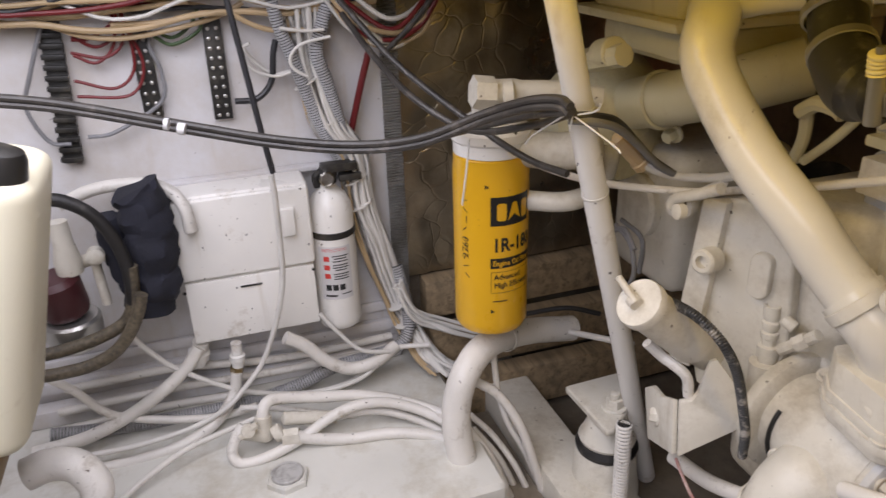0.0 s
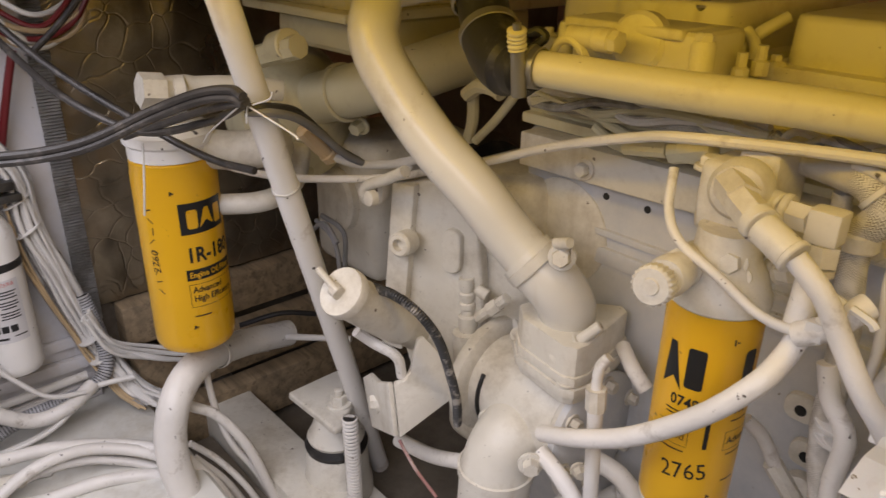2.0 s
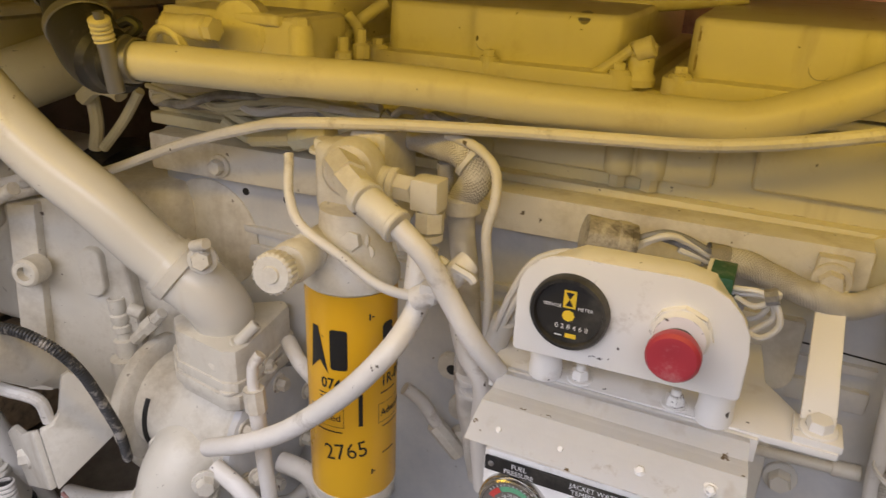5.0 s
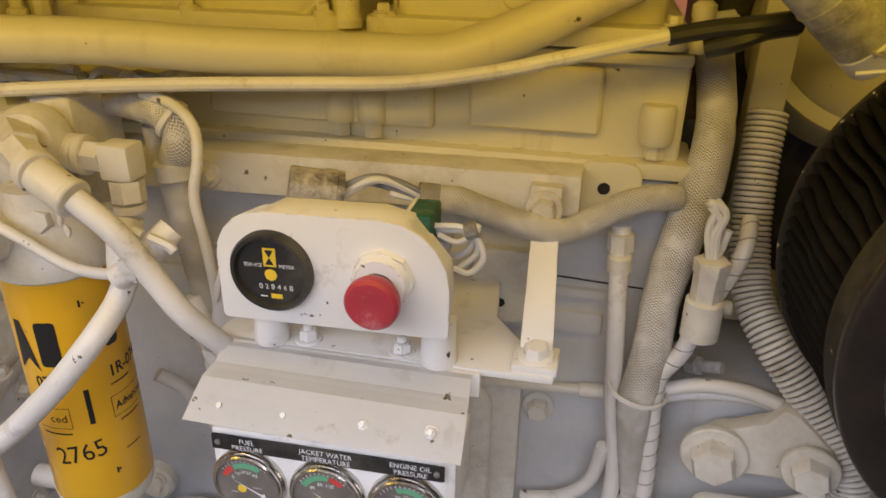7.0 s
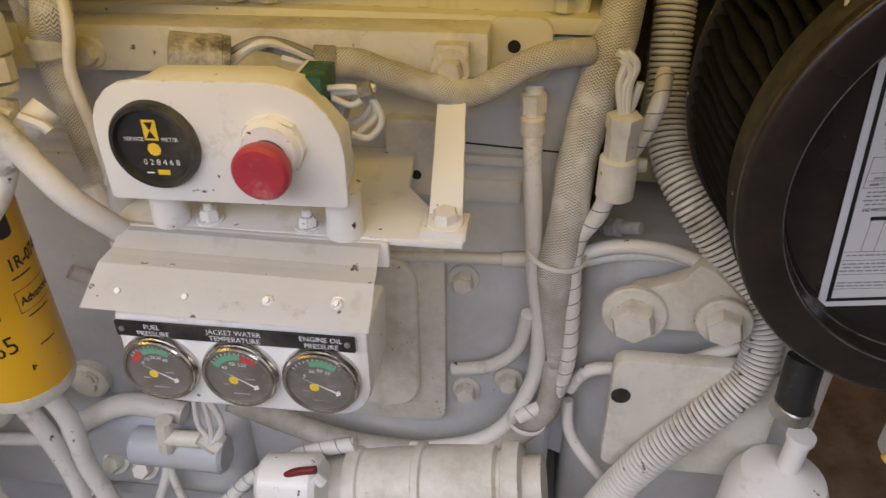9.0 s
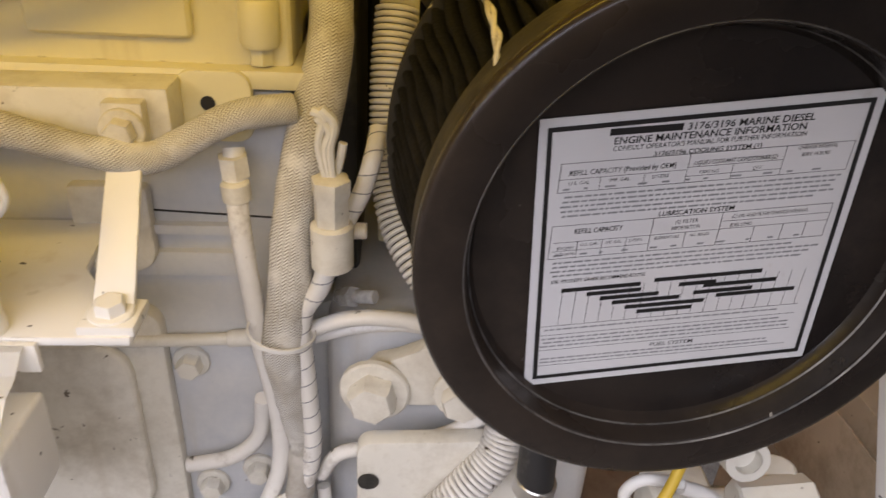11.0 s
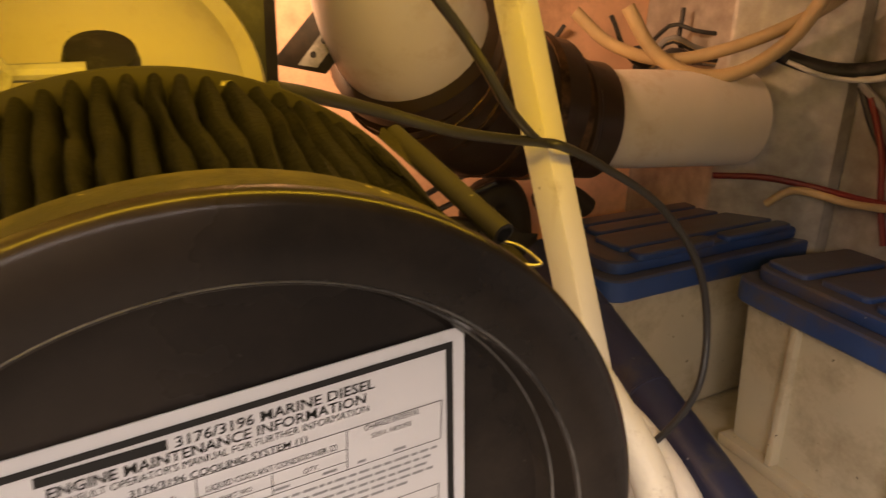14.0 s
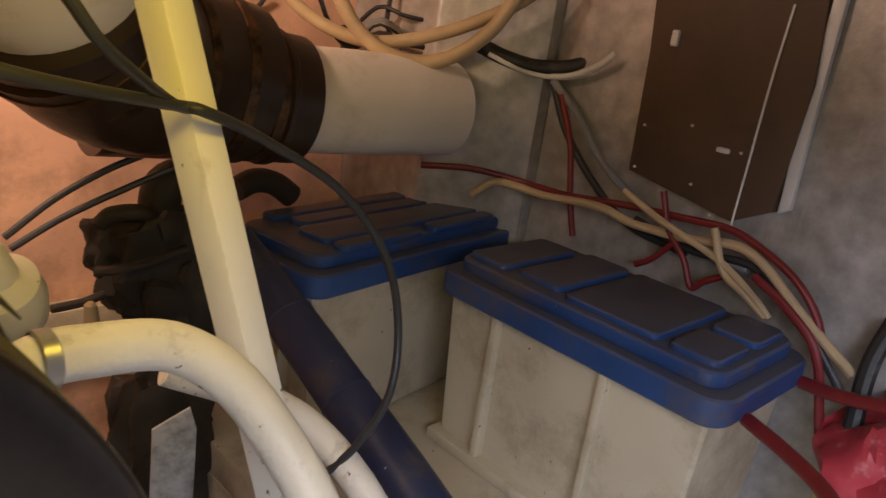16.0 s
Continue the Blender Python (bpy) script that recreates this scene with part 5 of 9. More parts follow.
HOODPAINT = material("hood_white_paint", (0.85, 0.85, 0.85), 0.35, vary=0.08, drip=(0.42, 0.33, 0.22), chips=(0.2, 0.14, 0.08), chip_at=0.69, bump=0.3, bump_scale=50, dirt=(0.4, 0.32, 0.22), dirt_scale=14, dirt_at=0.68, dirt_soft=0.08)
hood_plate = part("gauge_hood", hood, HOODPAINT, shelf)
for f in hood_plate.data.polygons:
    f.use_smooth = False
for p in [(-0.001, 0.538, 0.640), (0.046, 0.538, 0.640), (0.102, 0.538, 0.643), (0.148, 0.538, 0.645)]:
    part("screw", merge(lathe(p, (0, -0.7, 0.7), [(0.0058, -0.003), (0.0058, 0.0005), (0.0054, 0.001)], 18), lathe(p, (0, -0.7, 0.7), [(0.0042, 0), (0.0042, 0.0038), (0.003, 0.005)], 6), lathe(p, (0, -0.7, 0.7), [(0.002, 0), (0.002, 0.008)], 10)), CLEAN, shelf)
# gauge panel: leans back below
PO, PU, PV = Vector((-0.012, 0.534, 0.545)), Vector((1, 0.0, 0.022)).normalized(), Vector((0, 0.02, 1)).normalized()
part("gauge_panel", slab(rounded(0.178, 0.078, (0.028, 0.028, 0.003, 0.003)), PO, PU, PV, -0.055, 0.003), CLEAN, shelf)
part("caption_strip", slab(rounded(0.168, 0.0125, 0.001, x0=0.003, y0=0.0635), PO + V(0, -0.0035, 0), PU, PV, 0.0016, 0.0003), BLACKPL, shelf, "black engraved caption strip")


def on_panel(bm, lift=0.0):
    return laid(bm, PO + V(0, -0.0006 - lift, 0), PU, PV)


caps = [(0.028, "FUEL", "PRESSURE"), (0.086, "JACKET WATER", "TEMPERATURE"), (0.146, "ENGINE OIL", "PRESSURE")]
for x, a, b in caps:
    part("caption", on_panel(merge(shifted(letters(a, 0.0057, squeeze=0.95), x + 0.002, 0.0708), shifted(letters(b, 0.0057, squeeze=0.95), x + 0.002, 0.0652)), 0.005), WHITEINK, shelf)
for x in (0.008, 0.166):
    part("rivet", lathe(PO + PU * x + PV * 0.07 + V(0, -0.005, 0), N_, [(0.0022, 0), (0.0022, 0.0012), (0.001, 0.0018)], 10), STEEL, shelf)


def gauge(x, needle, arcs, numbers):
    c = PO + PU * x + PV * 0.035
    n = -PU.cross(PV).normalized() * -1
    n = PU.cross(PV).normalized()
    g = thing("round_gauge", c, "round black engine gauge with chrome bezel on the panel", "gauge", "engine gauges")
    part("bezel", lathe(c, n, [(0.0265, -0.008), (0.0278, 0.0), (0.0278, 0.0035), (0.0268, 0.0050), (0.0262, 0.0051), (0.0262, 0.0075), (0.0252, 0.0088), (0.0235, 0.0088), (0.0228, 0.004)], 52), CHROME, g)
    part("dial", lathe(c, n, [(0.0235, 0.0), (0.0235, 0.0066)], 40), DUSTDIAL, g)

    def on(bm, lift=0.0):
        return laid(bm, c + n * (0.0069 + lift * 0.5), PU, PV)
    for mat, a0, a1 in arcs:
        pts = [(0.0200 * math.cos(radians(a0 + (a1 - a0) * k / 8)), 0.0200 * math.sin(radians(a0 + (a1 - a0) * k / 8))) for k in range(9)]
        pts += [(0.0155 * math.cos(radians(a1 + (a0 - a1) * k / 8)), 0.0155 * math.sin(radians(a1 + (a0 - a1) * k / 8))) for k in range(9)]
        part("arc", on(shape(pts)), mat, g)
    ticks = [shifted(bar(0.0213, 0, 0.0022, 0.0006), 0, 0, 0, a) for a in range(45, 150, 9)]
    part("scale", on(merge(*ticks, *[shifted(letters(s, 0.0042), 0.0118 * math.cos(radians(a)), 0.0118 * math.sin(radians(a)) - 0.001) for s, a in numbers])), WHITEINK, g)
    part("print", on(merge(bar(0.008, -0.001, 0.007, 0.0012), bar(-0.010, -0.007, 0.005, 0.001), shifted(bar(0, -0.015, 0.012, 0.001)))), GREYPL, g)
    part("needle", on(shifted(shape([(-0.013, 0.0), (0.012, -0.0008), (0.0135, -0.003), (0.016, 0.0), (0.0135, 0.003), (0.012, 0.0008)]), 0, -0.001, 0, needle), 0.0012), WHITEINK, g)
    part("emblem", on(merge(shape([(0.0036 * math.cos(k * 0.785) - 0.004, 0.0036 * math.sin(k * 0.785) - 0.003) for k in range(8)])), 0.0005), YELINK if arcs[0][0] is not GREENINK or len(arcs) < 2 or needle > -40 else WHITEINK, g)
    gl = part("glass", lathe(c, n, [(0.0236, 0.0080), (0.0236, 0.0085)], 40), GLASS, g)
    gl.visible_shadow = False
    return g


DUSTDIAL = material("dusty_gauge_dial", (0.15, 0.135, 0.118), 0.5, vary=0.2, scale=40, dirt=(0.22, 0.20, 0.17), dirt_scale=60, dirt_at=0.6)
GLASS = bpy.data.materials.new("gauge_glass")
GLASS.use_nodes = True
gn, gl_links = GLASS.node_tree.nodes, GLASS.node_tree.links
clear, gloss, pane = gn.new("ShaderNodeBsdfTransparent"), gn.new("ShaderNodeBsdfGlossy"), gn.new("ShaderNodeMixShader")
gloss.inputs["Roughness"].default_value, pane.inputs["Fac"].default_value = 0.22, 0.045
gl_links.new(clear.outputs[0], pane.inputs[1])
gl_links.new(gloss.outputs[0], pane.inputs[2])
gl_links.new(pane.outputs[0], gn["Material Output"].inputs["Surface"])
gauge(0.0275, -28, ((REDINK, 125, 158), (GREENINK, 55, 122)), (("0", 150), ("10", 125), ("20", 100), ("30", 78), ("40", 55)))
gauge(0.0865, -30, ((GREENINK, 80, 150), (REDINK, 45, 78)), (("40", 140), ("80", 105), ("120", 70)))
gauge(0.1445, -25, ((GREENINK, 50, 110),), (("0", 150), ("30", 115), ("50", 85), ("70", 58)))

# ---- hour meter box with stop button ----
box = thing("hour_meter_box", (0.075, 0.6, 0.698), "white painted steel box holding hour meter and stop button", "control box")
HO = Vector((-0.0055, 0.565, 0.6985))
part("front_plate", slab(rounded(0.159, 0.081, (0.004, 0.004, 0.045, 0.034)), HO, (1, 0.0, 0.026), (0, 0.0, 1), 0.003, 0.0012), CLEAN, box)
part("hood", slab([(0.002, 0.02), (0.157, 0.01), (0.155, 0.045), (0.13, 0.076), (0.11, 0.081), (0.04, 0.0805), (0.012, 0.066), (0.001, 0.048)], HO + V(0, 0.0, 0), (1, 0.0, 0.026), (0, 0, 1), -0.028, 0.003), CLEAN, box)
for p in ((0.013, 0.594, 0.664), (0.140, 0.594, 0.664)):
    part("rubber_foot", lathe(p, (0, 0, 1), [(0.013, 0), (0.0135, 0.006), (0.0125, 0.012), (0.0125, 0.036)], 24), CLEAN, box)
for p in ((0.040, 0.598, 0.664), (0.112, 0.598, 0.664)):
    part("bolt", merge(hexbolt(p, (0, 0, 1), 0.014, 0.008, shank=0.004)), CLEAN, box)
MC = HO + V(0.0403, -0.003, 0.0415)
meter = part("hour_meter", lathe(MC, N_, [(0.0285, -0.004), (0.0285, 0.005), (0.027, 0.0075), (0.0245, 0.0075), (0.0235, 0.004), (0.0, 0.004)], 44), BLACKPL, box)


def on_meter(bm, lift=0.0):
    return laid(bm, MC + V(0, -0.0045 - lift, 0), (1, 0, 0.03), (0, 0, 1))


subpart("emblem", on_meter(merge(shape([(-0.0045, 0.004), (0.0045, 0.004), (0.0045, 0.0175), (-0.0045, 0.0175)]))), YELINK, meter)
subpart("emblem", on_meter(merge(shape([(-0.003, 0.0055), (0.003, 0.0055), (0.0, 0.0107)]), shape([(0.003, 0.016), (-0.003, 0.016), (0.0, 0.0107)])), 0.0004), DIAL, meter)
subpart("emblem", on_meter(merge(shape([(0.0045 * math.cos(k * 0.785), 0.0045 * math.sin(k * 0.785) - 0.002) for k in range(8)]), bar(0.003, -0.0175, 0.008, 0.0035))), YELINK, meter)
subpart("print", on_meter(merge(shifted(letters("SERVICE", 0.0036), -0.012, 0.0035), shifted(letters("METER", 0.0036), 0.0115, 0.0035), shifted(letters("0 2 8 4 6 8", 0.0055), 0.003, -0.0125), bar(-0.006, -0.018, 0.005, 0.001))), WHITEINK, meter)
BC = HO + V(0.1160, -0.003, 0.0449)
part("button_nut", merge(lathe(BC, N_, [(0.0195, 0), (0.0195, 0.005), (0.018, 0.007), (0.0165, 0.011)], 36), lathe(BC, N_, [(0.0205, 0), (0.0205, 0.006)], 8)), CLEAN, box)
part("button_stem", lathe(BC + V(-0.0006, -0.004, -0.0036), N_, [(0.0145, 0), (0.0145, 0.006), (0.012, 0.007), (0.012, 0.02)], 28), BLACKPL, box)
part("stop_button", lathe(BC + V(-0.0012, -0.0130, -0.0072), N_, [(0.0135, 0), (0.0165, 0.002), (0.0178, 0.006), (0.0175, 0.011), (0.0155, 0.0135), (0.012, 0.0140), (0.006, 0.0128), (0.0, 0.0124)], 44), RED, box, "worn red mushroom stop button")
part("terminal_block", merge(block(Vector((0.124, 0.600, 0.761)) - V(0.007, 0.012, 0.008), Vector((0.128, 0.600, 0.769)) + V(0.007, 0.02, 0.008), 0.002)), GREENPL, box)
part("terminal_block", block(Vector((0.120, 0.600, 0.765)) - V(0.004, 0.011, 0.008), Vector((0.121, 0.600, 0.769)) + V(0.003, 0.02, 0.008), 0.001), CLEAN, box)
for pts in ([(0.134, 0.600, 0.766), (0.153, 0.600, 0.767), (0.164, 0.600, 0.759), (0.168, 0.600, 0.745), (0.159, 0.600, 0.734), (0.148, 0.600, 0.736)], [(0.134, 0.605, 0.760), (0.156, 0.605, 0.762), (0.164, 0.605, 0.749), (0.152, 0.605, 0.735)], [(0.137, 0.600, 0.760), (0.151, 0.600, 0.756), (0.164, 0.600, 0.767), (0.158, 0.600, 0.769)], [(0.133, 0.610, 0.747), (0.143, 0.610, 0.740), (0.155, 0.610, 0.745), (0.161, 0.610, 0.759)]):
    part("wire", tube(pts, 0.0022, 8), WHITEWIRE, box)
part("switch_body", merge(rod((0.129, 0.610, 0.749), (0.143, 0.610, 0.746), 0.010, 14), rod((0.156, 0.600, 0.764), (0.164, 0.600, 0.767), 0.006, 10)), GREYPL, box)

# ---- air cleaner ----
BEAD = material("worn_enamel_edge", (0.20, 0.19, 0.18), 0.45, metal=0.3, vary=0.4, scale=25, dirt=(0.01, 0.01, 0.01), dirt_scale=18, dirt_at=0.52)
AC = Vector((0.5195, 0.5475, 0.7440))
AX = Vector((-0.035, 1, 0.0)).normalized()
RC, RX = Vector((0.508, 0.6745, 0.759)), Vector((-0.035, 1, -0.07)).normalized()
A0 = (0.52, 0.62, 0.60)
air = thing("air_filter", A0, "round black pleated engine air filter with steel end cap", "air filter")
part("end_cap", lathe(AC, AX, [(0.0, 0.0205), (0.1115, 0.0203), (0.1140, 0.0165), (0.116, 0.008), (0.1172, 0.0015), (0.1195, 0.0), (0.1385, 0.0006), (0.1410, 0.0014), (0.1424, 0.0030), (0.1428, 0.0050), (0.1426, 0.0085), (0.1405, 0.0105), (0.132, 0.012)], 128, cap=False), GLOSSBLACK, air)
part("rubber_rim", lathe(AC, AX, [(0.138, 0.0095), (0.1412, 0.0100), (0.1418, 0.0120), (0.1420, 0.030), (0.1405, 0.036), (0.134, 0.039)], 128, cap=False), DUSTRUB, air, "dusty moulded rubber rim")
pleats = bmesh.new()
PUa, PVa, _ = basis(AX)
nP = 92
rows = []
fold = (0.0, 0.0004, 0.0018, 0.0070, 0.0150, 0.0070, 0.0018, 0.0004)
for j in range(13):
    s = (0.0, 0.07, 0.16, 0.26, 0.36, 0.46, 0.56, 0.66, 0.75, 0.84, 0.91, 0.96, 1.0)[j]
    c, r = (AC + AX * 0.034).lerp(RC, s), 0.1385 + 0.0050 * s
    ring = []
    for k in range(nP * 8):
        p = k // 8
        sway = 1.7 * noise.noise(Vector((p * 0.33, s * 1.6, 3.0))) + 0.5 * noise.noise(Vector((p * 2.3, s * 4.0, 9.0)))
        a = 6.28319 * (k + sway * 4.0 * math.sin(s * 3.14)) / (nP * 8) + s * 0.05
        rr = r - fold[k % 8] + 0.0012 * noise.noise(Vector((p * 1.9, s * 6.0, 1.0)))
        ring.append(pleats.verts.new(c + PUa * rr * math.cos(a) + PVa * rr * math.sin(a)))
    rows.append(ring)
for ra, rb in zip(rows, rows[1:]):
    for k in range(nP * 8):
        pleats.faces.new((ra[k], ra[(k + 1) % (nP * 8)], rb[(k + 1) % (nP * 8)], rb[k]))
part("pleated_element", pleats, PLEAT, air, "dusty black pleated filter element")
part("rear_band", lathe(RC - RX * 0.006, RX, [(0.1415, 0.0), (0.1448, 0.0), (0.1455, 0.0006), (0.1455, 0.0032), (0.1448, 0.0038), (0.12, 0.0040)], 112), RINGSTEEL, air)
part("rear_plate", lathe(RC + RX * 0.001, RX, [(0.142, 0.0), (0.12, 0.02), (0.09, 0.03), (0.085, 0.08)], 64), BLACKPL, air)
for r, h in ((0.1148, 0.0130), (0.1186, 0.0006)):
    part("recess_bead", lathe(AC + AX * h, AX, [(r - 0.0006, 0.0003), (r, -0.0006), (r + 0.0006, 0.0003)], 128, cap=False), BEAD, air, "worn bright edge of the cap recess")
# maintenance label
LU, LV = Vector((0.1645, 0.0058, 0.0172)).normalized(), Vector((0.0, 0.0, 1.0))
LO = Vector((0.4380, 0.5635, 0.6565))
W, H = 0.1665, 0.155
corners = [(0.0045, -0.0015), (W - 0.002, 0.0005), (W - 0.009, H + 0.0028), (-0.0055, H + 0.0003)]
label = part("maintenance_label", slab(corners, LO, LU, LV, 0.0006, 0.0), PAPER, air, "silver maintenance information label with black print")


def on_label(bm, lift=0.0):
    return laid(bm, LO + LU.cross(LV) * (0.0010 + lift), LU, LV)


inset = [[(x + sx * d, y + sy * d) for (x, y), (sx, sy) in zip(corners, ((1, 1), (-1, 1), (-1, -1), (1, -1)))] for d in (0.0042, 0.0066)]
frame_bits = [shape([inset[0][k], inset[0][(k + 1) % 4], inset[1][(k + 1) % 4], inset[1][k]]) for k in range(4)]
subpart("border", on_label(merge(*frame_bits)), INK, label)
def fitted(text, x0, x1, y, size, bold=0.0):
    """A line of print between two margins, its foot at y."""
    bm = letters(text, size, "LEFT", bold=bold)
    lo, hi = min(v.co.x for v in bm.verts), max(v.co.x for v in bm.verts)
    for v in bm.verts:
        v.co.x = x0 + (v.co.x - lo) * (x1 - x0) / (hi - lo)
        v.co.y += y
    return bm


heads = [fitted("3176/3196 MARINE DIESEL", 0.065, 0.126, 0.1452, 0.0050, 0.014), bar(0.0455, 0.1470, 0.0345, 0.0034),
         fitted("ENGINE MAINTENANCE INFORMATION", 0.031, 0.123, 0.1408, 0.0050, 0.014), fitted("3176/3196 COOLING SYSTEM (1)", 0.0513, 0.1036, 0.1332, 0.0034, 0.012),
         fitted("REFILL CAPACITY (Provided by OEM)", 0.012, 0.0635, 0.1265, 0.0038, 0.008), fitted("LIQUID COOLANT CONDITIONER (2)", 0.0724, 0.1130, 0.1268, 0.0032, 0.005),
         fitted("LUBRICATION SYSTEM", 0.0604, 0.0986, 0.1005, 0.0038, 0.012), fitted("REFILL CAPACITY", 0.0191, 0.0433, 0.0945, 0.0040, 0.01), fitted("FUEL SYSTEM", 0.0720, 0.0960, 0.0190, 0.0034, 0.01)]
for text in heads:
    subpart("heading", on_label(shifted(text, 0, -0.0004)), INK, label)
lines_of_print = [fitted("CONSULT OPERATOR'S MANUAL FOR FURTHER INFORMATION", 0.031, 0.124, 0.1370, 0.0036), fitted("CHANGE INTERVAL", 0.1225, 0.142, 0.1300, 0.0030), fitted("SERV. HOURS", 0.125, 0.139, 0.1265, 0.0026),
                  fitted("U.S. GAL", 0.0125, 0.0225, 0.1212, 0.0026), fitted("IMP. GAL", 0.032, 0.042, 0.1212, 0.0026), fitted("LITERS", 0.053, 0.061, 0.1212, 0.0026), fitted("PART NO.", 0.076, 0.086, 0.1215, 0.0026), fitted("QTY.", 0.102, 0.107, 0.1215, 0.0026),
                  fitted("(1) FILTER", 0.0700, 0.0815, 0.0950, 0.0030), fitted("INFORMATION", 0.0685, 0.0830, 0.0915, 0.0030), fitted("(2) OIL AND FILTER CHANGE INTERVAL", 0.0990, 0.1380, 0.0955, 0.0029), fitted("FUEL USED", 0.0990, 0.1100, 0.0905, 0.0028),
                  fitted("ENGINE", 0.0115, 0.0195, 0.0855, 0.0024), fitted("U.S. GAL", 0.0235, 0.0320, 0.0868, 0.0024), fitted("IMP. GAL", 0.0360, 0.0440, 0.0868, 0.0024), fitted("LITERS", 0.0480, 0.0545, 0.0868, 0.0024), fitted("ELEMENT NO.", 0.0610, 0.0740, 0.0868, 0.0024), fitted("NO. REQ'D", 0.0790, 0.0890, 0.0868, 0.0024),
                  fitted("3176/3196", 0.0108, 0.0205, 0.0820, 0.0024), fitted("SAE VISCOSITY GRADE RECOMMENDATIONS", 0.0111, 0.0604, 0.0655, 0.0030, 0.008)]
for text in lines_of_print:
    subpart("line_of_print", on_label(text), INK, label)
X0, X1 = 0.0075, 0.1500
lines = [bar((X0 + X1) / 2, y, X1 - X0, 0.0003) for y in (0.1325, 0.1175, 0.0992, 0.0805, 0.0385, 0.0325, 0.0225, 0.0120)]
lines += [bar(0.038, 0.1243, 0.062, 0.00025), bar(0.0925, 0.1255, 0.047, 0.00025), bar(0.0925, 0.1208, 0.047, 0.00025), bar(0.034, 0.0897, 0.050, 0.00025), bar(0.104, 0.0897, 0.092, 0.00025), bar(0.122, 0.0940, 0.055, 0.00025), bar(0.034, 0.0848, 0.050, 0.00025)]
for x, y0, y1 in ((X0, 0.1175, 0.1325), (X1, 0.1175, 0.1325), (0.0695, 0.1175, 0.1325), (0.1165, 0.1175, 0.1325), (0.0275, 0.1175, 0.1243), (0.0490, 0.1175, 0.1243), (0.0920, 0.1175, 0.1255),
                  (X0, 0.0805, 0.0992), (X1, 0.0805, 0.0992), (0.0584, 0.0805, 0.0992), (0.0936, 0.0805, 0.0992), (0.0215, 0.0805, 0.0897), (0.0340, 0.0805, 0.0897), (0.0463, 0.0805, 0.0897), (0.0765, 0.0805, 0.0897), (0.1120, 0.0805, 0.0897), (0.1270, 0.0805, 0.0897), (0.1390, 0.0805, 0.0897)):
    lines.append(bar(x, (y0 + y1) / 2, 0.0003, y1 - y0))
for k in range(19):
    lines.append(bar(0.018 + k * 0.0072, 0.0500, 0.00025, 0.0225))
subpart("ruling", on_label(merge(*lines)), INK, label)
random.seed(4)
FAINT = material("faint_grey_ink", (0.26, 0.26, 0.265), 0.6, vary=0.1)
for y in (0.1190, 0.1148, 0.1122, 0.1096, 0.1070, 0.1044, 0.0823, 0.0778, 0.0752, 0.0726, 0.0700, 0.0360, 0.0300, 0.0275, 0.0250, 0.0165, 0.0142):
    row, x = [], X0 + 0.002 + random.uniform(0, 0.002)
    cells = y in (0.1190, 0.0823)
    end = X1 - random.uniform(0.002, 0.016)
    while x < end:
        w = random.uniform(0.0016, 0.0055)
        row.append(bar(x + w / 2, y, w, 0.0010))
        x += w + (0.0008 if not cells else random.uniform(0.006, 0.012))
    subpart("small_print", on_label(merge(*row)), FAINT, label)
for k, (a, b, y) in enumerate(((0.0171, 0.0590, 0.0607), (0.0660, 0.1237, 0.0622), (0.0310, 0.0600, 0.0572), (0.0800, 0.1000, 0.0580), (0.0385, 0.0700, 0.0537), (0.0935, 0.1330, 0.0560), (0.0455, 0.0820, 0.0503), (0.0890, 0.1210, 0.0520), (0.0530, 0.0960, 0.0466), (0.1020, 0.1450, 0.0490), (0.0600, 0.0900, 0.0430))):
    subpart("grade_bar", on_label(bar((a + b) / 2, y, b - a, 0.0025)), INK, label)
# twisted wire and lip of the element
wpath = resample(smooth_path([(0.399, 0.70, 0.874), (0.403, 0.67, 0.880), (0.402, 0.64, 0.876), (0.407, 0.61, 0.862), (0.409, 0.585, 0.852), (0.412, 0.562, 0.832)], 8), 0.002)
for k in range(2):
    strand = bmesh.new()
    sweep(strand, [p + V(math.cos(i * 0.42 + 3.14 * k), 0.4 * math.sin(i * 0.2), math.sin(i * 0.42 + 3.14 * k)) * 0.0013 + Vector(noise.noise_vector(p * 60)) * 0.0025 for i, p in enumerate(wpath)], 0.0012, 8)
    part("twisted_wire", strand, WORNGREY, air, "twisted paint-covered wire tie")
part("wire_end", rod((0.385, 0.665, 0.868), (0.412, 0.655, 0.874), 0.0014, 8), WHITEWIRE, air)
lip = bmesh.new()
for k in range(9):
    f = k / 8
    a = Vector((0.585, 0.63, 0.8825)).lerp(Vector((0.634, 0.578, 0.834)), f)
    w = 0.011 * math.sin(3.14 * min(1, 0.25 + 0.75 * f)) + 0.001
    lip.verts.new(a)
    lip.verts.new(a + Vector((0.35, 0.55, 0.35)) * w)
lip.verts.ensure_lookup_table()
for k in range(8):
    lip.faces.new([lip.verts[i] for i in (2 * k, 2 * k + 2, 2 * k + 3, 2 * k + 1)])
bmesh.ops.solidify(lip, geom=lip.faces[:], thickness=0.0012)
part("bent_rim_lip", lip, DUSTRUB, air, "bent up lip of the rubber rim")
ta, tb = Vector((0.594, 0.640, 0.882)), Vector((0.612, 0.577, 0.858))
part("band_tube", lathe(ta, tb - ta, [(0.003, 0), (0.0042, 0.001), (0.0042, (tb - ta).length), (0.0032, (tb - ta).length + 0.0004), (0.003, 0.03)], 18), RINGSTEEL, air, "open ended steel tube of the clamp band")
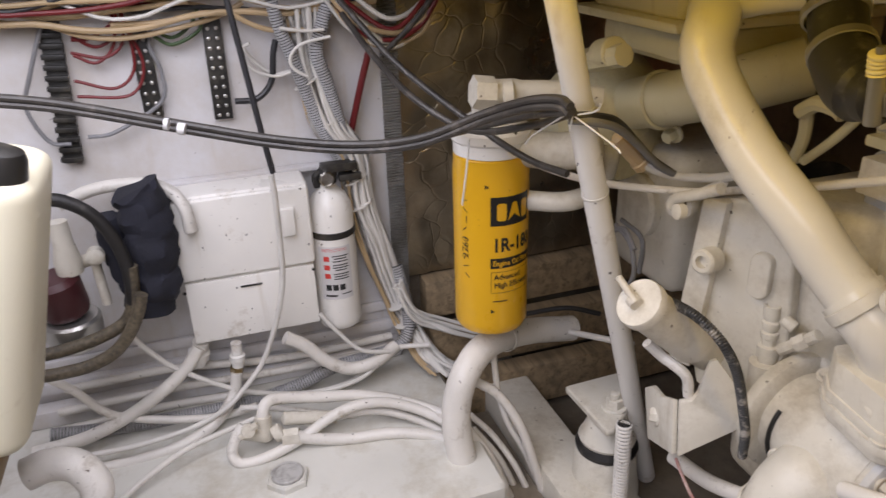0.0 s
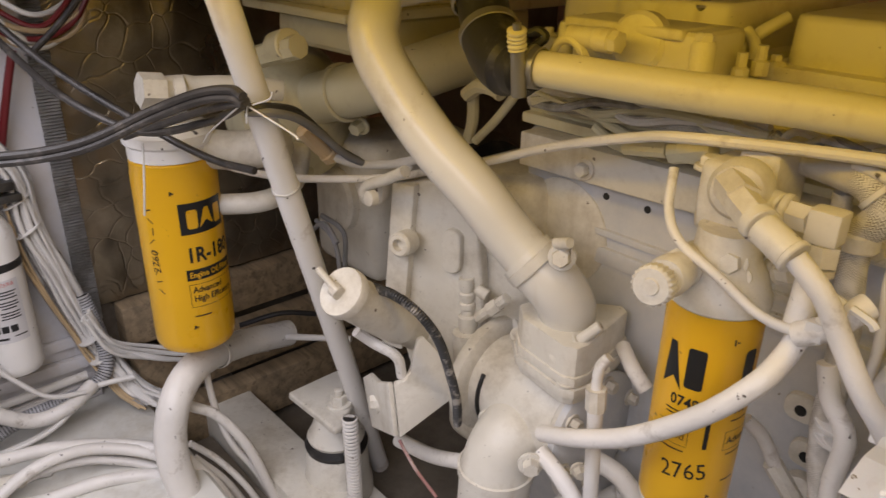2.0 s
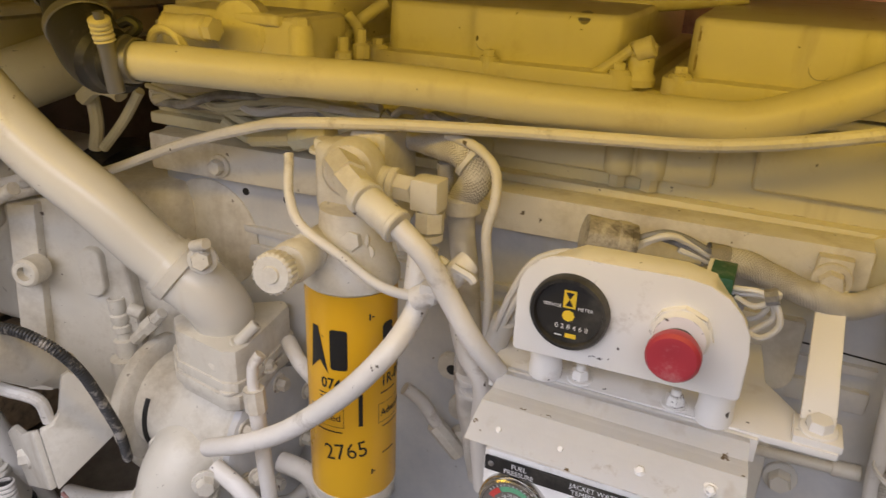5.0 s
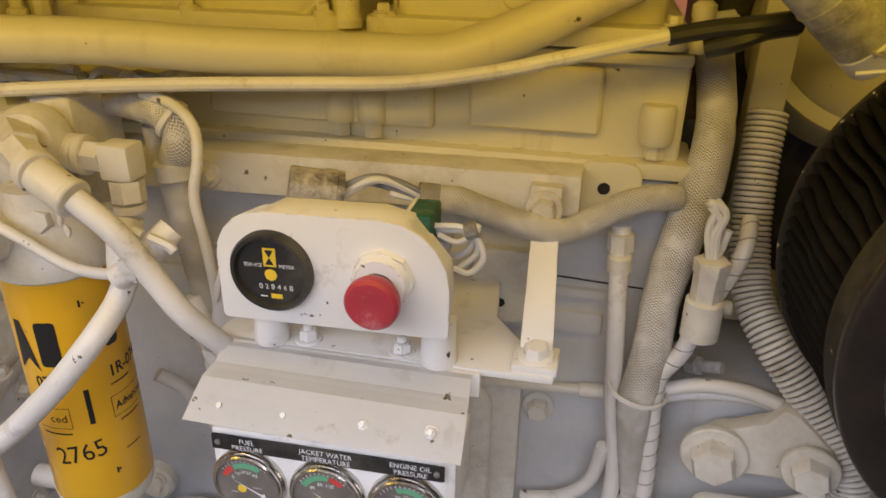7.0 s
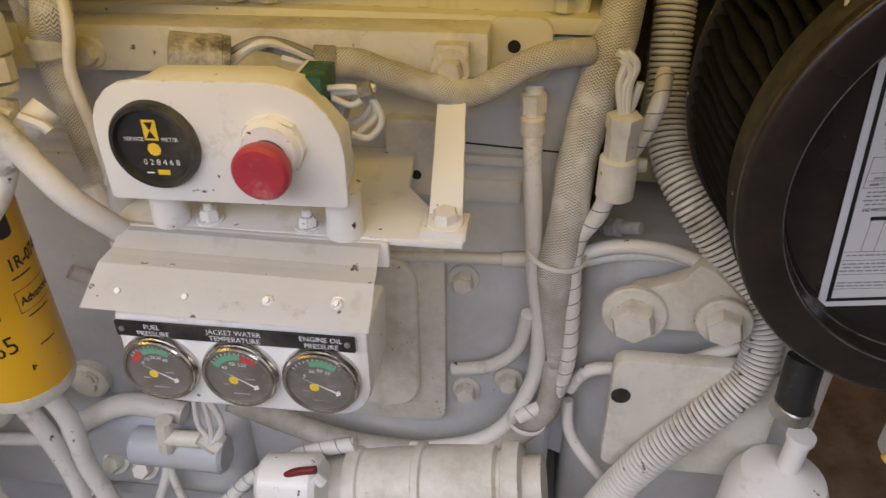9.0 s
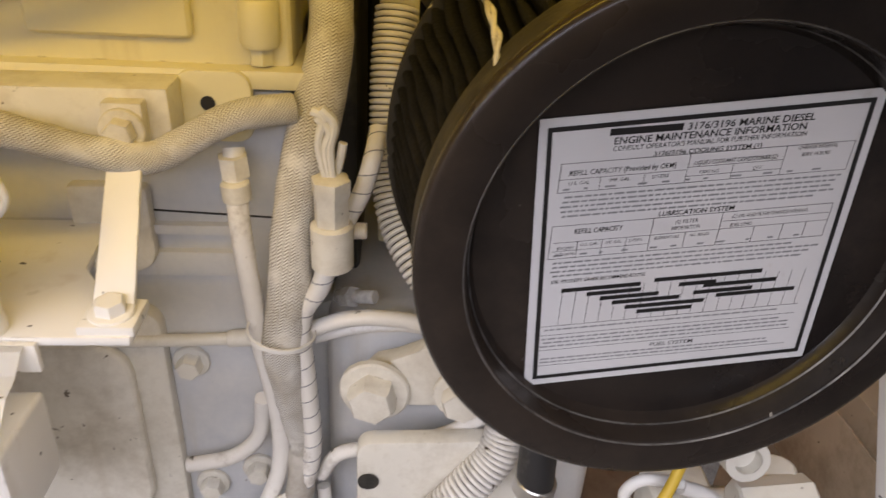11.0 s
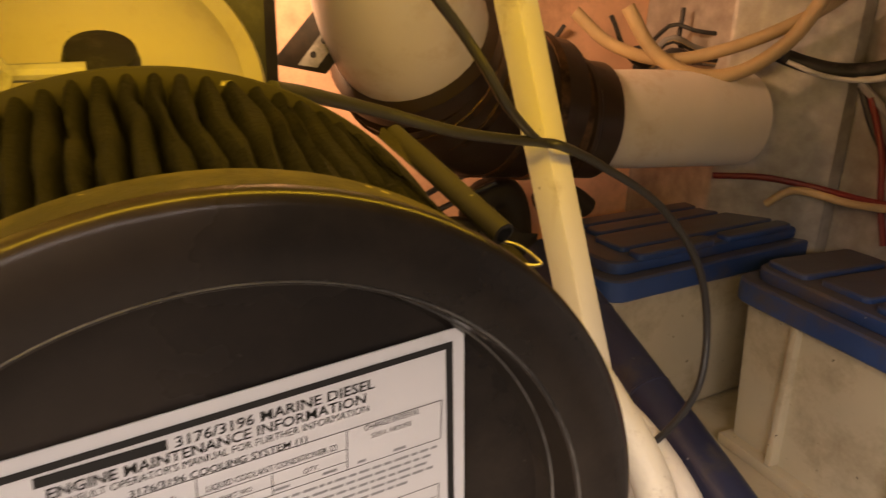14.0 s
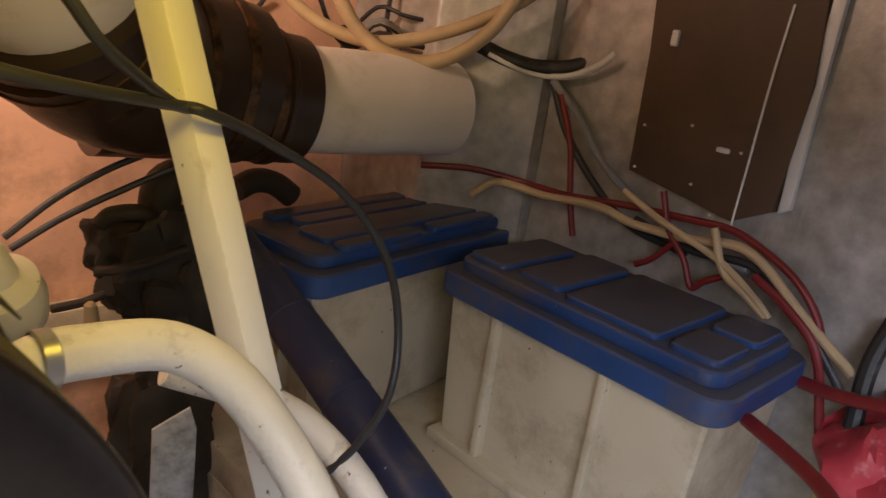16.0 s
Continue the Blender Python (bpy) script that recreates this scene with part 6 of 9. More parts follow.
part("wire_loop", tube([(0.618, 0.589, 0.851), (0.623, 0.584, 0.850), (0.626, 0.575, 0.847), (0.624, 0.575, 0.846), (0.620, 0.578, 0.846)], 0.0007, 6), GREYSTEEL, air)

# ---- batteries ----
def battery(x0, x1, y0, y1, z0, z1, turn, label):
    c = Vector(((x0 + x1) / 2, (y0 + y1) / 2, z0))
    m = pose(c.x, c.y, 0, 0, 0, turn)
    dx, dy = (x1 - x0) / 2, (y1 - y0) / 2
    b = thing("battery_box", c, label, "battery", "batteries")

    def put(bm):
        bm.transform(m)
        return bm
    case = slab([(-dx + 0.02, -dy + 0.02), (dx - 0.02, -dy + 0.02), (dx - 0.02, dy - 0.02), (-dx + 0.02, dy - 0.02)], (0, 0, z0), (1, 0, 0), (0, 1, 0), z1 - z0, 0.012, 3)
    for v in case.verts:
        f = 0.94 + 0.06 * (v.co.z - z0) / (z1 - z0)
        v.co.x *= f
        v.co.y *= f
    ribs = [block((-dx + 0.008, -dy * 0.35, z0 + 0.02), (-dx + 0.03, -dy * 0.30, z1 - 0.004), 0.003), block((-dx + 0.008, dy * 0.45, z0 + 0.02), (-dx + 0.03, dy * 0.50, z1 - 0.004), 0.003), block((-dx + 0.006, -dy * 0.9, z0), (-dx + 0.04, dy * 0.9, z0 + 0.02), 0.004)]
    part("case", put(case), CREAMPL, b, "cream battery case")
    for rb in ribs:
        part("case_rib", put(rb), CREAMPL, b)
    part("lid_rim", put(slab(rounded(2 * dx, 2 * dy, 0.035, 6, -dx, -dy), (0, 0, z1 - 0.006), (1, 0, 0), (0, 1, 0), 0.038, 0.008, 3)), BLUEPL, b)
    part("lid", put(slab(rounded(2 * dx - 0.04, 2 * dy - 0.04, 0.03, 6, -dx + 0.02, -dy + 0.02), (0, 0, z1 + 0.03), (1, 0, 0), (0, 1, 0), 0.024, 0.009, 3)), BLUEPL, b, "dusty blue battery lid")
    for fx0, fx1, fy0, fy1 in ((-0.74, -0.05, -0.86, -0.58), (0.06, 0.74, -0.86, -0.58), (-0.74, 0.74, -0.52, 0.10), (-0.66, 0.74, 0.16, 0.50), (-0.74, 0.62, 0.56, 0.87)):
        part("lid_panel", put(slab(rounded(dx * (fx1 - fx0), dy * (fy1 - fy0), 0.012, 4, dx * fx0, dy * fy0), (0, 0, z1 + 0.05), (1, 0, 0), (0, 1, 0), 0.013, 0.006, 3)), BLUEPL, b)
    return b


battery(1.352, 1.615, 0.70, 1.18, 0.236, 0.50, 0, "large cream battery with a dusty blue lid on the shelf")
battery(1.125, 1.645, 1.237, 1.465, 0.236, 0.50, 8, "cream battery with a blue lid below the exhaust pipe")

# ---- exhaust ----
exh = thing("exhaust_pipe", (1.3, 1.38, 0.76), "white fibreglass exhaust pipe with rubber hose sections", "exhaust")
part("wrapped_pipe", lathe((1.15, 1.375, 0.758), (1, -0.06, -0.02), [(0.06, -0.02), (0.083, 0.0), (0.080, 0.06), (0.0815, 0.12), (0.0815, 0.335)], 40), WRAP, exh)
part("rubber_hose", lathe((1.16, 1.375, 0.758), (-1, 0.05, 0.10), [(0.083, -0.03), (0.094, -0.028), (0.094, 0.01), (0.099, 0.014), (0.099, 0.022), (0.094, 0.026), (0.094, 0.06), (0.10, 0.064), (0.10, 0.075), (0.095, 0.08), (0.10, 0.13), (0.105, 0.25)], 40), RUSTHOSE, exh, "brown rubber exhaust hose with clamps")
part("rubber_elbow", tube([(1.10, 1.38, 0.775), (1.02, 1.37, 0.79), (0.92, 1.33, 0.81), (0.84, 1.27, 0.87)], 0.112, 32), RUSTHOSE, exh)
part("mixing_elbow", tube([(0.90, 1.32, 0.86), (0.82, 1.25, 0.90), (0.78, 1.20, 0.98), (0.75, 1.17, 1.08)], 0.098, 32), WRAP, exh)
RUSTBAND = material("rusty_steel_band", (0.16, 0.09, 0.045), 0.35, metal=0.7, vary=0.3, scale=20, dirt=(0.03, 0.02, 0.012), dirt_scale=30, dirt_at=0.5)
for o, d, r in (((0.85, 1.28, 0.862), (-0.75, -0.65, 0.55), 0.113), ((0.885, 1.305, 0.84), (-0.8, -0.5, 0.45), 0.1145), ((0.98, 1.358, 0.797), (-0.97, -0.2, 0.15), 0.1145), ((1.065, 1.378, 0.782), (-1, 0.0, 0.12), 0.114), ((1.125, 1.377, 0.764), (-1, 0.05, 0.1), 0.0965)):
    part("clamp_band", lathe(o, d, [(r, -0.008), (r + 0.002, -0.007), (r + 0.002, 0.007), (r, 0.008)], 40), RUSTBAND, exh)
part("collar", lathe((0.83, 1.258, 0.888), (-0.6, -0.6, 0.75), [(0.10, -0.03), (0.112, -0.028), (0.112, 0.0), (0.10, 0.004)], 40), RUSTHOSE, exh)

exh.location += Vector((0.006, 0.0, -0.007))

# ---- post, hoses and cables by the batteries ----
pw = Vector((-0.15, 0.31, 1.0)).normalized()
pu = Vector((0.935, 0.353, 0.0))
pu = (pu - pw * pu.dot(pw)).normalized()
solid("timber_post", slab(rounded(0.0246, 0.0246, 0.0015, 2, -0.0123, -0.0123), (0.926, 0.612, 0.0), pu, pw.cross(pu), 1.26, 0.0), CLEAN, "white painted square timber post", "post", kind="structure")
whose = thing("white_hose", (0.7, 0.7, 0.5), "thick white reinforced hose bent over beside the air filter", "hose")
part("hose", tube([(0.660, 0.780, 0.688), (0.676, 0.790, 0.700), (0.693, 0.797, 0.707), (0.719, 0.800, 0.706), (0.763, 0.799, 0.699), (0.795, 0.782, 0.676), (0.817, 0.755, 0.637), (0.826, 0.726, 0.605), (0.822, 0.690, 0.569)], 0.0150, 20, 8), HOSE, whose)
part("hose_clamp", lathe((0.695, 0.796, 0.708), Vector((0.719, 0.800, 0.706)) - Vector((0.690, 0.797, 0.707)), [(0.0152, -0.005), (0.0165, -0.004), (0.0165, 0.004), (0.0152, 0.005)], 24, cap=False), STEEL, whose)
whose2 = thing("white_hose", (0.85, 0.75, 0.5), "thinner white hose running down behind the first", "hose")
part("hose", tube([(0.827, 0.951, 0.596), (0.885, 0.931, 0.568), (0.937, 0.903, 0.534), (0.962, 0.848, 0.494), (0.970, 0.783, 0.443)], 0.015, 16, 8), HOSE, whose2)
bh = thing("blue_hose", (1.0, 0.95, 0.5), "thick dark blue wire-reinforced hose running down", "hose")
part("hose", tube([(1.053, 1.267, 0.572), (1.069, 1.142, 0.512), (1.070, 1.013, 0.464), (1.065, 0.884, 0.422), (1.053, 0.788, 0.396)], 0.032, 20, 8), BLUEHOSE, bh)
for p in ((1.069, 1.142, 0.512), (1.070, 1.013, 0.464)):
    part("wire_turn", lathe(p, (0.0, -0.93, -0.38), [(0.0318, -0.002), (0.0330, -0.001), (0.0330, 0.001), (0.0318, 0.002)], 24, cap=False), BLUEHOSE, bh, "wire turn showing through the hose wall")
ck = thing("black_cable", (1.0, 1.0, 0.7), "thin black control cable with white print", "cable")
part("cable", tube([(0.557, 0.686, 0.894), (0.580, 0.718, 0.887), (0.627, 0.758, 0.872), (0.690, 0.781, 0.853), (0.777, 0.836, 0.833), (0.798, 0.835, 0.829), (0.854, 0.860, 0.805), (0.929, 0.873, 0.762), (0.976, 0.866, 0.705), (0.994, 0.859, 0.641), (0.982, 0.845, 0.583), (0.960, 0.854, 0.533), (0.930, 0.872, 0.492)], 0.0037, 12, 8), BLACKWIRE, ck)
BL = [(1.059, 0.701), (0.873, 0.669), (0.818, 0.699), (0.811, 0.879), (0.827, 1.027), (0.829, 1.087), (1.088, 1.085), (1.067, 0.889)]
solid("plywood_board", slab(BL, (1.655, 0, 0), (0, 1, 0), (0, 0, 1), -0.016, 0.001), DARKWOOD, "dark stained plywood board fixed to the lining", "board")
solid("hanging_string", tube([(1.636, 0.863, 0.976), (1.636, 0.867, 0.872), (1.636, 0.868, 0.756), (1.636, 0.869, 0.664)], 0.0016, 6), WHITEINK, "thin white string hanging over the plywood board", "string")
for p, s in zip([(1.637, 1.027, 0.913), (1.637, 0.910, 0.767)], ((0.012, 0.024), (0.02, 0.008))):
    solid("cable_clip", block(Vector(p) - V(0.004, s[0] / 2, s[1] / 2), Vector(p) + V(0.006, s[0] / 2, s[1] / 2), 0.0035, segs=3), PAPER, "small white plastic clip on the plywood board", "clip", "board clips")
for p in [(1.638, 1.047, 0.777), (1.638, 0.967, 0.792), (1.638, 1.049, 0.709), (1.638, 0.947, 0.706), (1.638, 0.906, 0.669), (1.638, 0.883, 0.769)]:
    solid("screw_head", lathe(p, (-1, 0, 0), [(0.0024, -0.001), (0.0024, 0.0006), (0.0015, 0.0012)], 8), PAPER, "tiny bright screw head in the plywood board", "screw", "board screws")
solid("edge_batten", slab([(0.813, 0.697), (0.798, 0.707), (0.801, 0.835), (0.803, 1.002), (0.811, 1.088), (0.830, 1.088), (0.820, 1.000), (0.819, 0.832)], (1.658, 0, 0), (0, 1, 0), (0, 0, 1), -0.013, 0.002), PAPER, "painted metal batten beside the plywood board", "batten")

solid("bulkhead_beam", slab([(1.495, 1.405), (1.63, 1.26), (1.659, 1.26), (1.659, 1.648), (1.495, 1.648)], (0, 0, 0.49), (1, 0, 0), (0, 1, 0), 0.70, 0.006), SILVER, "lined structural beam round the exhaust outlet", "beam", kind="structure")

# ---- the bulkhead with its wiring ----
def cable(pts, r, mat, name, label, category, group="", n=10, res=6, wobble=0.0):
    return solid(name, tube(pts, r, n, res, wobble=wobble), mat, label, category, group)


# stanchion
solid("stanchion_pipe", rod((-0.829, 0.715, 0.03), (-0.587, 0.304, 1.189), 0.0168, 24), CLEAN, "cream white painted steel stanchion pipe", "pipe")

# junction box with two lids
jb = thing("junction_box", (-1.170, 0.050, 0.297), "white painted metal junction box on the bulkhead", "electrical box")
jl, jr = -0.058, 0.168
part("body", block((-1.229, jl, 0.327), (-1.128, jr, 0.592), 0.004), CLEAN, jb)
part("upper_cover", merge(block((-1.16, jl - 0.004, 0.452), (-1.118, jr + 0.004, 0.60), 0.008, segs=3), block((-1.2, jl - 0.004, 0.585), (-1.125, jr + 0.004, 0.604), 0.008, segs=3)), CLEAN, jb)
part("lower_cover", block((-1.13, jl + 0.001, 0.33), (-1.119, jr - 0.001, 0.448), 0.002), CLEAN, jb)
part("cover_handle", merge(block((-1.119, 0.118, 0.515), (-1.108, 0.142, 0.565), 0.003, segs=2)), CLEAN, jb)
part("slot", block(Vector((-1.118, 0.035, 0.430)) - V(0.001, 0, 0.002), Vector((-1.118, 0.072, 0.429)) + V(0.0015, 0.0, 0.0015), 0), INK, jb)
for p in [(-1.118, -0.059, 0.434), (-1.118, 0.165, 0.440)]:
    part("screw", lathe(p, (1, 0, 0), [(0.003, 0), (0.003, 0.001)], 10), INK, jb)
part("wing_nut", merge(lathe((-1.200, 0.045, 0.587), (1, 0, 0.3), [(0.012, -0.01), (0.012, 0.004), (0.006, 0.006), (0.006, 0.012)], 16), rod((-1.190, 0.038, 0.589), (-1.190, 0.053, 0.597), 0.004, 8)), CLEAN, jb)
part("gland", merge(lathe((-1.150, -0.063, 0.273), (0.1, 0.25, 0.9), [(0.016, 0), (0.016, 0.012), (0.02, 0.014), (0.02, 0.028), (0.015, 0.03), (0.015, 0.05)], 16)), CLEAN, jb)
part("brass_nut", lathe((-1.120, 0.004, 0.253), (0, 0.06, 1), [(0.009, 0), (0.0125, 0.002), (0.0125, 0.015), (0.009, 0.016)], 6), material("tarnished_brass", (0.30, 0.21, 0.09), 0.4, metal=0.8, vary=0.3, dirt=(0.5, 0.47, 0.4), dirt_scale=60), jb, "tarnished brass nut")
part("hose_fitting", merge(lathe((-1.120, 0.008, 0.268), (0, 0.06, 1), [(0.011, 0), (0.011, 0.012), (0.014, 0.014), (0.014, 0.024), (0.010, 0.026), (0.010, 0.05)], 16)), CLEAN, jb)
solid("conduit_rail", block((-1.229, -0.15, 0.596), (-1.205, 0.235, 0.606), 0.003), PANEL, "white painted conduit rail above the junction box", "rail")

# fire extinguisher
EC = Vector((-1.165, 0.213, 0.0))
ex = thing("fire_extinguisher", (-1.165, 0.213, 0.30), "small white fire extinguisher strapped to the bulkhead", "fire extinguisher")
part("cylinder", lathe((EC.x, EC.y, 0), (0, 0, 1), [(0.03, 0.297), (0.037, 0.299), (0.041, 0.306), (0.0415, 0.315), (0.0415, 0.525), (0.039, 0.545), (0.031, 0.562), (0.02, 0.572), (0.015, 0.578), (0.014, 0.59)], 36), CLEAN, ex)
part("strap", lathe((EC.x, EC.y, 0.487), (0, 0, 1), [(0.0418, 0), (0.0428, 0.001), (0.0428, 0.012), (0.0418, 0.013)], 36), BLACKPL, ex, "black strap")
part("valve_head", merge(lathe((EC.x, EC.y, 0.585), (0, 0, 1), [(0.017, 0), (0.018, 0.004), (0.018, 0.02), (0.012, 0.028)], 20), block((EC.x - 0.014, EC.y - 0.01, 0.605), (EC.x + 0.014, EC.y + 0.055, 0.620), 0.004), block((EC.x - 0.012, EC.y + 0.02, 0.585), (EC.x + 0.012, EC.y + 0.062, 0.598), 0.004), tube([(EC.x, EC.y - 0.005, 0.61), (EC.x + 0.005, EC.y - 0.022, 0.60), (EC.x + 0.005, EC.y - 0.02, 0.58)], 0.006, 8)), BLACKPL, ex)
part("pressure_gauge", lathe((EC.x + 0.022, EC.y - 0.004, 0.598), (1, -0.1, 0.15), [(0.0125, -0.01), (0.0135, 0), (0.0135, 0.005), (0.011, 0.007), (0.011, 0.004)], 24), CHROME, ex)
ang = -9


def on_ext(bm):
    return wrapped(bm, EC, 0.0420, ang)


part("label", on_ext(bar(0.0, 0.42, 0.062, 0.108)), PAPER, ex)
part("label_heading", wrapped(shifted(letters("INSTRUCTIONS", 0.0085, squeeze=0.8), 0, 0.4645), EC, 0.0424, ang), REDINK, ex)
part("label_marks", wrapped(merge(*[bar(-0.016, z, 0.011, 0.010) for z in (0.45, 0.4325, 0.415)]), EC, 0.0424, ang), REDINK, ex)
part("label_text", wrapped(merge(*[bar(0.010, z, w, 0.0022) for z, w in ((0.455, 0.03), (0.450, 0.024), (0.4445, 0.03), (0.437, 0.028), (0.432, 0.03), (0.427, 0.022), (0.419, 0.03), (0.414, 0.026), (0.409, 0.03))], *[bar(-0.016 + 0.013 * k, 0.391, 0.0105, 0.012) for k in range(3)], bar(0.018, 0.377, 0.02, 0.002), bar(-0.012, 0.374, 0.022, 0.004)), EC, 0.0424, ang), INK, ex)


# terminal strips
def strip(a, b, width, label, studs):
    a, b = Vector(a), Vector(b)
    w = (b - a).normalized()
    side = w.cross(V(1, 0, 0)).normalized()
    t = thing("terminal_strip", b, label, "terminal strip", "terminal strips")
    L = (b - a).length
    part("base", slab([(0, -width / 2), (L, -width / 2), (L, width / 2), (0, width / 2)], a, w, side, -0.014 if w.cross(side).x < 0 else 0.014, 0.002), BLACKPL, t)
    n = int(L / 0.0155)
    for k in range(n):
        c = a + w * (k + 0.5) * L / n + V(0.015, 0, 0)
        if studs:
            for sgn in (-1, 1):
                part("terminal_screw", lathe(c + side * sgn * width * 0.22, (1, 0, 0), [(0.0030, -0.002), (0.0030, 0.001), (0.002, 0.0016)], 10), STEEL, t)
        else:
            part("barrier", slab([(-0.004, -width * 0.5 - 0.002), (0.004, -width * 0.5 - 0.002), (0.004, width * 0.5 + 0.002), (-0.004, width * 0.5 + 0.002)], c - V(0.004, 0, 0), w, side, -0.012 if w.cross(side).x < 0 else 0.012, 0.001), BLACKPL, t)
    return t


strip((-1.228, -0.184, 0.890), (-1.228, -0.196, 0.659), 0.030, "black barrier terminal strip with red wires", False)
strip((-1.228, -0.059, 0.873), (-1.228, -0.057, 0.719), 0.030, "black terminal strip with bright screws", True)
strip((-1.228, 0.056, 0.882), (-1.228, 0.054, 0.706), 0.031, "black terminal strip with rows of bright screws", True)
random.seed(11)
for pts in ([(-1.200, -0.086, 0.921), (-1.200, -0.087, 0.867), (-1.200, -0.120, 0.844), (-1.200, -0.154, 0.862)], [(-1.200, -0.078, 0.921), (-1.200, -0.080, 0.853), (-1.200, -0.112, 0.827), (-1.200, -0.160, 0.838)], [(-1.200, -0.089, 0.921), (-1.200, -0.094, 0.850), (-1.200, -0.125, 0.820), (-1.200, -0.157, 0.834)], [(-1.200, -0.076, 0.900), (-1.200, -0.071, 0.813), (-1.200, -0.105, 0.778), (-1.200, -0.164, 0.795)],
            [(-1.200, -0.077, 0.883), (-1.200, -0.058, 0.812), (-1.200, -0.086, 0.765), (-1.200, -0.165, 0.770)], [(-1.200, -0.094, 0.918), (-1.200, -0.092, 0.880), (-1.200, -0.130, 0.857), (-1.200, -0.155, 0.857)]):
    cable(pts, 0.0026, REDWIRE, "red_wire", "thin red wire looping to the terminal strip", "wire", "red wires", 8)
for pts in ([(-1.200, -0.035, 0.854), (-1.200, -0.008, 0.839), (-1.200, 0.035, 0.858), (-1.200, 0.041, 0.883)], [(-1.200, -0.031, 0.861), (-1.200, -0.006, 0.850), (-1.200, 0.023, 0.867), (-1.200, 0.038, 0.892)]):
    cable(pts, 0.003, GREENWIRE, "green_wire", "thin green wire at the terminal strip", "wire", "green wires", 8)
for pts in ([(-1.200, -0.191, 0.883), (-1.200, -0.224, 0.809), (-1.200, -0.241, 0.758), (-1.200, -0.221, 0.703), (-1.200, -0.190, 0.695)], [(-1.205, -0.164, 0.702), (-1.205, -0.120, 0.706), (-1.205, -0.041, 0.749), (-1.205, -0.034, 0.800), (-1.205, -0.044, 0.837), (-1.205, -0.033, 0.879)], [(-1.200, 0.087, 0.854), (-1.200, 0.112, 0.806), (-1.200, 0.146, 0.779), (-1.200, 0.185, 0.782)]):
    cable(pts, 0.0034, GREYWIRE if pts[0][1] < -0.1 else WHITEWIRE, "loose_wire", "loose pale wire looping over the bulkhead", "wire", "loose wires", 8)
cable([(-1.195, 0.075, 0.739), (-1.195, 0.112, 0.740), (-1.195, 0.139, 0.766), (-1.195, 0.148, 0.813), (-1.195, 0.155, 0.835)], 0.0055, BLACKWIRE, "black_lead", "short black lead curving from the terminal strip", "wire")
# overhead bundle
random.seed(5)
mats = [TANWIRE, TANWIRE, TANWIRE, WHITEWIRE, BLACKWIRE, REDWIRE, TANWIRE, TANWIRE, BLACKWIRE, TANWIRE, REDWIRE, TANWIRE, TANWIRE, BLACKWIRE, TANWIRE, TANWIRE, BLACKWIRE, TANWIRE]
for k, m in enumerate(mats):
    dz, dx = random.uniform(-0.035, 0.05), random.uniform(0.0, 0.05)
    z = 0.937 + dz
    pts = [(-1.20 + dx + random.uniform(-0.01, 0.01), y, z + random.uniform(-0.022, 0.022) - random.uniform(0.0, 0.028) * math.sin((y + 0.45) * 3.0 + random.uniform(-0.6, 0.6))) for y in (-0.5, -0.36, -0.22, -0.08, 0.06, 0.2, 0.33)]
    cable(pts, random.choice((0.003, 0.004, 0.005)), m, "loom_cable", "cable in the overhead wiring bundle", "cable", "overhead cables", 8, wobble=0.006)
for pts in ([(-1.190, -0.258, 0.892), (-1.190, -0.184, 0.882), (-1.180, -0.132, 0.865), (-1.180, -0.077, 0.857), (-1.180, -0.009, 0.865), (-1.190, 0.062, 0.878), (-1.190, 0.109, 0.897)],
            [(-1.180, -0.250, 0.915), (-1.180, -0.195, 0.896), (-1.180, -0.126, 0.894), (-1.180, -0.044, 0.901), (-1.180, 0.023, 0.903)],
            [(-1.170, -0.089, 0.878), (-1.170, -0.006, 0.880), (-1.170, 0.045, 0.886), (-1.170, 0.080, 0.888), (-1.170, 0.113, 0.868), (-1.170, 0.147, 0.855), (-1.170, 0.202, 0.849)]):
    cable(pts, 0.0042, TANWIRE, "loom_cable", "pale tan cable sagging out of the overhead bundle", "cable", "overhead cables", 8, wobble=0.004)
for k in range(9):
    o = random.uniform(-14, 14)
    m = (TANWIRE, WHITEWIRE, TANWIRE, REDWIRE, WHITEWIRE)[k % 5]
    base = [(-1.160, 0.233, 0.935), (-1.160, 0.283, 0.876), (-1.160, 0.339, 0.840), (-1.160, 0.400, 0.872), (-1.160, 0.433, 0.925)]
    cable([(x + random.uniform(-0.01, 0.02), y + random.uniform(-0.01, 0.01), z + o * 0.0016 + random.uniform(-0.01, 0.01)) for x, y, z in base], random.choice((0.003, 0.0042)), m, "slack_cable", "slack pale cable sagging at the deckhead", "cable", "slack cables", 8)
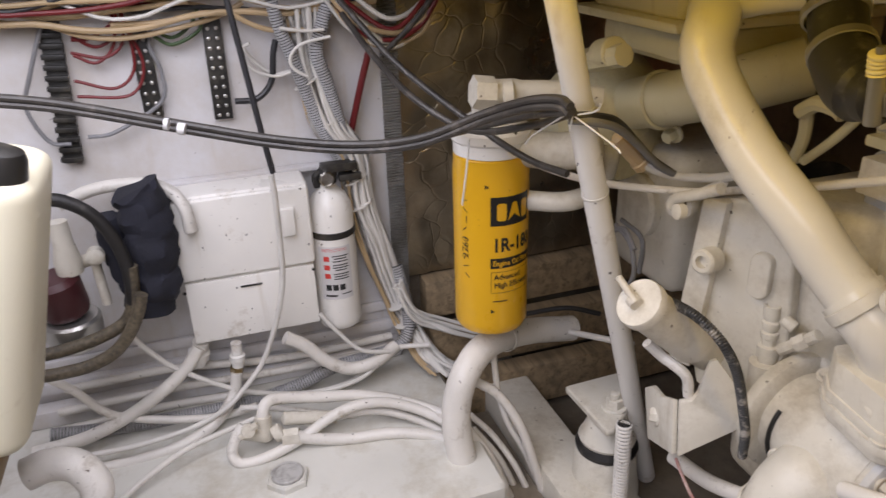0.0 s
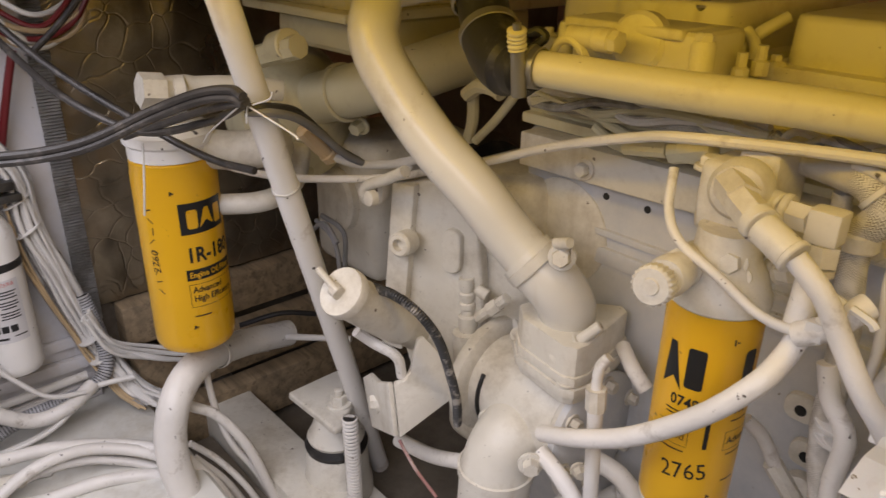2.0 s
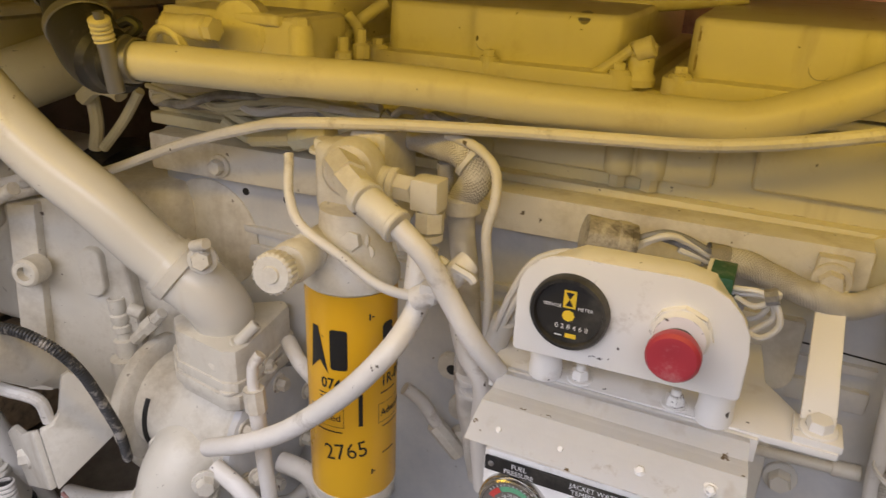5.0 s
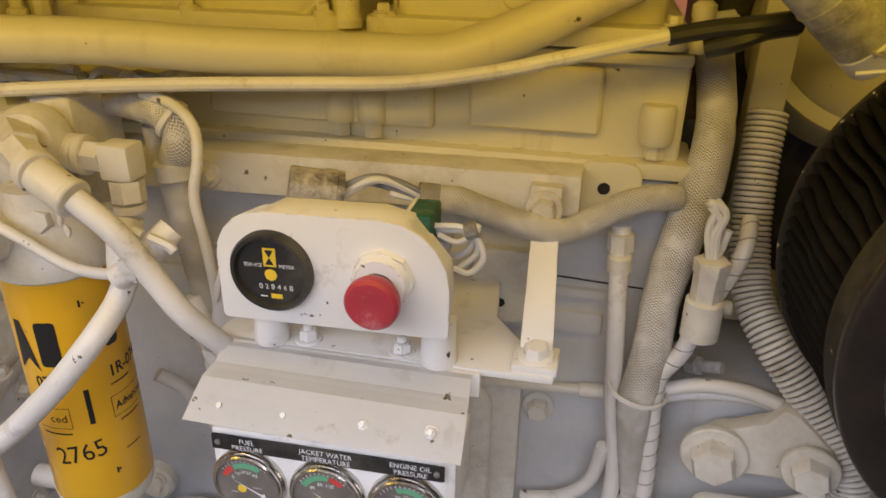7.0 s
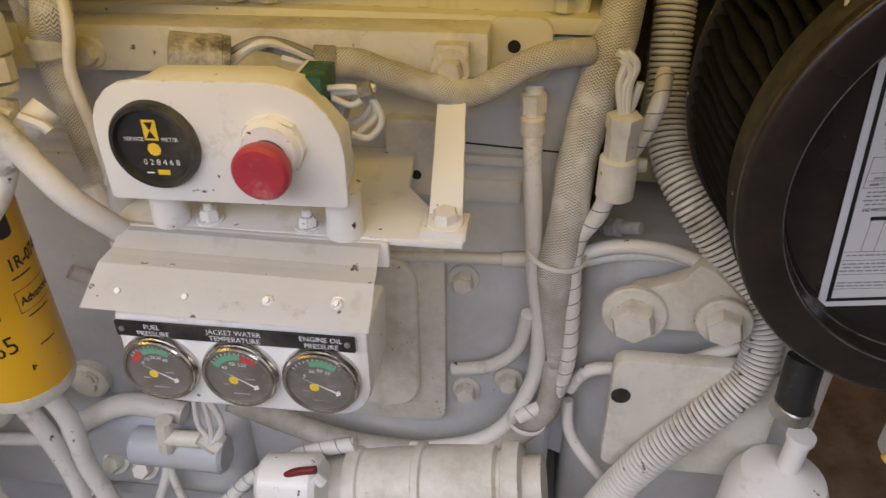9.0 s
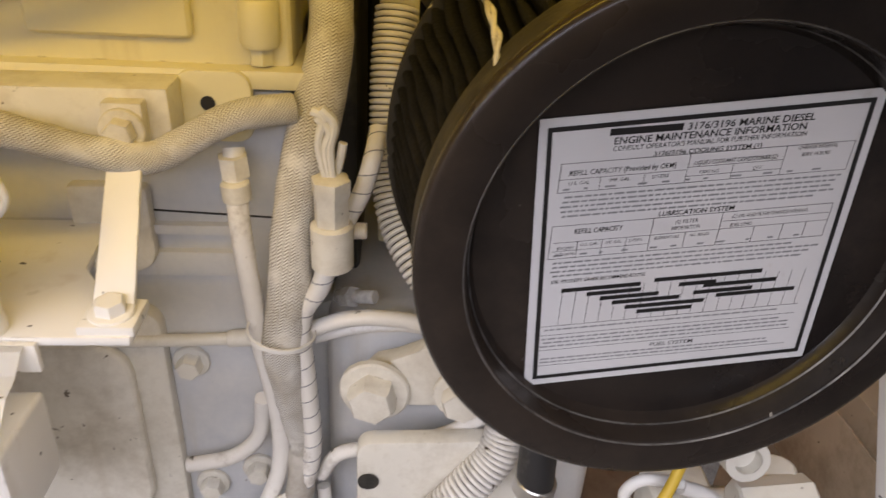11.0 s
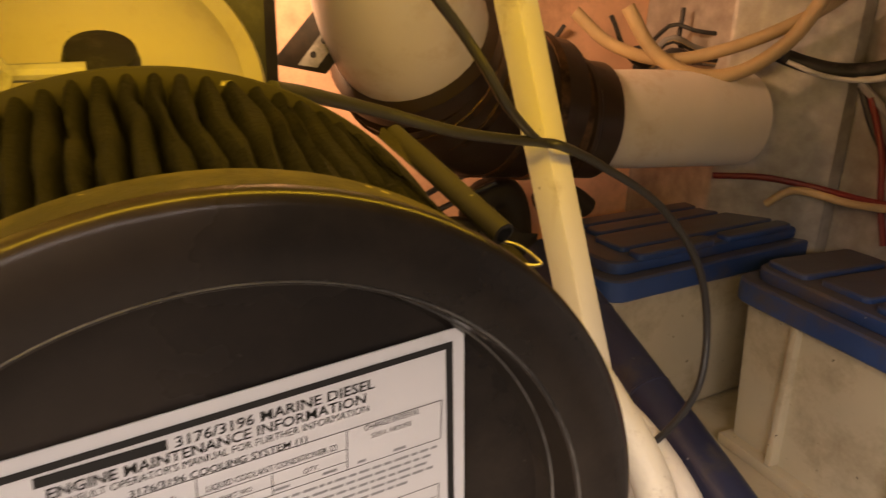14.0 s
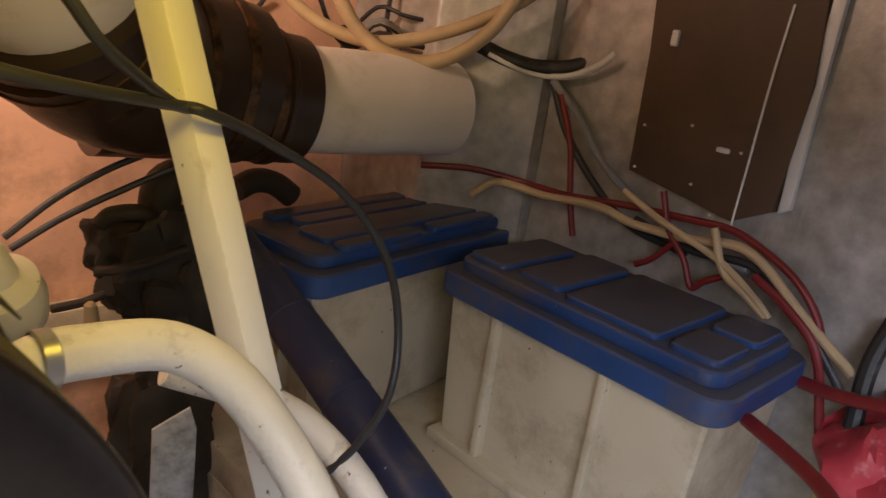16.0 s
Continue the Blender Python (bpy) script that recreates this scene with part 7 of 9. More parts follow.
# trunk running down beside the extinguisher
trunk = [(-1.190, 0.205, 0.889), (-1.190, 0.205, 0.796), (-1.190, 0.228, 0.687), (-1.190, 0.265, 0.623), (-1.190, 0.274, 0.532), (-1.190, 0.298, 0.433), (-1.190, 0.327, 0.323), (-1.170, 0.350, 0.257), (-1.120, 0.369, 0.213), (-1.080, 0.398, 0.191)]
for k in range(34):
    a, q = k * 2.4, 0.026 * math.sqrt(random.random())
    pts = []
    for i, (x, y, z) in enumerate(trunk):
        a += random.uniform(-0.35, 0.35)
        s = (1.1, 0.75, 1.15, 0.95, 0.9, 1.0, 0.9, 0.8, 0.9, 1.2)[i]
        pts.append((x + q * s * math.cos(a) * 0.7 + 0.006, y + q * s * math.sin(a) * 1.1 + random.uniform(-0.003, 0.003), z))
    m = (WHITEWIRE, HOSE, GREYPL, WHITEWIRE, HOSE, WHITEWIRE, GREYPL, TANWIRE)[k % 8]
    cable(pts, random.choice((0.0024, 0.003, 0.0036, 0.0042)), m, "trunk_cable", "white painted cable in the bundle beside the extinguisher", "cable", "trunk cables", 8, wobble=0.002)
GREYRIB = material("grey_conduit_plastic", (0.42, 0.42, 0.43), 0.5, vary=0.15, dirt=(0.2, 0.18, 0.15), dirt_scale=12, dirt_at=0.6)
for pts, r in (([(-1.170, 0.152, 0.901), (-1.170, 0.160, 0.857), (-1.170, 0.178, 0.801), (-1.170, 0.203, 0.714), (-1.180, 0.229, 0.648), (-1.190, 0.251, 0.610)], 0.0115), ([(-1.170, 0.244, 0.897), (-1.170, 0.230, 0.857), (-1.170, 0.216, 0.815), (-1.170, 0.230, 0.761), (-1.180, 0.247, 0.687), (-1.190, 0.264, 0.633)], 0.0125)):
    conduit = thing("split_conduit", pts[0], "grey split corrugated conduit full of wires", "conduit", "corrugated conduits")
    part("ribbed_skin", ribbed(pts, r, 0.0046, 0.0022), GREYRIB, conduit)
    # black core inside the ribs colours the grooves with dirt and shading
    part("groove_core", tube(pts, r - 0.0012, 12, 8), BLACKRUB, conduit, "black core giving the grooves their dirt and shade")
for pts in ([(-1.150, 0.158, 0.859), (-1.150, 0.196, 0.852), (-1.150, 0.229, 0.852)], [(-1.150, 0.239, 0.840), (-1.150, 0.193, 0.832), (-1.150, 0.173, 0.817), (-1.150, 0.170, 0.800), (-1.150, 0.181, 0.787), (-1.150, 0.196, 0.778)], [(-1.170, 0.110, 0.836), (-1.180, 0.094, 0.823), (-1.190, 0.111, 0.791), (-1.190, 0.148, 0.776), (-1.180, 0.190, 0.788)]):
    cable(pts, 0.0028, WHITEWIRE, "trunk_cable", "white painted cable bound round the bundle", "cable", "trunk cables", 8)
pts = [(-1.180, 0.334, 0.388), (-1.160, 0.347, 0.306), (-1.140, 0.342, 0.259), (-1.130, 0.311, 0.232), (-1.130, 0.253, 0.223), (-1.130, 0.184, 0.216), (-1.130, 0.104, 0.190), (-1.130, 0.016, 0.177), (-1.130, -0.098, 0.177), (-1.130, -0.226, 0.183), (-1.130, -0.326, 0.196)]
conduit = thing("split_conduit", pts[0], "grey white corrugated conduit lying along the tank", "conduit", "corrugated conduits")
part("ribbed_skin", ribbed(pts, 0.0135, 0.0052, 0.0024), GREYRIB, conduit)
# dark inner tube puts groove shade and dirt into the colour
part("groove_core", tube(pts, 0.0122, 12, 8), BLACKRUB, conduit, "black core giving the grooves their dirt and shade")
cable([(-1.200, 0.315, 0.807), (-1.200, 0.299, 0.758), (-1.200, 0.282, 0.702), (-1.200, 0.267, 0.650)], 0.0062, REDWIRE, "red_cable", "thick red cable behind the wiring trunk", "cable")
tape = bmesh.new()
strips = [[tape.verts.new((-1.222 + 0.0022 * math.sin(i * 1.57) + 0.0025 * noise.noise(Vector((i * 0.21, j * 0.8, 2.0))), 0.338 + 0.034 * j / 4, 0.31 + 0.87 * i / 640)) for j in range(5)] for i in range(641)]
for ra, rb in zip(strips, strips[1:]):
    for j in range(4):
        tape.faces.new((ra[j], ra[j + 1], rb[j + 1], rb[j]))
bmesh.ops.solidify(tape, geom=tape.faces[:], thickness=0.002)
TAPE = material("ribbed_silver_tape", (0.60, 0.59, 0.57), 0.32, metal=0.45, vary=0.25, scale=20, bump=0.5, bump_scale=60, dirt=(0.25, 0.22, 0.17), dirt_scale=12, dirt_at=0.6)
solid("edge_strip", tape, TAPE, "crinkled silver strip along the edge of the foil", "strip", kind="structure")
for p in [(-1.184, 0.198, 0.762), (-1.184, 0.227, 0.689), (-1.184, 0.269, 0.578), (-1.184, 0.275, 0.526), (-1.170, 0.334, 0.309), (-1.160, 0.343, 0.271)]:
    solid("cable_tie", lathe(p, (0.1, 0.45, -0.9), [(0.024, -0.0016), (0.025, -0.0013), (0.025, 0.0013), (0.024, 0.0016)], 18), WHITEWIRE, "white nylon cable tie round the trunk", "cable tie", "cable ties")
# branch spreading to the right under the oil filter
for k in range(7):
    a = random.uniform(-10, 14)
    cable([Vector(p) + V(random.uniform(-0.01, 0.01), random.uniform(-0.01, 0.01), a * 0.0009) for p in [(-1.120, 0.320, 0.376), (-1.120, 0.356, 0.307), (-1.120, 0.419, 0.260), (-1.120, 0.517, 0.218), (-1.120, 0.635, 0.191)]], 0.0036, WHITEWIRE, "branch_cable", "white cable running behind the oil filter", "cable", "branch cables", 8)

# black cable pair slung across
for dz, r in ((0.001, 0.0054), (-0.0075, 0.0048)):
    cable([Vector(p) + V(0, 0, dz) for p in [(-0.950, -0.247, 0.831), (-0.940, -0.148, 0.813), (-0.920, -0.019, 0.779), (-0.880, 0.104, 0.753), (-0.840, 0.202, 0.744), (-0.780, 0.277, 0.760), (-0.720, 0.339, 0.798), (-0.660, 0.370, 0.824), (-0.620, 0.388, 0.832), (-0.600, 0.391, 0.828)]], r, SCUFFED, "black_cable", "scuffed black cable slung across the bulkhead to the stanchion", "cable", "slung cables", 10)
for p, w in (((-0.885, -0.026, 0.787), 0.005), ((-0.885, -0.009, 0.779), 0.009)):
    solid("paint_scuff", lathe(Vector(p), (0.25, 0.95, -0.2), [(0.0063, -w / 2), (0.0078, -w / 2), (0.0078, w / 2), (0.0063, w / 2)], 14), PAPER, "dab of white paint on the slung cable", "tape", "paint dabs")
for pts in ([(-1.100, 0.252, 0.880), (-1.000, 0.278, 0.824), (-0.900, 0.307, 0.782), (-0.820, 0.361, 0.751), (-0.720, 0.406, 0.778), (-0.620, 0.402, 0.816)], [(-1.100, 0.246, 0.905), (-1.000, 0.304, 0.821), (-0.900, 0.366, 0.760), (-0.800, 0.428, 0.712), (-0.720, 0.456, 0.707)],
            [(-1.120, 0.429, 0.919), (-1.120, 0.378, 0.860), (-1.120, 0.316, 0.806)], [(-0.850, 0.348, 0.741), (-0.750, 0.389, 0.780), (-0.660, 0.391, 0.808), (-0.600, 0.394, 0.824)]):
    cable(pts, 0.0050, SCUFFED, "black_cable", "black cable drooping past the foil to the stanchion", "cable", "slung cables", 10)
rodc = [(-1.020, 0.073, 0.945), (-1.020, 0.085, 0.845), (-1.020, 0.098, 0.736), (-1.020, 0.108, 0.662)]
cable(rodc, 0.0046, BLACKWIRE, "black_cable", "thin black cable hanging down the bulkhead", "cable")
cable([(-1.020, 0.105, 0.660), (-1.030, 0.107, 0.608), (-1.050, 0.107, 0.520), (-1.060, 0.103, 0.452), (-1.070, 0.084, 0.373), (-1.080, 0.052, 0.292), (-1.070, 0.010, 0.247), (-1.060, -0.024, 0.223), (-1.060, -0.077, 0.200), (-1.050, -0.144, 0.195), (-1.050, -0.219, 0.192), (-1.050, -0.297, 0.199)], 0.0048, WHITEWIRE, "white_cable", "white cable hanging past the junction box", "cable", n=12)
# wires leaving the stanchion
cable([(-0.646, 0.415, 0.805), (-0.638, 0.440, 0.804), (-0.660, 0.485, 0.788), (-0.692, 0.535, 0.750), (-0.709, 0.575, 0.715), (-0.708, 0.610, 0.690)], 0.0058, BLACKWIRE, "black_cable", "black cable running from the stanchion to the engine", "cable", "slung cables")
cable([(-0.647, 0.415, 0.801), (-0.633, 0.440, 0.799), (-0.655, 0.485, 0.781), (-0.688, 0.540, 0.743), (-0.702, 0.580, 0.709), (-0.706, 0.612, 0.689)], 0.0052, GREYWIRE, "grey_cable", "scuffed grey cable running from the stanchion to the engine", "cable", "slung cables")
cable([(-0.719, 0.572, 0.704), (-0.712, 0.590, 0.695), (-0.702, 0.615, 0.688), (-0.653, 0.630, 0.699), (-0.600, 0.630, 0.720)], 0.0062, WHITEWIRE, "white_cable", "white taped cable end running to the engine", "cable")
cable([(-0.629, 0.630, 0.701), (-0.667, 0.630, 0.676), (-0.665, 0.600, 0.668)], 0.0058, WHITEWIRE, "white_cable", "white cable bending to the lifting eye", "cable")
ca0, ca1 = Vector((-0.730, 0.530, 0.747)), Vector((-0.727, 0.575, 0.701))
solid("tan_connector", merge(lathe(ca0, ca1 - ca0, [(0.006, 0), (0.011, 0.004), (0.012, 0.03), (0.012, (ca1 - ca0).length - 0.012), (0.014, (ca1 - ca0).length - 0.010), (0.014, (ca1 - ca0).length), (0.008, (ca1 - ca0).length + 0.002)], 8)), TANWIRE, "tan cloth taped cable connector", "connector")
for pts in ([(-0.598, 0.400, 0.820), (-0.562, 0.400, 0.832), (-0.554, 0.400, 0.841)], [(-0.605, 0.400, 0.816), (-0.525, 0.400, 0.806), (-0.511, 0.400, 0.802)], [(-0.612, 0.395, 0.819), (-0.696, 0.395, 0.773), (-0.720, 0.395, 0.755)], [(-0.610, 0.400, 0.818), (-0.616, 0.400, 0.797)]):
    cable(pts, 0.0010, WHITEWIRE, "tie_tail", "loose end of a cable tie", "cable tie", "tie tails", 6)
solid("cable_tie", lathe((-0.667, 0.439, 0.807), (0.192, -0.326, 0.920), [(0.0168, -0.003), (0.0185, -0.002), (0.0185, 0.002), (0.0168, 0.003)], 20, cap=False), WHITEWIRE, "white nylon cable tie round the stanchion", "cable tie", "cable ties")
solid("cable_tie", lathe((-0.692, 0.482, 0.687), (0.192, -0.326, 0.920), [(0.0168, -0.0018), (0.0182, -0.0014), (0.0182, 0.0014), (0.0168, 0.0018)], 20, cap=False), WHITEWIRE, "white nylon cable tie round the stanchion", "cable tie", "cable ties")
# long cream cable to the engine
cable([(-1.052, 0.430, 0.696), (-0.984, 0.450, 0.686), (-0.917, 0.468, 0.674)], 0.0062, BLACKWIRE, "black_cable", "black end of the long cable by the oil filter", "cable", "slung cables")
cable([(-0.923, 0.467, 0.675), (-0.852, 0.486, 0.673), (-0.792, 0.512, 0.671), (-0.739, 0.540, 0.674), (-0.645, 0.600, 0.687), (-0.608, 0.655, 0.695), (-0.515, 0.662, 0.729), (-0.403, 0.650, 0.775), (-0.289, 0.630, 0.813), (-0.234, 0.620, 0.826), (-0.145, 0.640, 0.832), (-0.054, 0.652, 0.837), (0.032, 0.664, 0.840), (0.095, 0.672, 0.843), (0.155, 0.676, 0.853), (0.211, 0.682, 0.866), (0.275, 0.690, 0.882)], 0.0053, HOSE, "cream_cable", "long cream painted cable crossing the engine", "cable")
cable([(0.273, 0.690, 0.881), (0.299, 0.695, 0.886), (0.323, 0.700, 0.889), (0.357, 0.720, 0.892)], 0.0062, BLACKWIRE, "black_cable", "black end of the long cable", "cable")

# ---- hoses over the tank ----
jt, jn = Vector((-0.800, -0.158, 0.738)), Vector((-0.800, -0.255, 0.370))
jw = (jt - jn).normalized()
jh = (jt.z - 0.486) / jw.z + 0.02
jo = jt - jw * (jh - 0.02)
jv = jw.cross(V(1, 0, 0))
jug = thing("plastic_jug", jo, "yellowed white plastic jug with a black screw cap, leaning", "jug")
solid("stowage_shelf", block((-0.86, -0.9, 0.462), (-0.64, jo.y - 0.03, 0.485), 0.003), WOOD, "timber stowage shelf under the jug", "shelf", kind="structure")
part("body", slab(rounded(0.17, 0.20, 0.035, 6, -0.03, -0.20), jo, (1, 0, 0), jv, jh + 0.032, 0.018, 4), JUG, jug)
cap0 = Vector((-0.700, -0.184, 0.792))
part("neck", lathe(cap0 - jw * 0.03, jw, [(0.040, 0), (0.034, 0.018), (0.028, 0.024), (0.028, 0.04)], 28), JUG, jug)
part("screw_cap", lathe(cap0, jw, [(0.027, 0), (0.029, 0.003), (0.028, 0.026), (0.025, 0.033), (0.015, 0.037), (0, 0.038)], 28), BLACKPL, jug)
cl = bmesh.new()
sweep(cl, [p + Vector(noise.noise_vector(p * 30)) * 0.006 for p in resample(smooth_path([(-1.100, -0.107, 0.636), (-1.100, -0.091, 0.590), (-1.100, -0.094, 0.541), (-1.100, -0.100, 0.480), (-1.100, -0.119, 0.425)], 8), 0.008)], 0.04, 20)
for v in cl.verts:
    v.co += Vector(noise.noise_vector(v.co * 45)) * 0.010 + Vector(noise.noise_vector(v.co * 110)) * 0.004
solid("cloth_sleeve", cl, DENIM, "dark blue padded cloth hanging by the junction box", "cloth")
cl = bmesh.new()
sweep(cl, [p for p in resample(smooth_path([(-1.120, -0.150, 0.592), (-1.120, -0.148, 0.542), (-1.120, -0.137, 0.489), (-1.120, -0.128, 0.444)], 8), 0.008)], 0.024, 16)
for v in cl.verts:
    v.co += Vector(noise.noise_vector(v.co * 60)) * 0.006
solid("cloth_sleeve", cl, DENIM, "dark blue cloth fold behind the black hose", "cloth")


def hose(pts, r, mat=HOSE, label="white painted hose lying over the tank top", n=14, name="hose", cat="hose"):
    return cable(pts, r, mat, name, label, cat, "tank hoses" if mat is HOSE and name == "hose" else "", n)


hose([(-1.060, -0.220, 0.653), (-1.060, -0.195, 0.645), (-1.060, -0.165, 0.621), (-1.060, -0.142, 0.578), (-1.060, -0.131, 0.518), (-1.060, -0.136, 0.457)], 0.0105, BLACKRUB, "black rubber hose looped beside the jug")
hose([(-1.060, -0.126, 0.527), (-1.060, -0.134, 0.467), (-1.060, -0.152, 0.431), (-1.060, -0.192, 0.411), (-1.060, -0.246, 0.399), (-1.060, -0.287, 0.396)], 0.0105, BRAIDHOSE, "brown braided hose curving behind the jug")
hose([(-1.040, -0.118, 0.484), (-1.040, -0.134, 0.441), (-1.040, -0.167, 0.396), (-1.040, -0.211, 0.374), (-1.040, -0.258, 0.369), (-1.040, -0.299, 0.370)], 0.0105, BRAIDHOSE, "brown braided hose dipping below the cloth")
hose([(-1.170, -0.225, 0.605), (-1.160, -0.168, 0.627), (-1.140, -0.097, 0.634), (-1.120, -0.051, 0.621), (-1.105, -0.032, 0.590), (-1.105, -0.030, 0.553)], 0.0105)
hose([(-1.130, -0.054, 0.316), (-1.120, -0.080, 0.286), (-1.100, -0.124, 0.261), (-1.100, -0.177, 0.229), (-1.090, -0.256, 0.204), (-1.090, -0.348, 0.194)], 0.0115)
hose([(-1.110, 0.003, 0.260), (-1.100, -0.007, 0.225), (-1.070, -0.039, 0.198), (-1.050, -0.095, 0.176), (-1.040, -0.177, 0.168), (-1.040, -0.258, 0.170), (-1.040, -0.318, 0.179)], 0.0105)
hose([(-1.100, -0.299, 0.332), (-1.100, -0.264, 0.297), (-1.100, -0.226, 0.242), (-1.100, -0.180, 0.215), (-1.090, -0.096, 0.196), (-1.090, -0.028, 0.187), (-1.080, 0.030, 0.200)], 0.0075)
hose([(-1.120, -0.161, 0.373), (-1.120, -0.116, 0.307), (-1.110, -0.064, 0.267), (-1.100, -0.000, 0.230), (-1.100, 0.069, 0.203), (-1.100, 0.143, 0.189), (-1.110, 0.211, 0.189), (-1.120, 0.267, 0.215), (-1.120, 0.309, 0.237), (-1.100, 0.374, 0.242)], 0.0050, WHITEWIRE)
hose([(-1.120, 0.167, 0.346), (-1.110, 0.199, 0.301), (-1.100, 0.237, 0.261), (-1.100, 0.292, 0.245)], 0.0042, WHITEWIRE)
hose([(-1.100, 0.098, 0.321), (-1.100, 0.132, 0.295), (-1.100, 0.170, 0.251), (-1.100, 0.212, 0.225), (-1.100, 0.263, 0.229), (-1.120, 0.309, 0.243)], 0.0125)
hose([(-1.000, 0.033, 0.192), (-1.000, 0.035, 0.234), (-1.010, 0.046, 0.252), (-1.020, 0.074, 0.247), (-1.020, 0.133, 0.233), (-1.010, 0.213, 0.223), (-0.980, 0.290, 0.208), (-0.920, 0.356, 0.195), (-0.880, 0.395, 0.154), (-0.850, 0.426, 0.078), (-0.840, 0.440, -0.013)], 0.0105)
hose([(-0.990, 0.001, 0.230), (-0.980, -0.017, 0.209), (-0.970, -0.024, 0.187), (-0.960, -0.008, 0.173), (-0.960, 0.038, 0.177), (-0.970, 0.095, 0.191), (-0.980, 0.155, 0.216), (-0.980, 0.207, 0.226), (-0.970, 0.266, 0.219), (-0.930, 0.338, 0.193), (-0.880, 0.395, 0.141), (-0.850, 0.438, 0.048), (-0.840, 0.452, -0.031)], 0.0095)
hose([(-0.970, 0.086, 0.197), (-0.965, 0.119, 0.186), (-0.955, 0.177, 0.177), (-0.940, 0.256, 0.178), (-0.910, 0.331, 0.167), (-0.880, 0.384, 0.125), (-0.860, 0.420, 0.045), (-0.850, 0.433, -0.034)], 0.0105)
hose([(-1.000, 0.157, 0.197), (-0.990, 0.218, 0.201), (-0.970, 0.276, 0.191), (-0.930, 0.343, 0.161), (-0.880, 0.395, 0.109), (-0.850, 0.427, 0.024)], 0.0075)
hose([(-1.070, -0.000, 0.210), (-1.050, 0.053, 0.210), (-1.030, 0.131, 0.193), (-1.020, 0.201, 0.173)], 0.0058)
hose([(-1.040, 0.042, 0.207), (-1.020, -0.029, 0.204), (-1.000, -0.097, 0.199), (-0.960, -0.161, 0.191), (-0.930, -0.200, 0.183)], 0.0050)
hose([(-1.080, 0.140, 0.199), (-1.080, 0.195, 0.203), (-1.090, 0.242, 0.211), (-1.110, 0.295, 0.239)], 0.0042, WHITEWIRE)
hose([(-0.800, -0.273, 0.368), (-0.800, -0.242, 0.375), (-0.790, -0.211, 0.371), (-0.780, -0.193, 0.340), (-0.770, -0.195, 0.290), (-0.77, -0.14, 0.165)], 0.022, HOSE, "thick white elbow hose below the jug", 20, "elbow_hose")
for za in (640, 668, 690):
    hose([(-1.190, -0.299, 0.245), (-1.190, -0.112, 0.247), (-1.190, 0.097, 0.222), (-1.190, 0.318, 0.224)] if za == 640 else ([(-1.180, -0.316, 0.206), (-1.180, -0.119, 0.210), (-1.180, 0.071, 0.201), (-1.180, 0.302, 0.199)] if za == 668 else [(-1.170, -0.332, 0.173), (-1.170, -0.125, 0.180), (-1.170, 0.000, 0.172)]), 0.008)
va = thing("valve_manifold", (-0.980, 0.045, 0.188), "white painted pipe valve cluster on the tank", "valve")
part("body", merge(rod((-0.990, 0.032, 0.190), (-1.000, 0.035, 0.234), 0.0145, 16, 0.002), rod((-0.990, 0.035, 0.199), (-0.985, -0.001, 0.219), 0.013, 14, 0.002), rod((-0.980, 0.049, 0.202), (-0.980, 0.064, 0.210), 0.015, 14, 0.002)), WHITE, va)
part("nut", rod((-0.975, 0.062, 0.196), (-0.970, 0.091, 0.198), 0.0155, 6), WHITE, va)
part("union", rod((-0.990, 0.068, 0.226), (-1.000, 0.162, 0.196), 0.0115, 14, 0.002), WHITE, va)
part("lever", merge(rod((-0.970, -0.007, 0.220), (-0.970, 0.024, 0.241), 0.006, 10, 0.001), lathe((-0.970, 0.008, 0.231), (1, 0, 0.4), [(0.011, -0.006), (0.013, 0), (0.011, 0.006)], 16)), WHITE, va)
pl = thing("tank_plug", (-0.907, 0.059, 0.170), "round brass tank deck plug in a white hex ring", "tank plug")
pp = Vector((-0.896, 0.058, 0.170))
part("hex_ring", lathe(pp, (0, 0, 1), [(0.036, 0), (0.036, 0.010), (0.033, 0.013), (0.026, 0.013)], 6), TANK, pl)
part("plug", lathe(pp, (0, 0, 1), [(0.027, 0.010), (0.027, 0.017), (0.025, 0.019), (0.021, 0.019), (0.0205, 0.0172), (0, 0.0172)], 28), GREYPL, pl)
# strainer behind the jug
stn = thing("water_strainer", (-1.120, -0.232, 0.390), "small pump with a steel band and painted fittings", "pump")
part("bowl", lathe((-1.120, -0.241, 0.369), (0.05, 0, 1), [(0.03, 0), (0.042, 0.01), (0.046, 0.03), (0.046, 0.055), (0.042, 0.06)], 28), STEEL, stn)
part("motor", lathe((-1.120, -0.244, 0.436), (0.1, -0.1, 1), [(0.035, 0), (0.038, 0.01), (0.038, 0.06), (0.03, 0.07)], 28), material("dark_red_motor", (0.06, 0.012, 0.015), 0.4), stn)
part("fitting", merge(rod((-1.150, -0.232, 0.503), (-1.120, -0.163, 0.530), 0.011, 14, 0.002), rod((-1.120, -0.185, 0.529), (-1.120, -0.182, 0.439), 0.008, 12), lathe((-1.100, -0.179, 0.536), (1, 0, 0), [(0.014, -0.01), (0.014, 0.006), (0.008, 0.01)], 14), lathe((-1.120, -0.224, 0.505), (0, 0, 1), [(0.02, 0), (0.022, 0.02), (0.016, 0.05), (0.014, 0.09)], 16)), WHITE, stn)
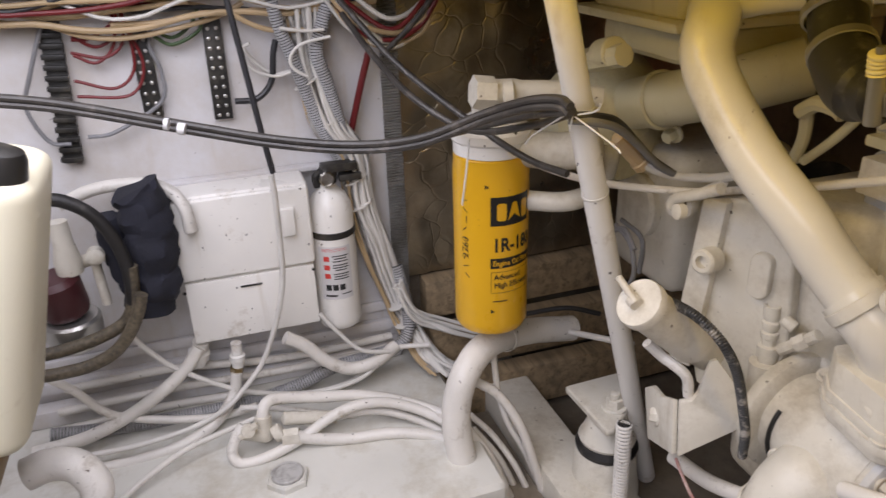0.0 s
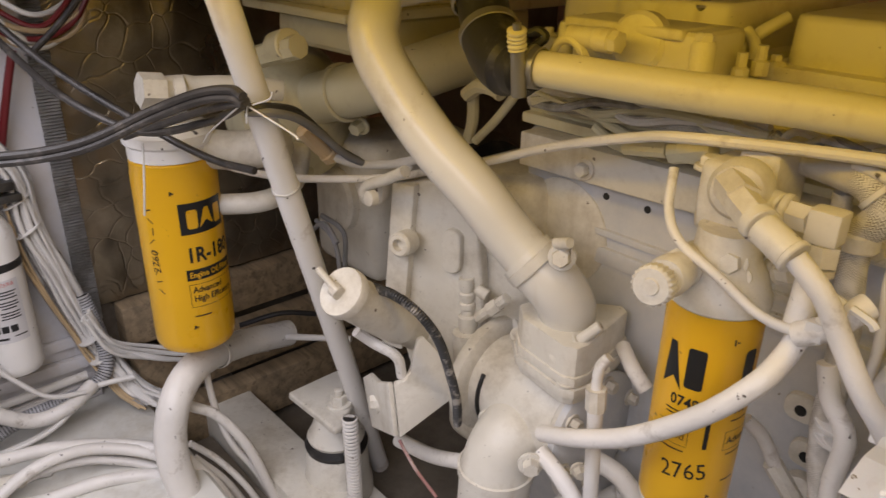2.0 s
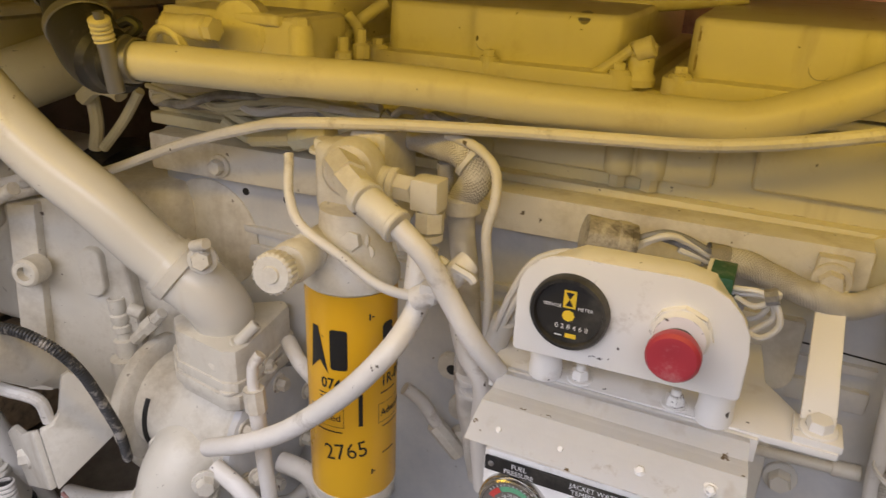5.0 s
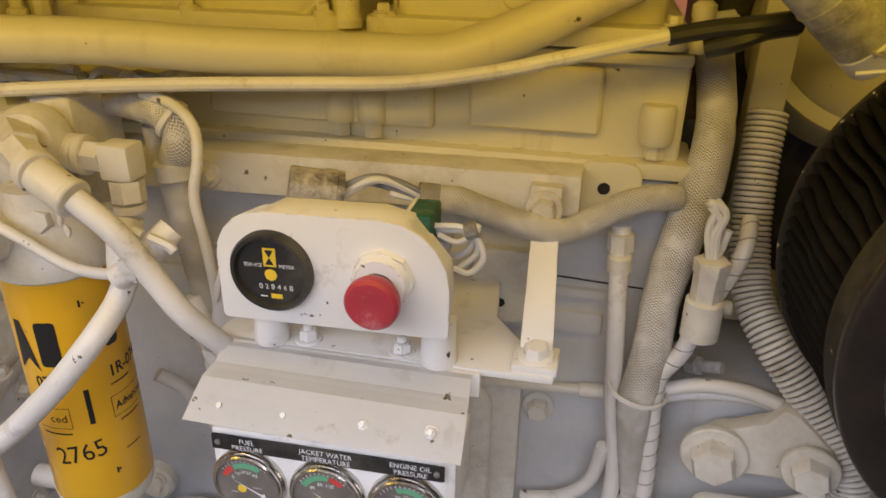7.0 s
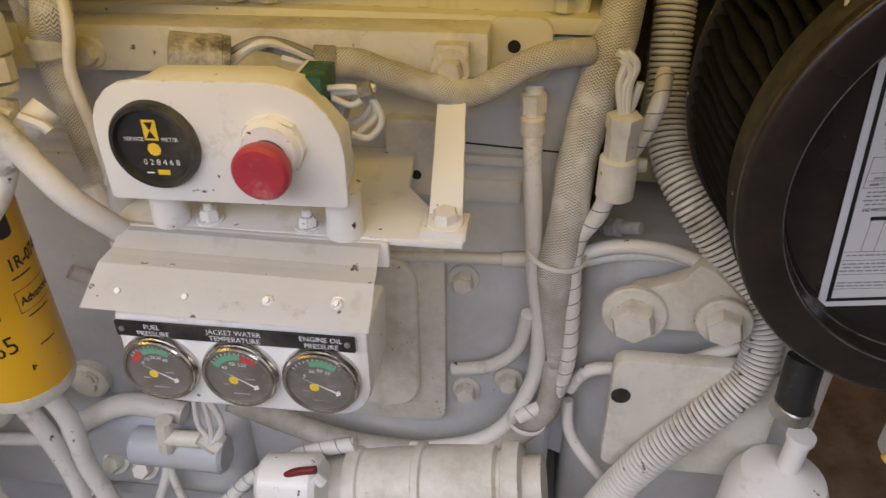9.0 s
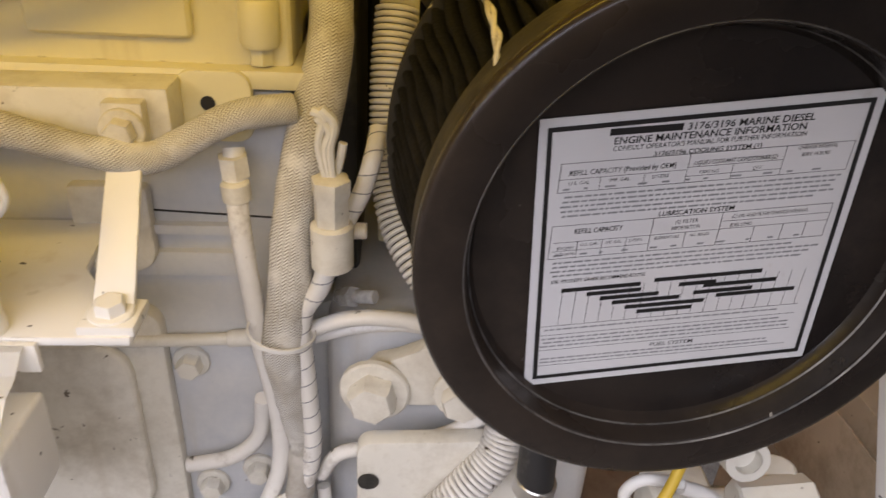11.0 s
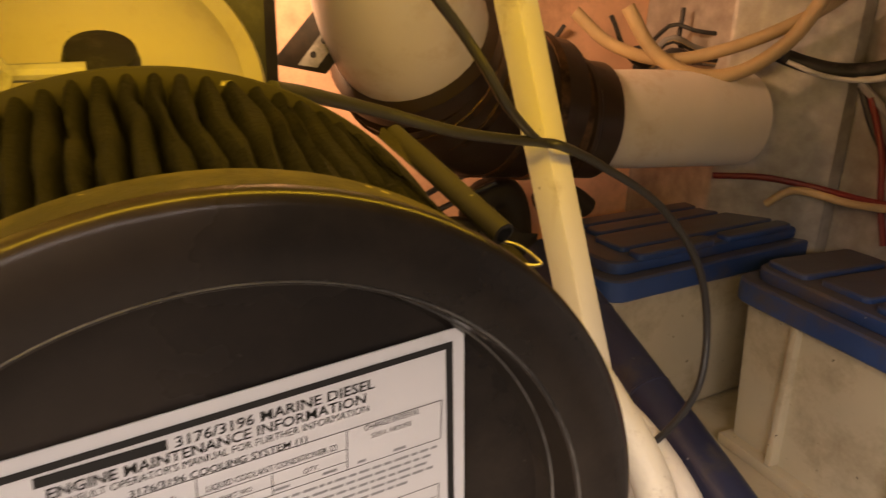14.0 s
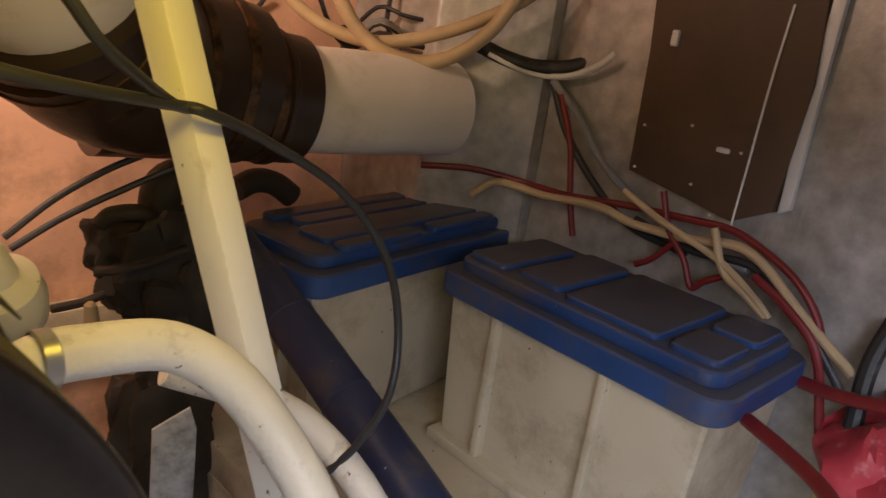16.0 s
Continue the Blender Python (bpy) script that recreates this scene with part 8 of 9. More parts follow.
# hoses under the oil filter
bilge = thing("bilge_hose", (-0.850, 0.348, 0.174), "thick white painted hose bending down under the oil filter", "hose")
part("hose", tube([(-1.000, 0.634, 0.279), (-0.980, 0.528, 0.306), (-0.920, 0.430, 0.339), (-0.880, 0.372, 0.323), (-0.860, 0.344, 0.264), (-0.850, 0.348, 0.174), (-0.840, 0.374, 0.073), (-0.830, 0.408, -0.038)], 0.0245, 20, 8), HOSE, bilge)
part("hose_clamp", lathe((-0.945, 0.470, 0.327), (-0.55, 0.83, -0.2), [(0.0247, -0.006), (0.0262, -0.005), (0.0262, 0.005), (0.0247, 0.006)], 28, cap=False), HOSE, bilge, "painted over hose clamp")
for pts, r in (([(-0.900, 0.393, 0.281), (-0.880, 0.429, 0.256), (-0.860, 0.463, 0.194), (-0.850, 0.488, 0.106), (-0.840, 0.512, 0.012)], 0.0085), ([(-0.920, 0.435, 0.329), (-0.900, 0.435, 0.259), (-0.880, 0.445, 0.197), (-0.870, 0.480, 0.118), (-0.860, 0.512, 0.022)], 0.0055), ([(-0.940, 0.398, 0.179), (-0.920, 0.434, 0.138), (-0.880, 0.463, 0.089), (-0.850, 0.490, 0.011)], 0.006), ([(-0.930, 0.399, 0.154), (-0.900, 0.437, 0.100), (-0.870, 0.465, 0.029)], 0.007)):
    cable(pts, r, HOSE, "bundle_hose", "white painted hose in the bundle under the oil filter", "hose", "bundle hoses", 12)
cable([(-1.000, 0.549, 0.311), (-0.980, 0.611, 0.289), (-0.920, 0.661, 0.294), (-0.880, 0.695, 0.297)], 0.006, WHITEWIRE, "white_cable", "white cable passing behind the stanchion", "cable")
cable([(-1.050, 0.560, 0.300), (-1.020, 0.631, 0.314), (-1.000, 0.695, 0.298)], 0.005, BLACKRUB, "black_cable", "dark cable in the bilge", "cable")
# flexible hoses by the mount
rh = [(-0.714, 0.575, 0.276), (-0.711, 0.575, 0.221), (-0.715, 0.580, 0.146), (-0.730, 0.590, 0.018)]
rhose = thing("ribbed_hose", rh[0], "white corrugated hose beside the stanchion", "hose")
part("ribbed_skin", ribbed(rh, 0.0135, 0.0068, 0.0042, 16), HOSE, rhose)
# inner tube blackens the grooves: dirt plus painted shade
part("groove_core", tube(rh, 0.0108, 14, 8), BLACKRUB, rhose, "black core giving the grooves their dirt and shade")
DUSTYRUB = material("paint_flecked_rubber", (0.03, 0.03, 0.03), 0.5, vary=0.3, dirt=(0.34, 0.31, 0.27), dirt_scale=60, dirt_at=0.56, dirt_soft=0.05)
solid("black_ribbed_hose", ribbed([(-0.576, 0.500, 0.588), (-0.540, 0.503, 0.599), (-0.501, 0.510, 0.599), (-0.471, 0.522, 0.581), (-0.461, 0.540, 0.544), (-0.468, 0.565, 0.482), (-0.475, 0.582, 0.436), (-0.487, 0.596, 0.387)], 0.0062, 0.0034, 0.0016), DUSTYRUB, "black ribbed sleeve hose curving down to the pump", "hose")
cable([(-0.575, 0.500, 0.525), (-0.566, 0.520, 0.504), (-0.538, 0.535, 0.491), (-0.534, 0.540, 0.462)], 0.007, HOSE, "hose", "short white hose behind the mount bracket", "hose")
cable([(-0.620, 0.600, 0.277), (-0.543, 0.600, 0.296), (-0.463, 0.600, 0.334)], 0.011, HOSE, "hose", "white hose below the mount bracket", "hose", n=14)
PINKWIRE = material("faded_red_cable", (0.36, 0.17, 0.15), 0.5, vary=0.2, dirt=(0.6, 0.55, 0.5), dirt_scale=50, dirt_at=0.58)
cable([(-0.554, 0.550, 0.343), (-0.520, 0.550, 0.316), (-0.475, 0.550, 0.297)], 0.0024, PINKWIRE, "red_wire", "thin faded red wire below the bracket", "wire")
for pts in ([(-0.853, 0.620, 0.558), (-0.808, 0.620, 0.543), (-0.791, 0.620, 0.501), (-0.803, 0.620, 0.467)], [(-0.868, 0.640, 0.557), (-0.807, 0.640, 0.547), (-0.806, 0.640, 0.489)], [(-0.873, 0.620, 0.532), (-0.829, 0.620, 0.560), (-0.794, 0.620, 0.538)]):
    cable(pts, 0.004, GREYWIRE, "dark_wire", "dark wire in the shade behind the stanchion", "wire", "shaded wires", 8)

# ---- hoses, looms and wires on the engine ----
def wound(name, pts, r, pitch, label, group=""):
    """A cable wound with tape whose edges show as dark turns."""
    t = thing(name, pts[0], label, "cable", group)
    part("core", tube(pts, r, 14, 7), HOSE, t)
    path = resample(smooth_path(pts, 8), 0.0015)
    turns, u = [], None
    for i, p in enumerate(path):
        w = (path[min(i + 1, len(path) - 1)] - path[max(i - 1, 0)]).normalized()
        u = basis(w)[0] if u is None else (u - w * u.dot(w)).normalized()
        a = 6.28319 * i * 0.0015 / pitch
        turns.append(p + (u * math.cos(a) + w.cross(u) * math.sin(a)) * r)
    bm = bmesh.new()
    sweep(bm, turns, 0.00055, 5)
    part("tape_edge", bm, GREYWIRE, t)
    return t



def ehose(pts, r, mat=HOSE, label="white painted rubber hose on the engine", name="hose", cat="hose", group="engine hoses", n=16, wobble=0.0):
    return cable(pts, r, mat, name, label, cat, group, n, 7, wobble)


ehose([(-0.308, 0.550, 0.502), (-0.249, 0.535, 0.539), (-0.193, 0.530, 0.578), (-0.136, 0.530, 0.632), (-0.104, 0.545, 0.672), (-0.096, 0.570, 0.692), (-0.094, 0.585, 0.709)], 0.0092, label="white wrapped hose arching from the pump to the filter")
ehose([(-0.099, 0.553, 0.780), (-0.075, 0.555, 0.758), (-0.058, 0.560, 0.728), (-0.038, 0.565, 0.693), (-0.020, 0.585, 0.655), (-0.002, 0.620, 0.594)], 0.0086, label="grey white fuel hose running down from the filter head")
ehose([(-0.102, 0.600, 0.745), (-0.099, 0.590, 0.729), (-0.099, 0.585, 0.707)], 0.0105)
ehose([(-0.231, 0.600, 0.804), (-0.220, 0.585, 0.773), (-0.199, 0.570, 0.756), (-0.159, 0.560, 0.742), (-0.126, 0.560, 0.725), (-0.100, 0.570, 0.717), (-0.083, 0.580, 0.719)], 0.0042, label="thin white wire sheath crossing the filter head", wobble=0.003)
ehose([(-0.092, 0.575, 0.714), (-0.076, 0.575, 0.726), (-0.063, 0.580, 0.740), (-0.056, 0.590, 0.748)], 0.010, label="tape wrapped joint of the hoses", wobble=0.004)
for pts in ([(-0.060, 0.570, 0.749), (-0.046, 0.570, 0.744), (-0.042, 0.570, 0.740)], [(-0.065, 0.570, 0.750), (-0.072, 0.570, 0.753)], [(-0.078, 0.570, 0.722), (-0.076, 0.570, 0.713)]):
    ehose(pts, 0.0035, WHITEWIRE, "loose white tape end", "tape_end", "tape", "tape ends", 6)
solid("tape_knot", block(Vector((-0.079, 0.570, 0.723)) - V(0.007, 0.006, 0.008), Vector((-0.079, 0.570, 0.723)) + V(0.007, 0.006, 0.008), 0.003), WHITEWIRE, "white tape knot at the hose joint", "tape")
ehose([(-0.251, 0.570, 0.616), (-0.257, 0.565, 0.602), (-0.258, 0.565, 0.570)], 0.0055)
ehose([(-0.256, 0.565, 0.557), (-0.257, 0.570, 0.510), (-0.256, 0.575, 0.434)], 0.008)
solid("hose_fitting", rod((-0.258, 0.565, 0.579), (-0.256, 0.565, 0.555), 0.0105, 8), WHITE, "white painted hexagon hose fitting", "fitting")
ehose([(-0.334, 0.580, 0.447), (-0.302, 0.580, 0.431), (-0.272, 0.580, 0.407)], 0.010)
ehose([(-0.308, 0.660, 0.405), (-0.275, 0.660, 0.403), (-0.246, 0.660, 0.384)], 0.012)
ehose([(-0.320, 0.700, 0.544), (-0.289, 0.680, 0.535), (-0.270, 0.680, 0.519)], 0.009)
ehose([(-0.157, 0.680, 0.544), (-0.141, 0.690, 0.527), (-0.126, 0.700, 0.494)], 0.007)
solid("hose_elbow", merge(rod((-0.130, 0.700, 0.496), (-0.104, 0.710, 0.459), 0.010, 8), lathe((-0.106, 0.720, 0.467), (0.2, -1, 0), [(0.016, -0.01), (0.016, 0.004), (0.010, 0.008)], 16)), WHITE, "white painted elbow fitting on the block", "fitting")
ehose([(-0.110, 0.660, 0.824), (-0.080, 0.650, 0.821), (-0.058, 0.640, 0.808), (-0.052, 0.630, 0.786), (-0.056, 0.625, 0.757), (-0.051, 0.625, 0.713), (-0.051, 0.630, 0.656)], 0.0042, label="thin white wire hanging beside the braided loom")
# braided loom at the filter head
solid("braided_loom", braid([(-0.189, 0.700, 0.804), (-0.139, 0.680, 0.812), (-0.100, 0.665, 0.812), (-0.082, 0.660, 0.799), (-0.085, 0.660, 0.783), (-0.096, 0.665, 0.766), (-0.094, 0.665, 0.729), (-0.087, 0.665, 0.686), (-0.085, 0.670, 0.637), (-0.083, 0.670, 0.574), (-0.063, 0.670, 0.473)], [0.010] * 5 + [0.0145] * 12 + [0.012] * 34, 18, 5), BRAID, "white braided wiring loom beside the fuel filter", "wiring loom")
solid("braided_loom", braid([(-0.120, 0.680, 0.794), (-0.120, 0.680, 0.778), (-0.120, 0.680, 0.762)], 0.008, 12), BRAID, "short white braided wiring loom", "wiring loom")
solid("loom_collar", rod((-0.094, 0.662, 0.772), (-0.093, 0.662, 0.756), 0.0155, 20, 0.002), WHITE, "white collar on the braided loom", "collar")
solid("cable_tie", lathe((-0.088, 0.660, 0.806), (0.7, 0, -0.5), [(0.0150, -0.003), (0.0165, -0.002), (0.0165, 0.002), (0.0150, 0.003)], 18), WHITEWIRE, "cable tie round the braided loom", "cable tie", "cable ties")
for p in [(-0.077, 0.665, 0.592), (-0.074, 0.665, 0.577), (-0.067, 0.665, 0.577)]:
    solid("cable_tie", lathe(p, (0.2, 0, 1), [(0.0145, -0.002), (0.0155, -0.0015), (0.0155, 0.0015), (0.0145, 0.002)], 18), WHITEWIRE, "cable tie round the braided loom", "cable tie", "cable ties")
ehose([(-0.092, 0.660, 0.651), (-0.082, 0.660, 0.618), (-0.062, 0.655, 0.591), (-0.062, 0.655, 0.540), (-0.056, 0.660, 0.470)], 0.009)
# wires into the meter box
for k in range(4):
    ehose([(-0.034, 0.600, 0.687), (-0.022, 0.600, 0.724), (-0.008, 0.600, 0.752), (0.011, 0.600, 0.765), (0.031, 0.600, 0.769)] if k == 0 else ([(-0.031, 0.605, 0.685), (-0.017, 0.600, 0.720), (-0.004, 0.600, 0.749), (0.017, 0.600, 0.765)] if k == 1 else ([(-0.027, 0.610, 0.682), (-0.015, 0.610, 0.714), (-0.001, 0.610, 0.741), (0.020, 0.610, 0.759)] if k == 2 else [(-0.036, 0.615, 0.682), (-0.019, 0.610, 0.724), (0.001, 0.610, 0.754), (0.025, 0.610, 0.766)])), 0.0028, WHITEWIRE, "thin white wire to the meter box", "wire", "wire", "meter wires", 8)
solid("wire_sleeve", rod((-0.029, 0.610, 0.695), (-0.041, 0.620, 0.656), 0.010, 14, 0.002), WHITEWIRE, "white tape sleeve on the wires", "sleeve")
# round plug with grey paint worn off
plug = thing("round_connector", (0.042, 0.622, 0.765), "worn grey painted round connector on the meter box", "connector")
c0, c1 = Vector((0.0245, 0.616, 0.7775)), Vector((0.0595, 0.6305, 0.7705))
cl = (c1 - c0).length
part("shell", lathe(c0, c1 - c0, [(0.012, 0), (0.0155, 0.001), (0.0155, cl * 0.62), (0.0165, cl * 0.64), (0.0165, cl * 0.86), (0.0158, cl * 0.88), (0.0158, cl), (0.0140, cl + 0.0004), (0.0138, cl - 0.007), (0.0, cl - 0.007)], 32), WORNGREY, plug)
part("insert", lathe(c0.lerp(c1, 0.86), c1 - c0, [(0.0136, 0), (0.0136, 0.002), (0.0, 0.002)], 24), BLACKRUB, plug, "dark insert where the wires enter")
for k, pts in enumerate(([(0.060, 0.628, 0.776), (0.080, 0.632, 0.784), (0.096, 0.640, 0.780), (0.116, 0.648, 0.769)], [(0.061, 0.628, 0.772), (0.083, 0.630, 0.783), (0.098, 0.640, 0.777), (0.116, 0.648, 0.766)], [(0.059, 0.627, 0.767), (0.074, 0.630, 0.778), (0.092, 0.640, 0.780), (0.116, 0.648, 0.768)], [(0.058, 0.629, 0.770), (0.077, 0.633, 0.779), (0.095, 0.642, 0.773), (0.116, 0.648, 0.764)], [(0.092, 0.640, 0.771), (0.096, 0.641, 0.769), (0.105, 0.645, 0.766), (0.116, 0.648, 0.762)])):
    part("lead", tube(pts, 0.0027, 8), (GREYWIRE, WHITEWIRE, WHITEWIRE, GREYPL, WHITEWIRE)[k], plug)
loom = thing("braided_loom", (0.145, 0.650, 0.760), "white braided wiring loom along the block with a frayed dark end", "wiring loom")
part("frayed_end", braid([(0.112, 0.646, 0.767), (0.119, 0.648, 0.766), (0.126, 0.650, 0.765)], 0.0112, 20, 7), DARKBRAID, loom, "bare dark braid with the paint worn off")
part("sleeve", braid([(0.112, 0.646, 0.767), (0.125, 0.650, 0.765), (0.143, 0.656, 0.761), (0.167, 0.665, 0.751), (0.192, 0.673, 0.741), (0.217, 0.681, 0.735), (0.237, 0.690, 0.743), (0.265, 0.703, 0.756), (0.299, 0.722, 0.756)], 0.0102, 20, 7), BRAID, loom)
trunk_loom = thing("braided_loom", (0.29, 0.70, 0.44), "thick white braided wiring loom down the block end", "wiring loom")
part("sleeve", braid([(0.317, 0.787, 0.856), (0.323, 0.770, 0.821), (0.323, 0.752, 0.790), (0.317, 0.737, 0.759), (0.307, 0.722, 0.723), (0.298, 0.708, 0.673), (0.294, 0.694, 0.622), (0.289, 0.690, 0.583), (0.291, 0.692, 0.533), (0.297, 0.696, 0.476), (0.295, 0.700, 0.428)], [0.0150] * 12 + [0.0175] * 12 + [0.0155] * 26 + [0.012] * 8 + [0.0085] * 12, 24, 7), BRAID, trunk_loom)
for k in range(5):
    o = k * 6
    ehose([Vector((0.316, 0.787, 0.854)) + V(0.004 * k - 0.008, 0.002 * k, 0), Vector((0.311, 0.790, 0.869)) + V(0.005 * k - 0.010, 0.003 * k, 0), Vector((0.312, 0.795, 0.879)) + V(0.007 * k - 0.010, 0.004 * k, -0.002 * k), Vector((0.330, 0.810, 0.883)) + V(0.004 * k, 0.006 * k, -0.004 * k)], 0.0036, WHITEWIRE, "white wire leaving the top of the loom", "wire", "wire", "loom wires", 8)
# copper line with unions
ehose([(0.260, 0.715, 0.730), (0.261, 0.710, 0.718), (0.263, 0.700, 0.678), (0.267, 0.700, 0.625), (0.271, 0.700, 0.574), (0.280, 0.700, 0.499), (0.274, 0.700, 0.434), (0.245, 0.690, 0.381), (0.188, 0.690, 0.350), (0.102, 0.690, 0.340), (0.029, 0.690, 0.363), (-0.026, 0.690, 0.379)], 0.0075, label="white painted line down the block")
solid("union_nut", merge(rod((0.260, 0.710, 0.727), (0.261, 0.710, 0.712), 0.0105, 6), rod((0.261, 0.705, 0.711), (0.262, 0.705, 0.695), 0.0098, 14, 0.002)), WHITE, "white painted union nut", "fitting")
wound("wound_cable", [(0.326, 0.690, 0.672), (0.318, 0.690, 0.638), (0.303, 0.690, 0.607), (0.305, 0.690, 0.548), (0.307, 0.690, 0.483), (0.296, 0.690, 0.432), (0.266, 0.685, 0.409)], 0.0072, 0.016, "white tape wound cable")
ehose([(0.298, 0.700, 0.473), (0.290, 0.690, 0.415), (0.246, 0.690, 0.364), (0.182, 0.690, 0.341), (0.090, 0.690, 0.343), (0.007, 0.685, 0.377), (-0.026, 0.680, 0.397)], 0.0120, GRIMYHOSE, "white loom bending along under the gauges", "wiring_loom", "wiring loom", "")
wound("spiral_cable", [(-0.054, 0.660, 0.249), (-0.009, 0.665, 0.301), (0.045, 0.670, 0.339), (0.103, 0.675, 0.357)], 0.0075, 0.017, "white cable wound with black spiral")
ehose([(0.312, 0.700, 0.439), (0.329, 0.695, 0.469), (0.368, 0.690, 0.481), (0.408, 0.685, 0.498), (0.448, 0.680, 0.526)], 0.0062, label="white cable pair across the housing")
ehose([(0.312, 0.710, 0.414), (0.318, 0.700, 0.378), (0.344, 0.690, 0.344), (0.377, 0.690, 0.307)], 0.006)
ehose([(0.308, 0.700, 0.592), (0.337, 0.700, 0.602), (0.373, 0.700, 0.602), (0.406, 0.700, 0.593)], 0.0062)
ehose([(0.310, 0.710, 0.577), (0.344, 0.710, 0.587), (0.381, 0.710, 0.589), (0.410, 0.710, 0.581)], 0.005)
ehose([(0.139, 0.720, 0.562), (0.203, 0.720, 0.565), (0.241, 0.720, 0.567)], 0.005, WHITE)
solid("line_union", rod((0.241, 0.720, 0.567), (0.264, 0.720, 0.569), 0.007, 12, 0.001), WHITE, "white painted line union", "fitting")
ehose([(0.198, 0.710, 0.440), (0.235, 0.710, 0.449), (0.260, 0.710, 0.474), (0.268, 0.700, 0.524)], 0.0065)
for p, r in (((0.288, 0.690, 0.597), 0.024), ((0.274, 0.685, 0.407), 0.018), ((0.367, 0.685, 0.488), 0.010)):
    solid("cable_tie", lathe(p, (0.15, 0, 1) if r > 0.015 else (1, 0, 0), [(r, -0.002), (r + 0.0014, -0.0015), (r + 0.0014, 0.0015), (r, 0.002), (r, -0.002)], 22, cap=False), WHITEWIRE, "white nylon cable tie round the looms", "cable tie", "cable ties")
# plug-in connector
conn = thing("plug_connector", (0.330, 0.690, 0.652), "white painted two-part electrical plug connector", "connector")
c0, c1 = Vector((0.327, 0.685, 0.655)), Vector((0.327, 0.685, 0.723))
part("socket", lathe(c0, c1 - c0, [(0.010, 0), (0.0145, 0.003), (0.0145, 0.034), (0.0125, 0.036)], 24), WHITE, conn)
part("plug", merge(lathe(c0 + (c1 - c0) * 0.5, c1 - c0, [(0.012, 0), (0.012, 0.022), (0.0135, 0.024), (0.0135, 0.034), (0.010, 0.036)], 6)), WHITE, conn)
for pts in ([(0.324, 0.685, 0.725), (0.320, 0.685, 0.747), (0.323, 0.685, 0.764), (0.316, 0.685, 0.769)], [(0.328, 0.685, 0.725), (0.327, 0.685, 0.745), (0.330, 0.685, 0.760), (0.322, 0.685, 0.770)], [(0.326, 0.685, 0.725), (0.324, 0.685, 0.743), (0.327, 0.685, 0.755), (0.319, 0.685, 0.765)], [(0.330, 0.690, 0.723), (0.333, 0.690, 0.735), (0.335, 0.690, 0.746)]):
    part("lead", tube(pts, 0.003, 8), WHITEWIRE, conn)
solid("sensor_stub", rod((0.337, 0.700, 0.677), (0.350, 0.700, 0.677), 0.006, 12, 0.001), WHITE, "white painted sensor stub", "fitting")
wound("wound_cable", [(0.336, 0.700, 0.685), (0.346, 0.705, 0.704), (0.353, 0.710, 0.726), (0.357, 0.730, 0.741)], 0.0065, 0.014, "white tape wound cable behind the connector")
# corrugated hoses
corr = [(0.368, 0.800, 0.809), (0.365, 0.780, 0.761), (0.366, 0.760, 0.711), (0.372, 0.735, 0.672), (0.389, 0.710, 0.645), (0.418, 0.690, 0.612), (0.447, 0.675, 0.575), (0.458, 0.665, 0.543), (0.451, 0.655, 0.508), (0.421, 0.645, 0.471), (0.382, 0.640, 0.420), (0.351, 0.640, 0.355), (0.322, 0.640, 0.270)]
chose = thing("corrugated_hose", corr[9], "thick white corrugated drain hose beside the air filter", "hose")
part("ribbed_skin", ribbed(corr, 0.0165, 0.0047, 0.0034, 18), HOSE, chose)
# black tube under the ribs paints both grime and shade between them
part("groove_core", tube(corr, 0.0141, 18, 8), BLACKRUB, chose, "black core giving the grooves their dirt and shade")
# clutter under the gauges
ehose([(-0.253, 0.700, 0.289), (-0.211, 0.700, 0.324), (-0.155, 0.700, 0.353), (-0.095, 0.700, 0.346)], 0.0125)
ehose([(-0.214, 0.660, 0.401), (-0.202, 0.660, 0.361), (-0.201, 0.660, 0.289), (-0.186, 0.660, 0.223)], 0.0105)
ehose([(-0.278, 0.680, 0.369), (-0.260, 0.680, 0.323), (-0.246, 0.680, 0.248), (-0.244, 0.680, 0.186)], 0.011)
ehose([(-0.380, 0.700, 0.263), (-0.330, 0.700, 0.271), (-0.283, 0.700, 0.277)], 0.008)
ehose([(-0.328, 0.620, 0.361), (-0.304, 0.620, 0.335), (-0.295, 0.620, 0.261)], 0.014, label="white hose end below the filter")
ehose([(-0.386, 0.700, 0.330), (-0.389, 0.700, 0.282), (-0.336, 0.700, 0.300), (-0.299, 0.700, 0.342)], 0.009)
ehose([(-0.111, 0.680, 0.338), (-0.119, 0.680, 0.281), (-0.149, 0.680, 0.205)], 0.006)
ehose([(-0.111, 0.680, 0.338), (-0.117, 0.680, 0.272), (-0.111, 0.680, 0.213)], 0.005)
solid("line_tee", merge(rod((-0.104, 0.675, 0.361), (-0.110, 0.675, 0.316), 0.009, 10), rod((-0.106, 0.675, 0.335), (-0.066, 0.675, 0.337), 0.009, 12, 0.001), rod((-0.061, 0.670, 0.352), (-0.044, 0.670, 0.337), 0.012, 6)), WHITE, "white painted tee fitting under the gauges", "fitting")
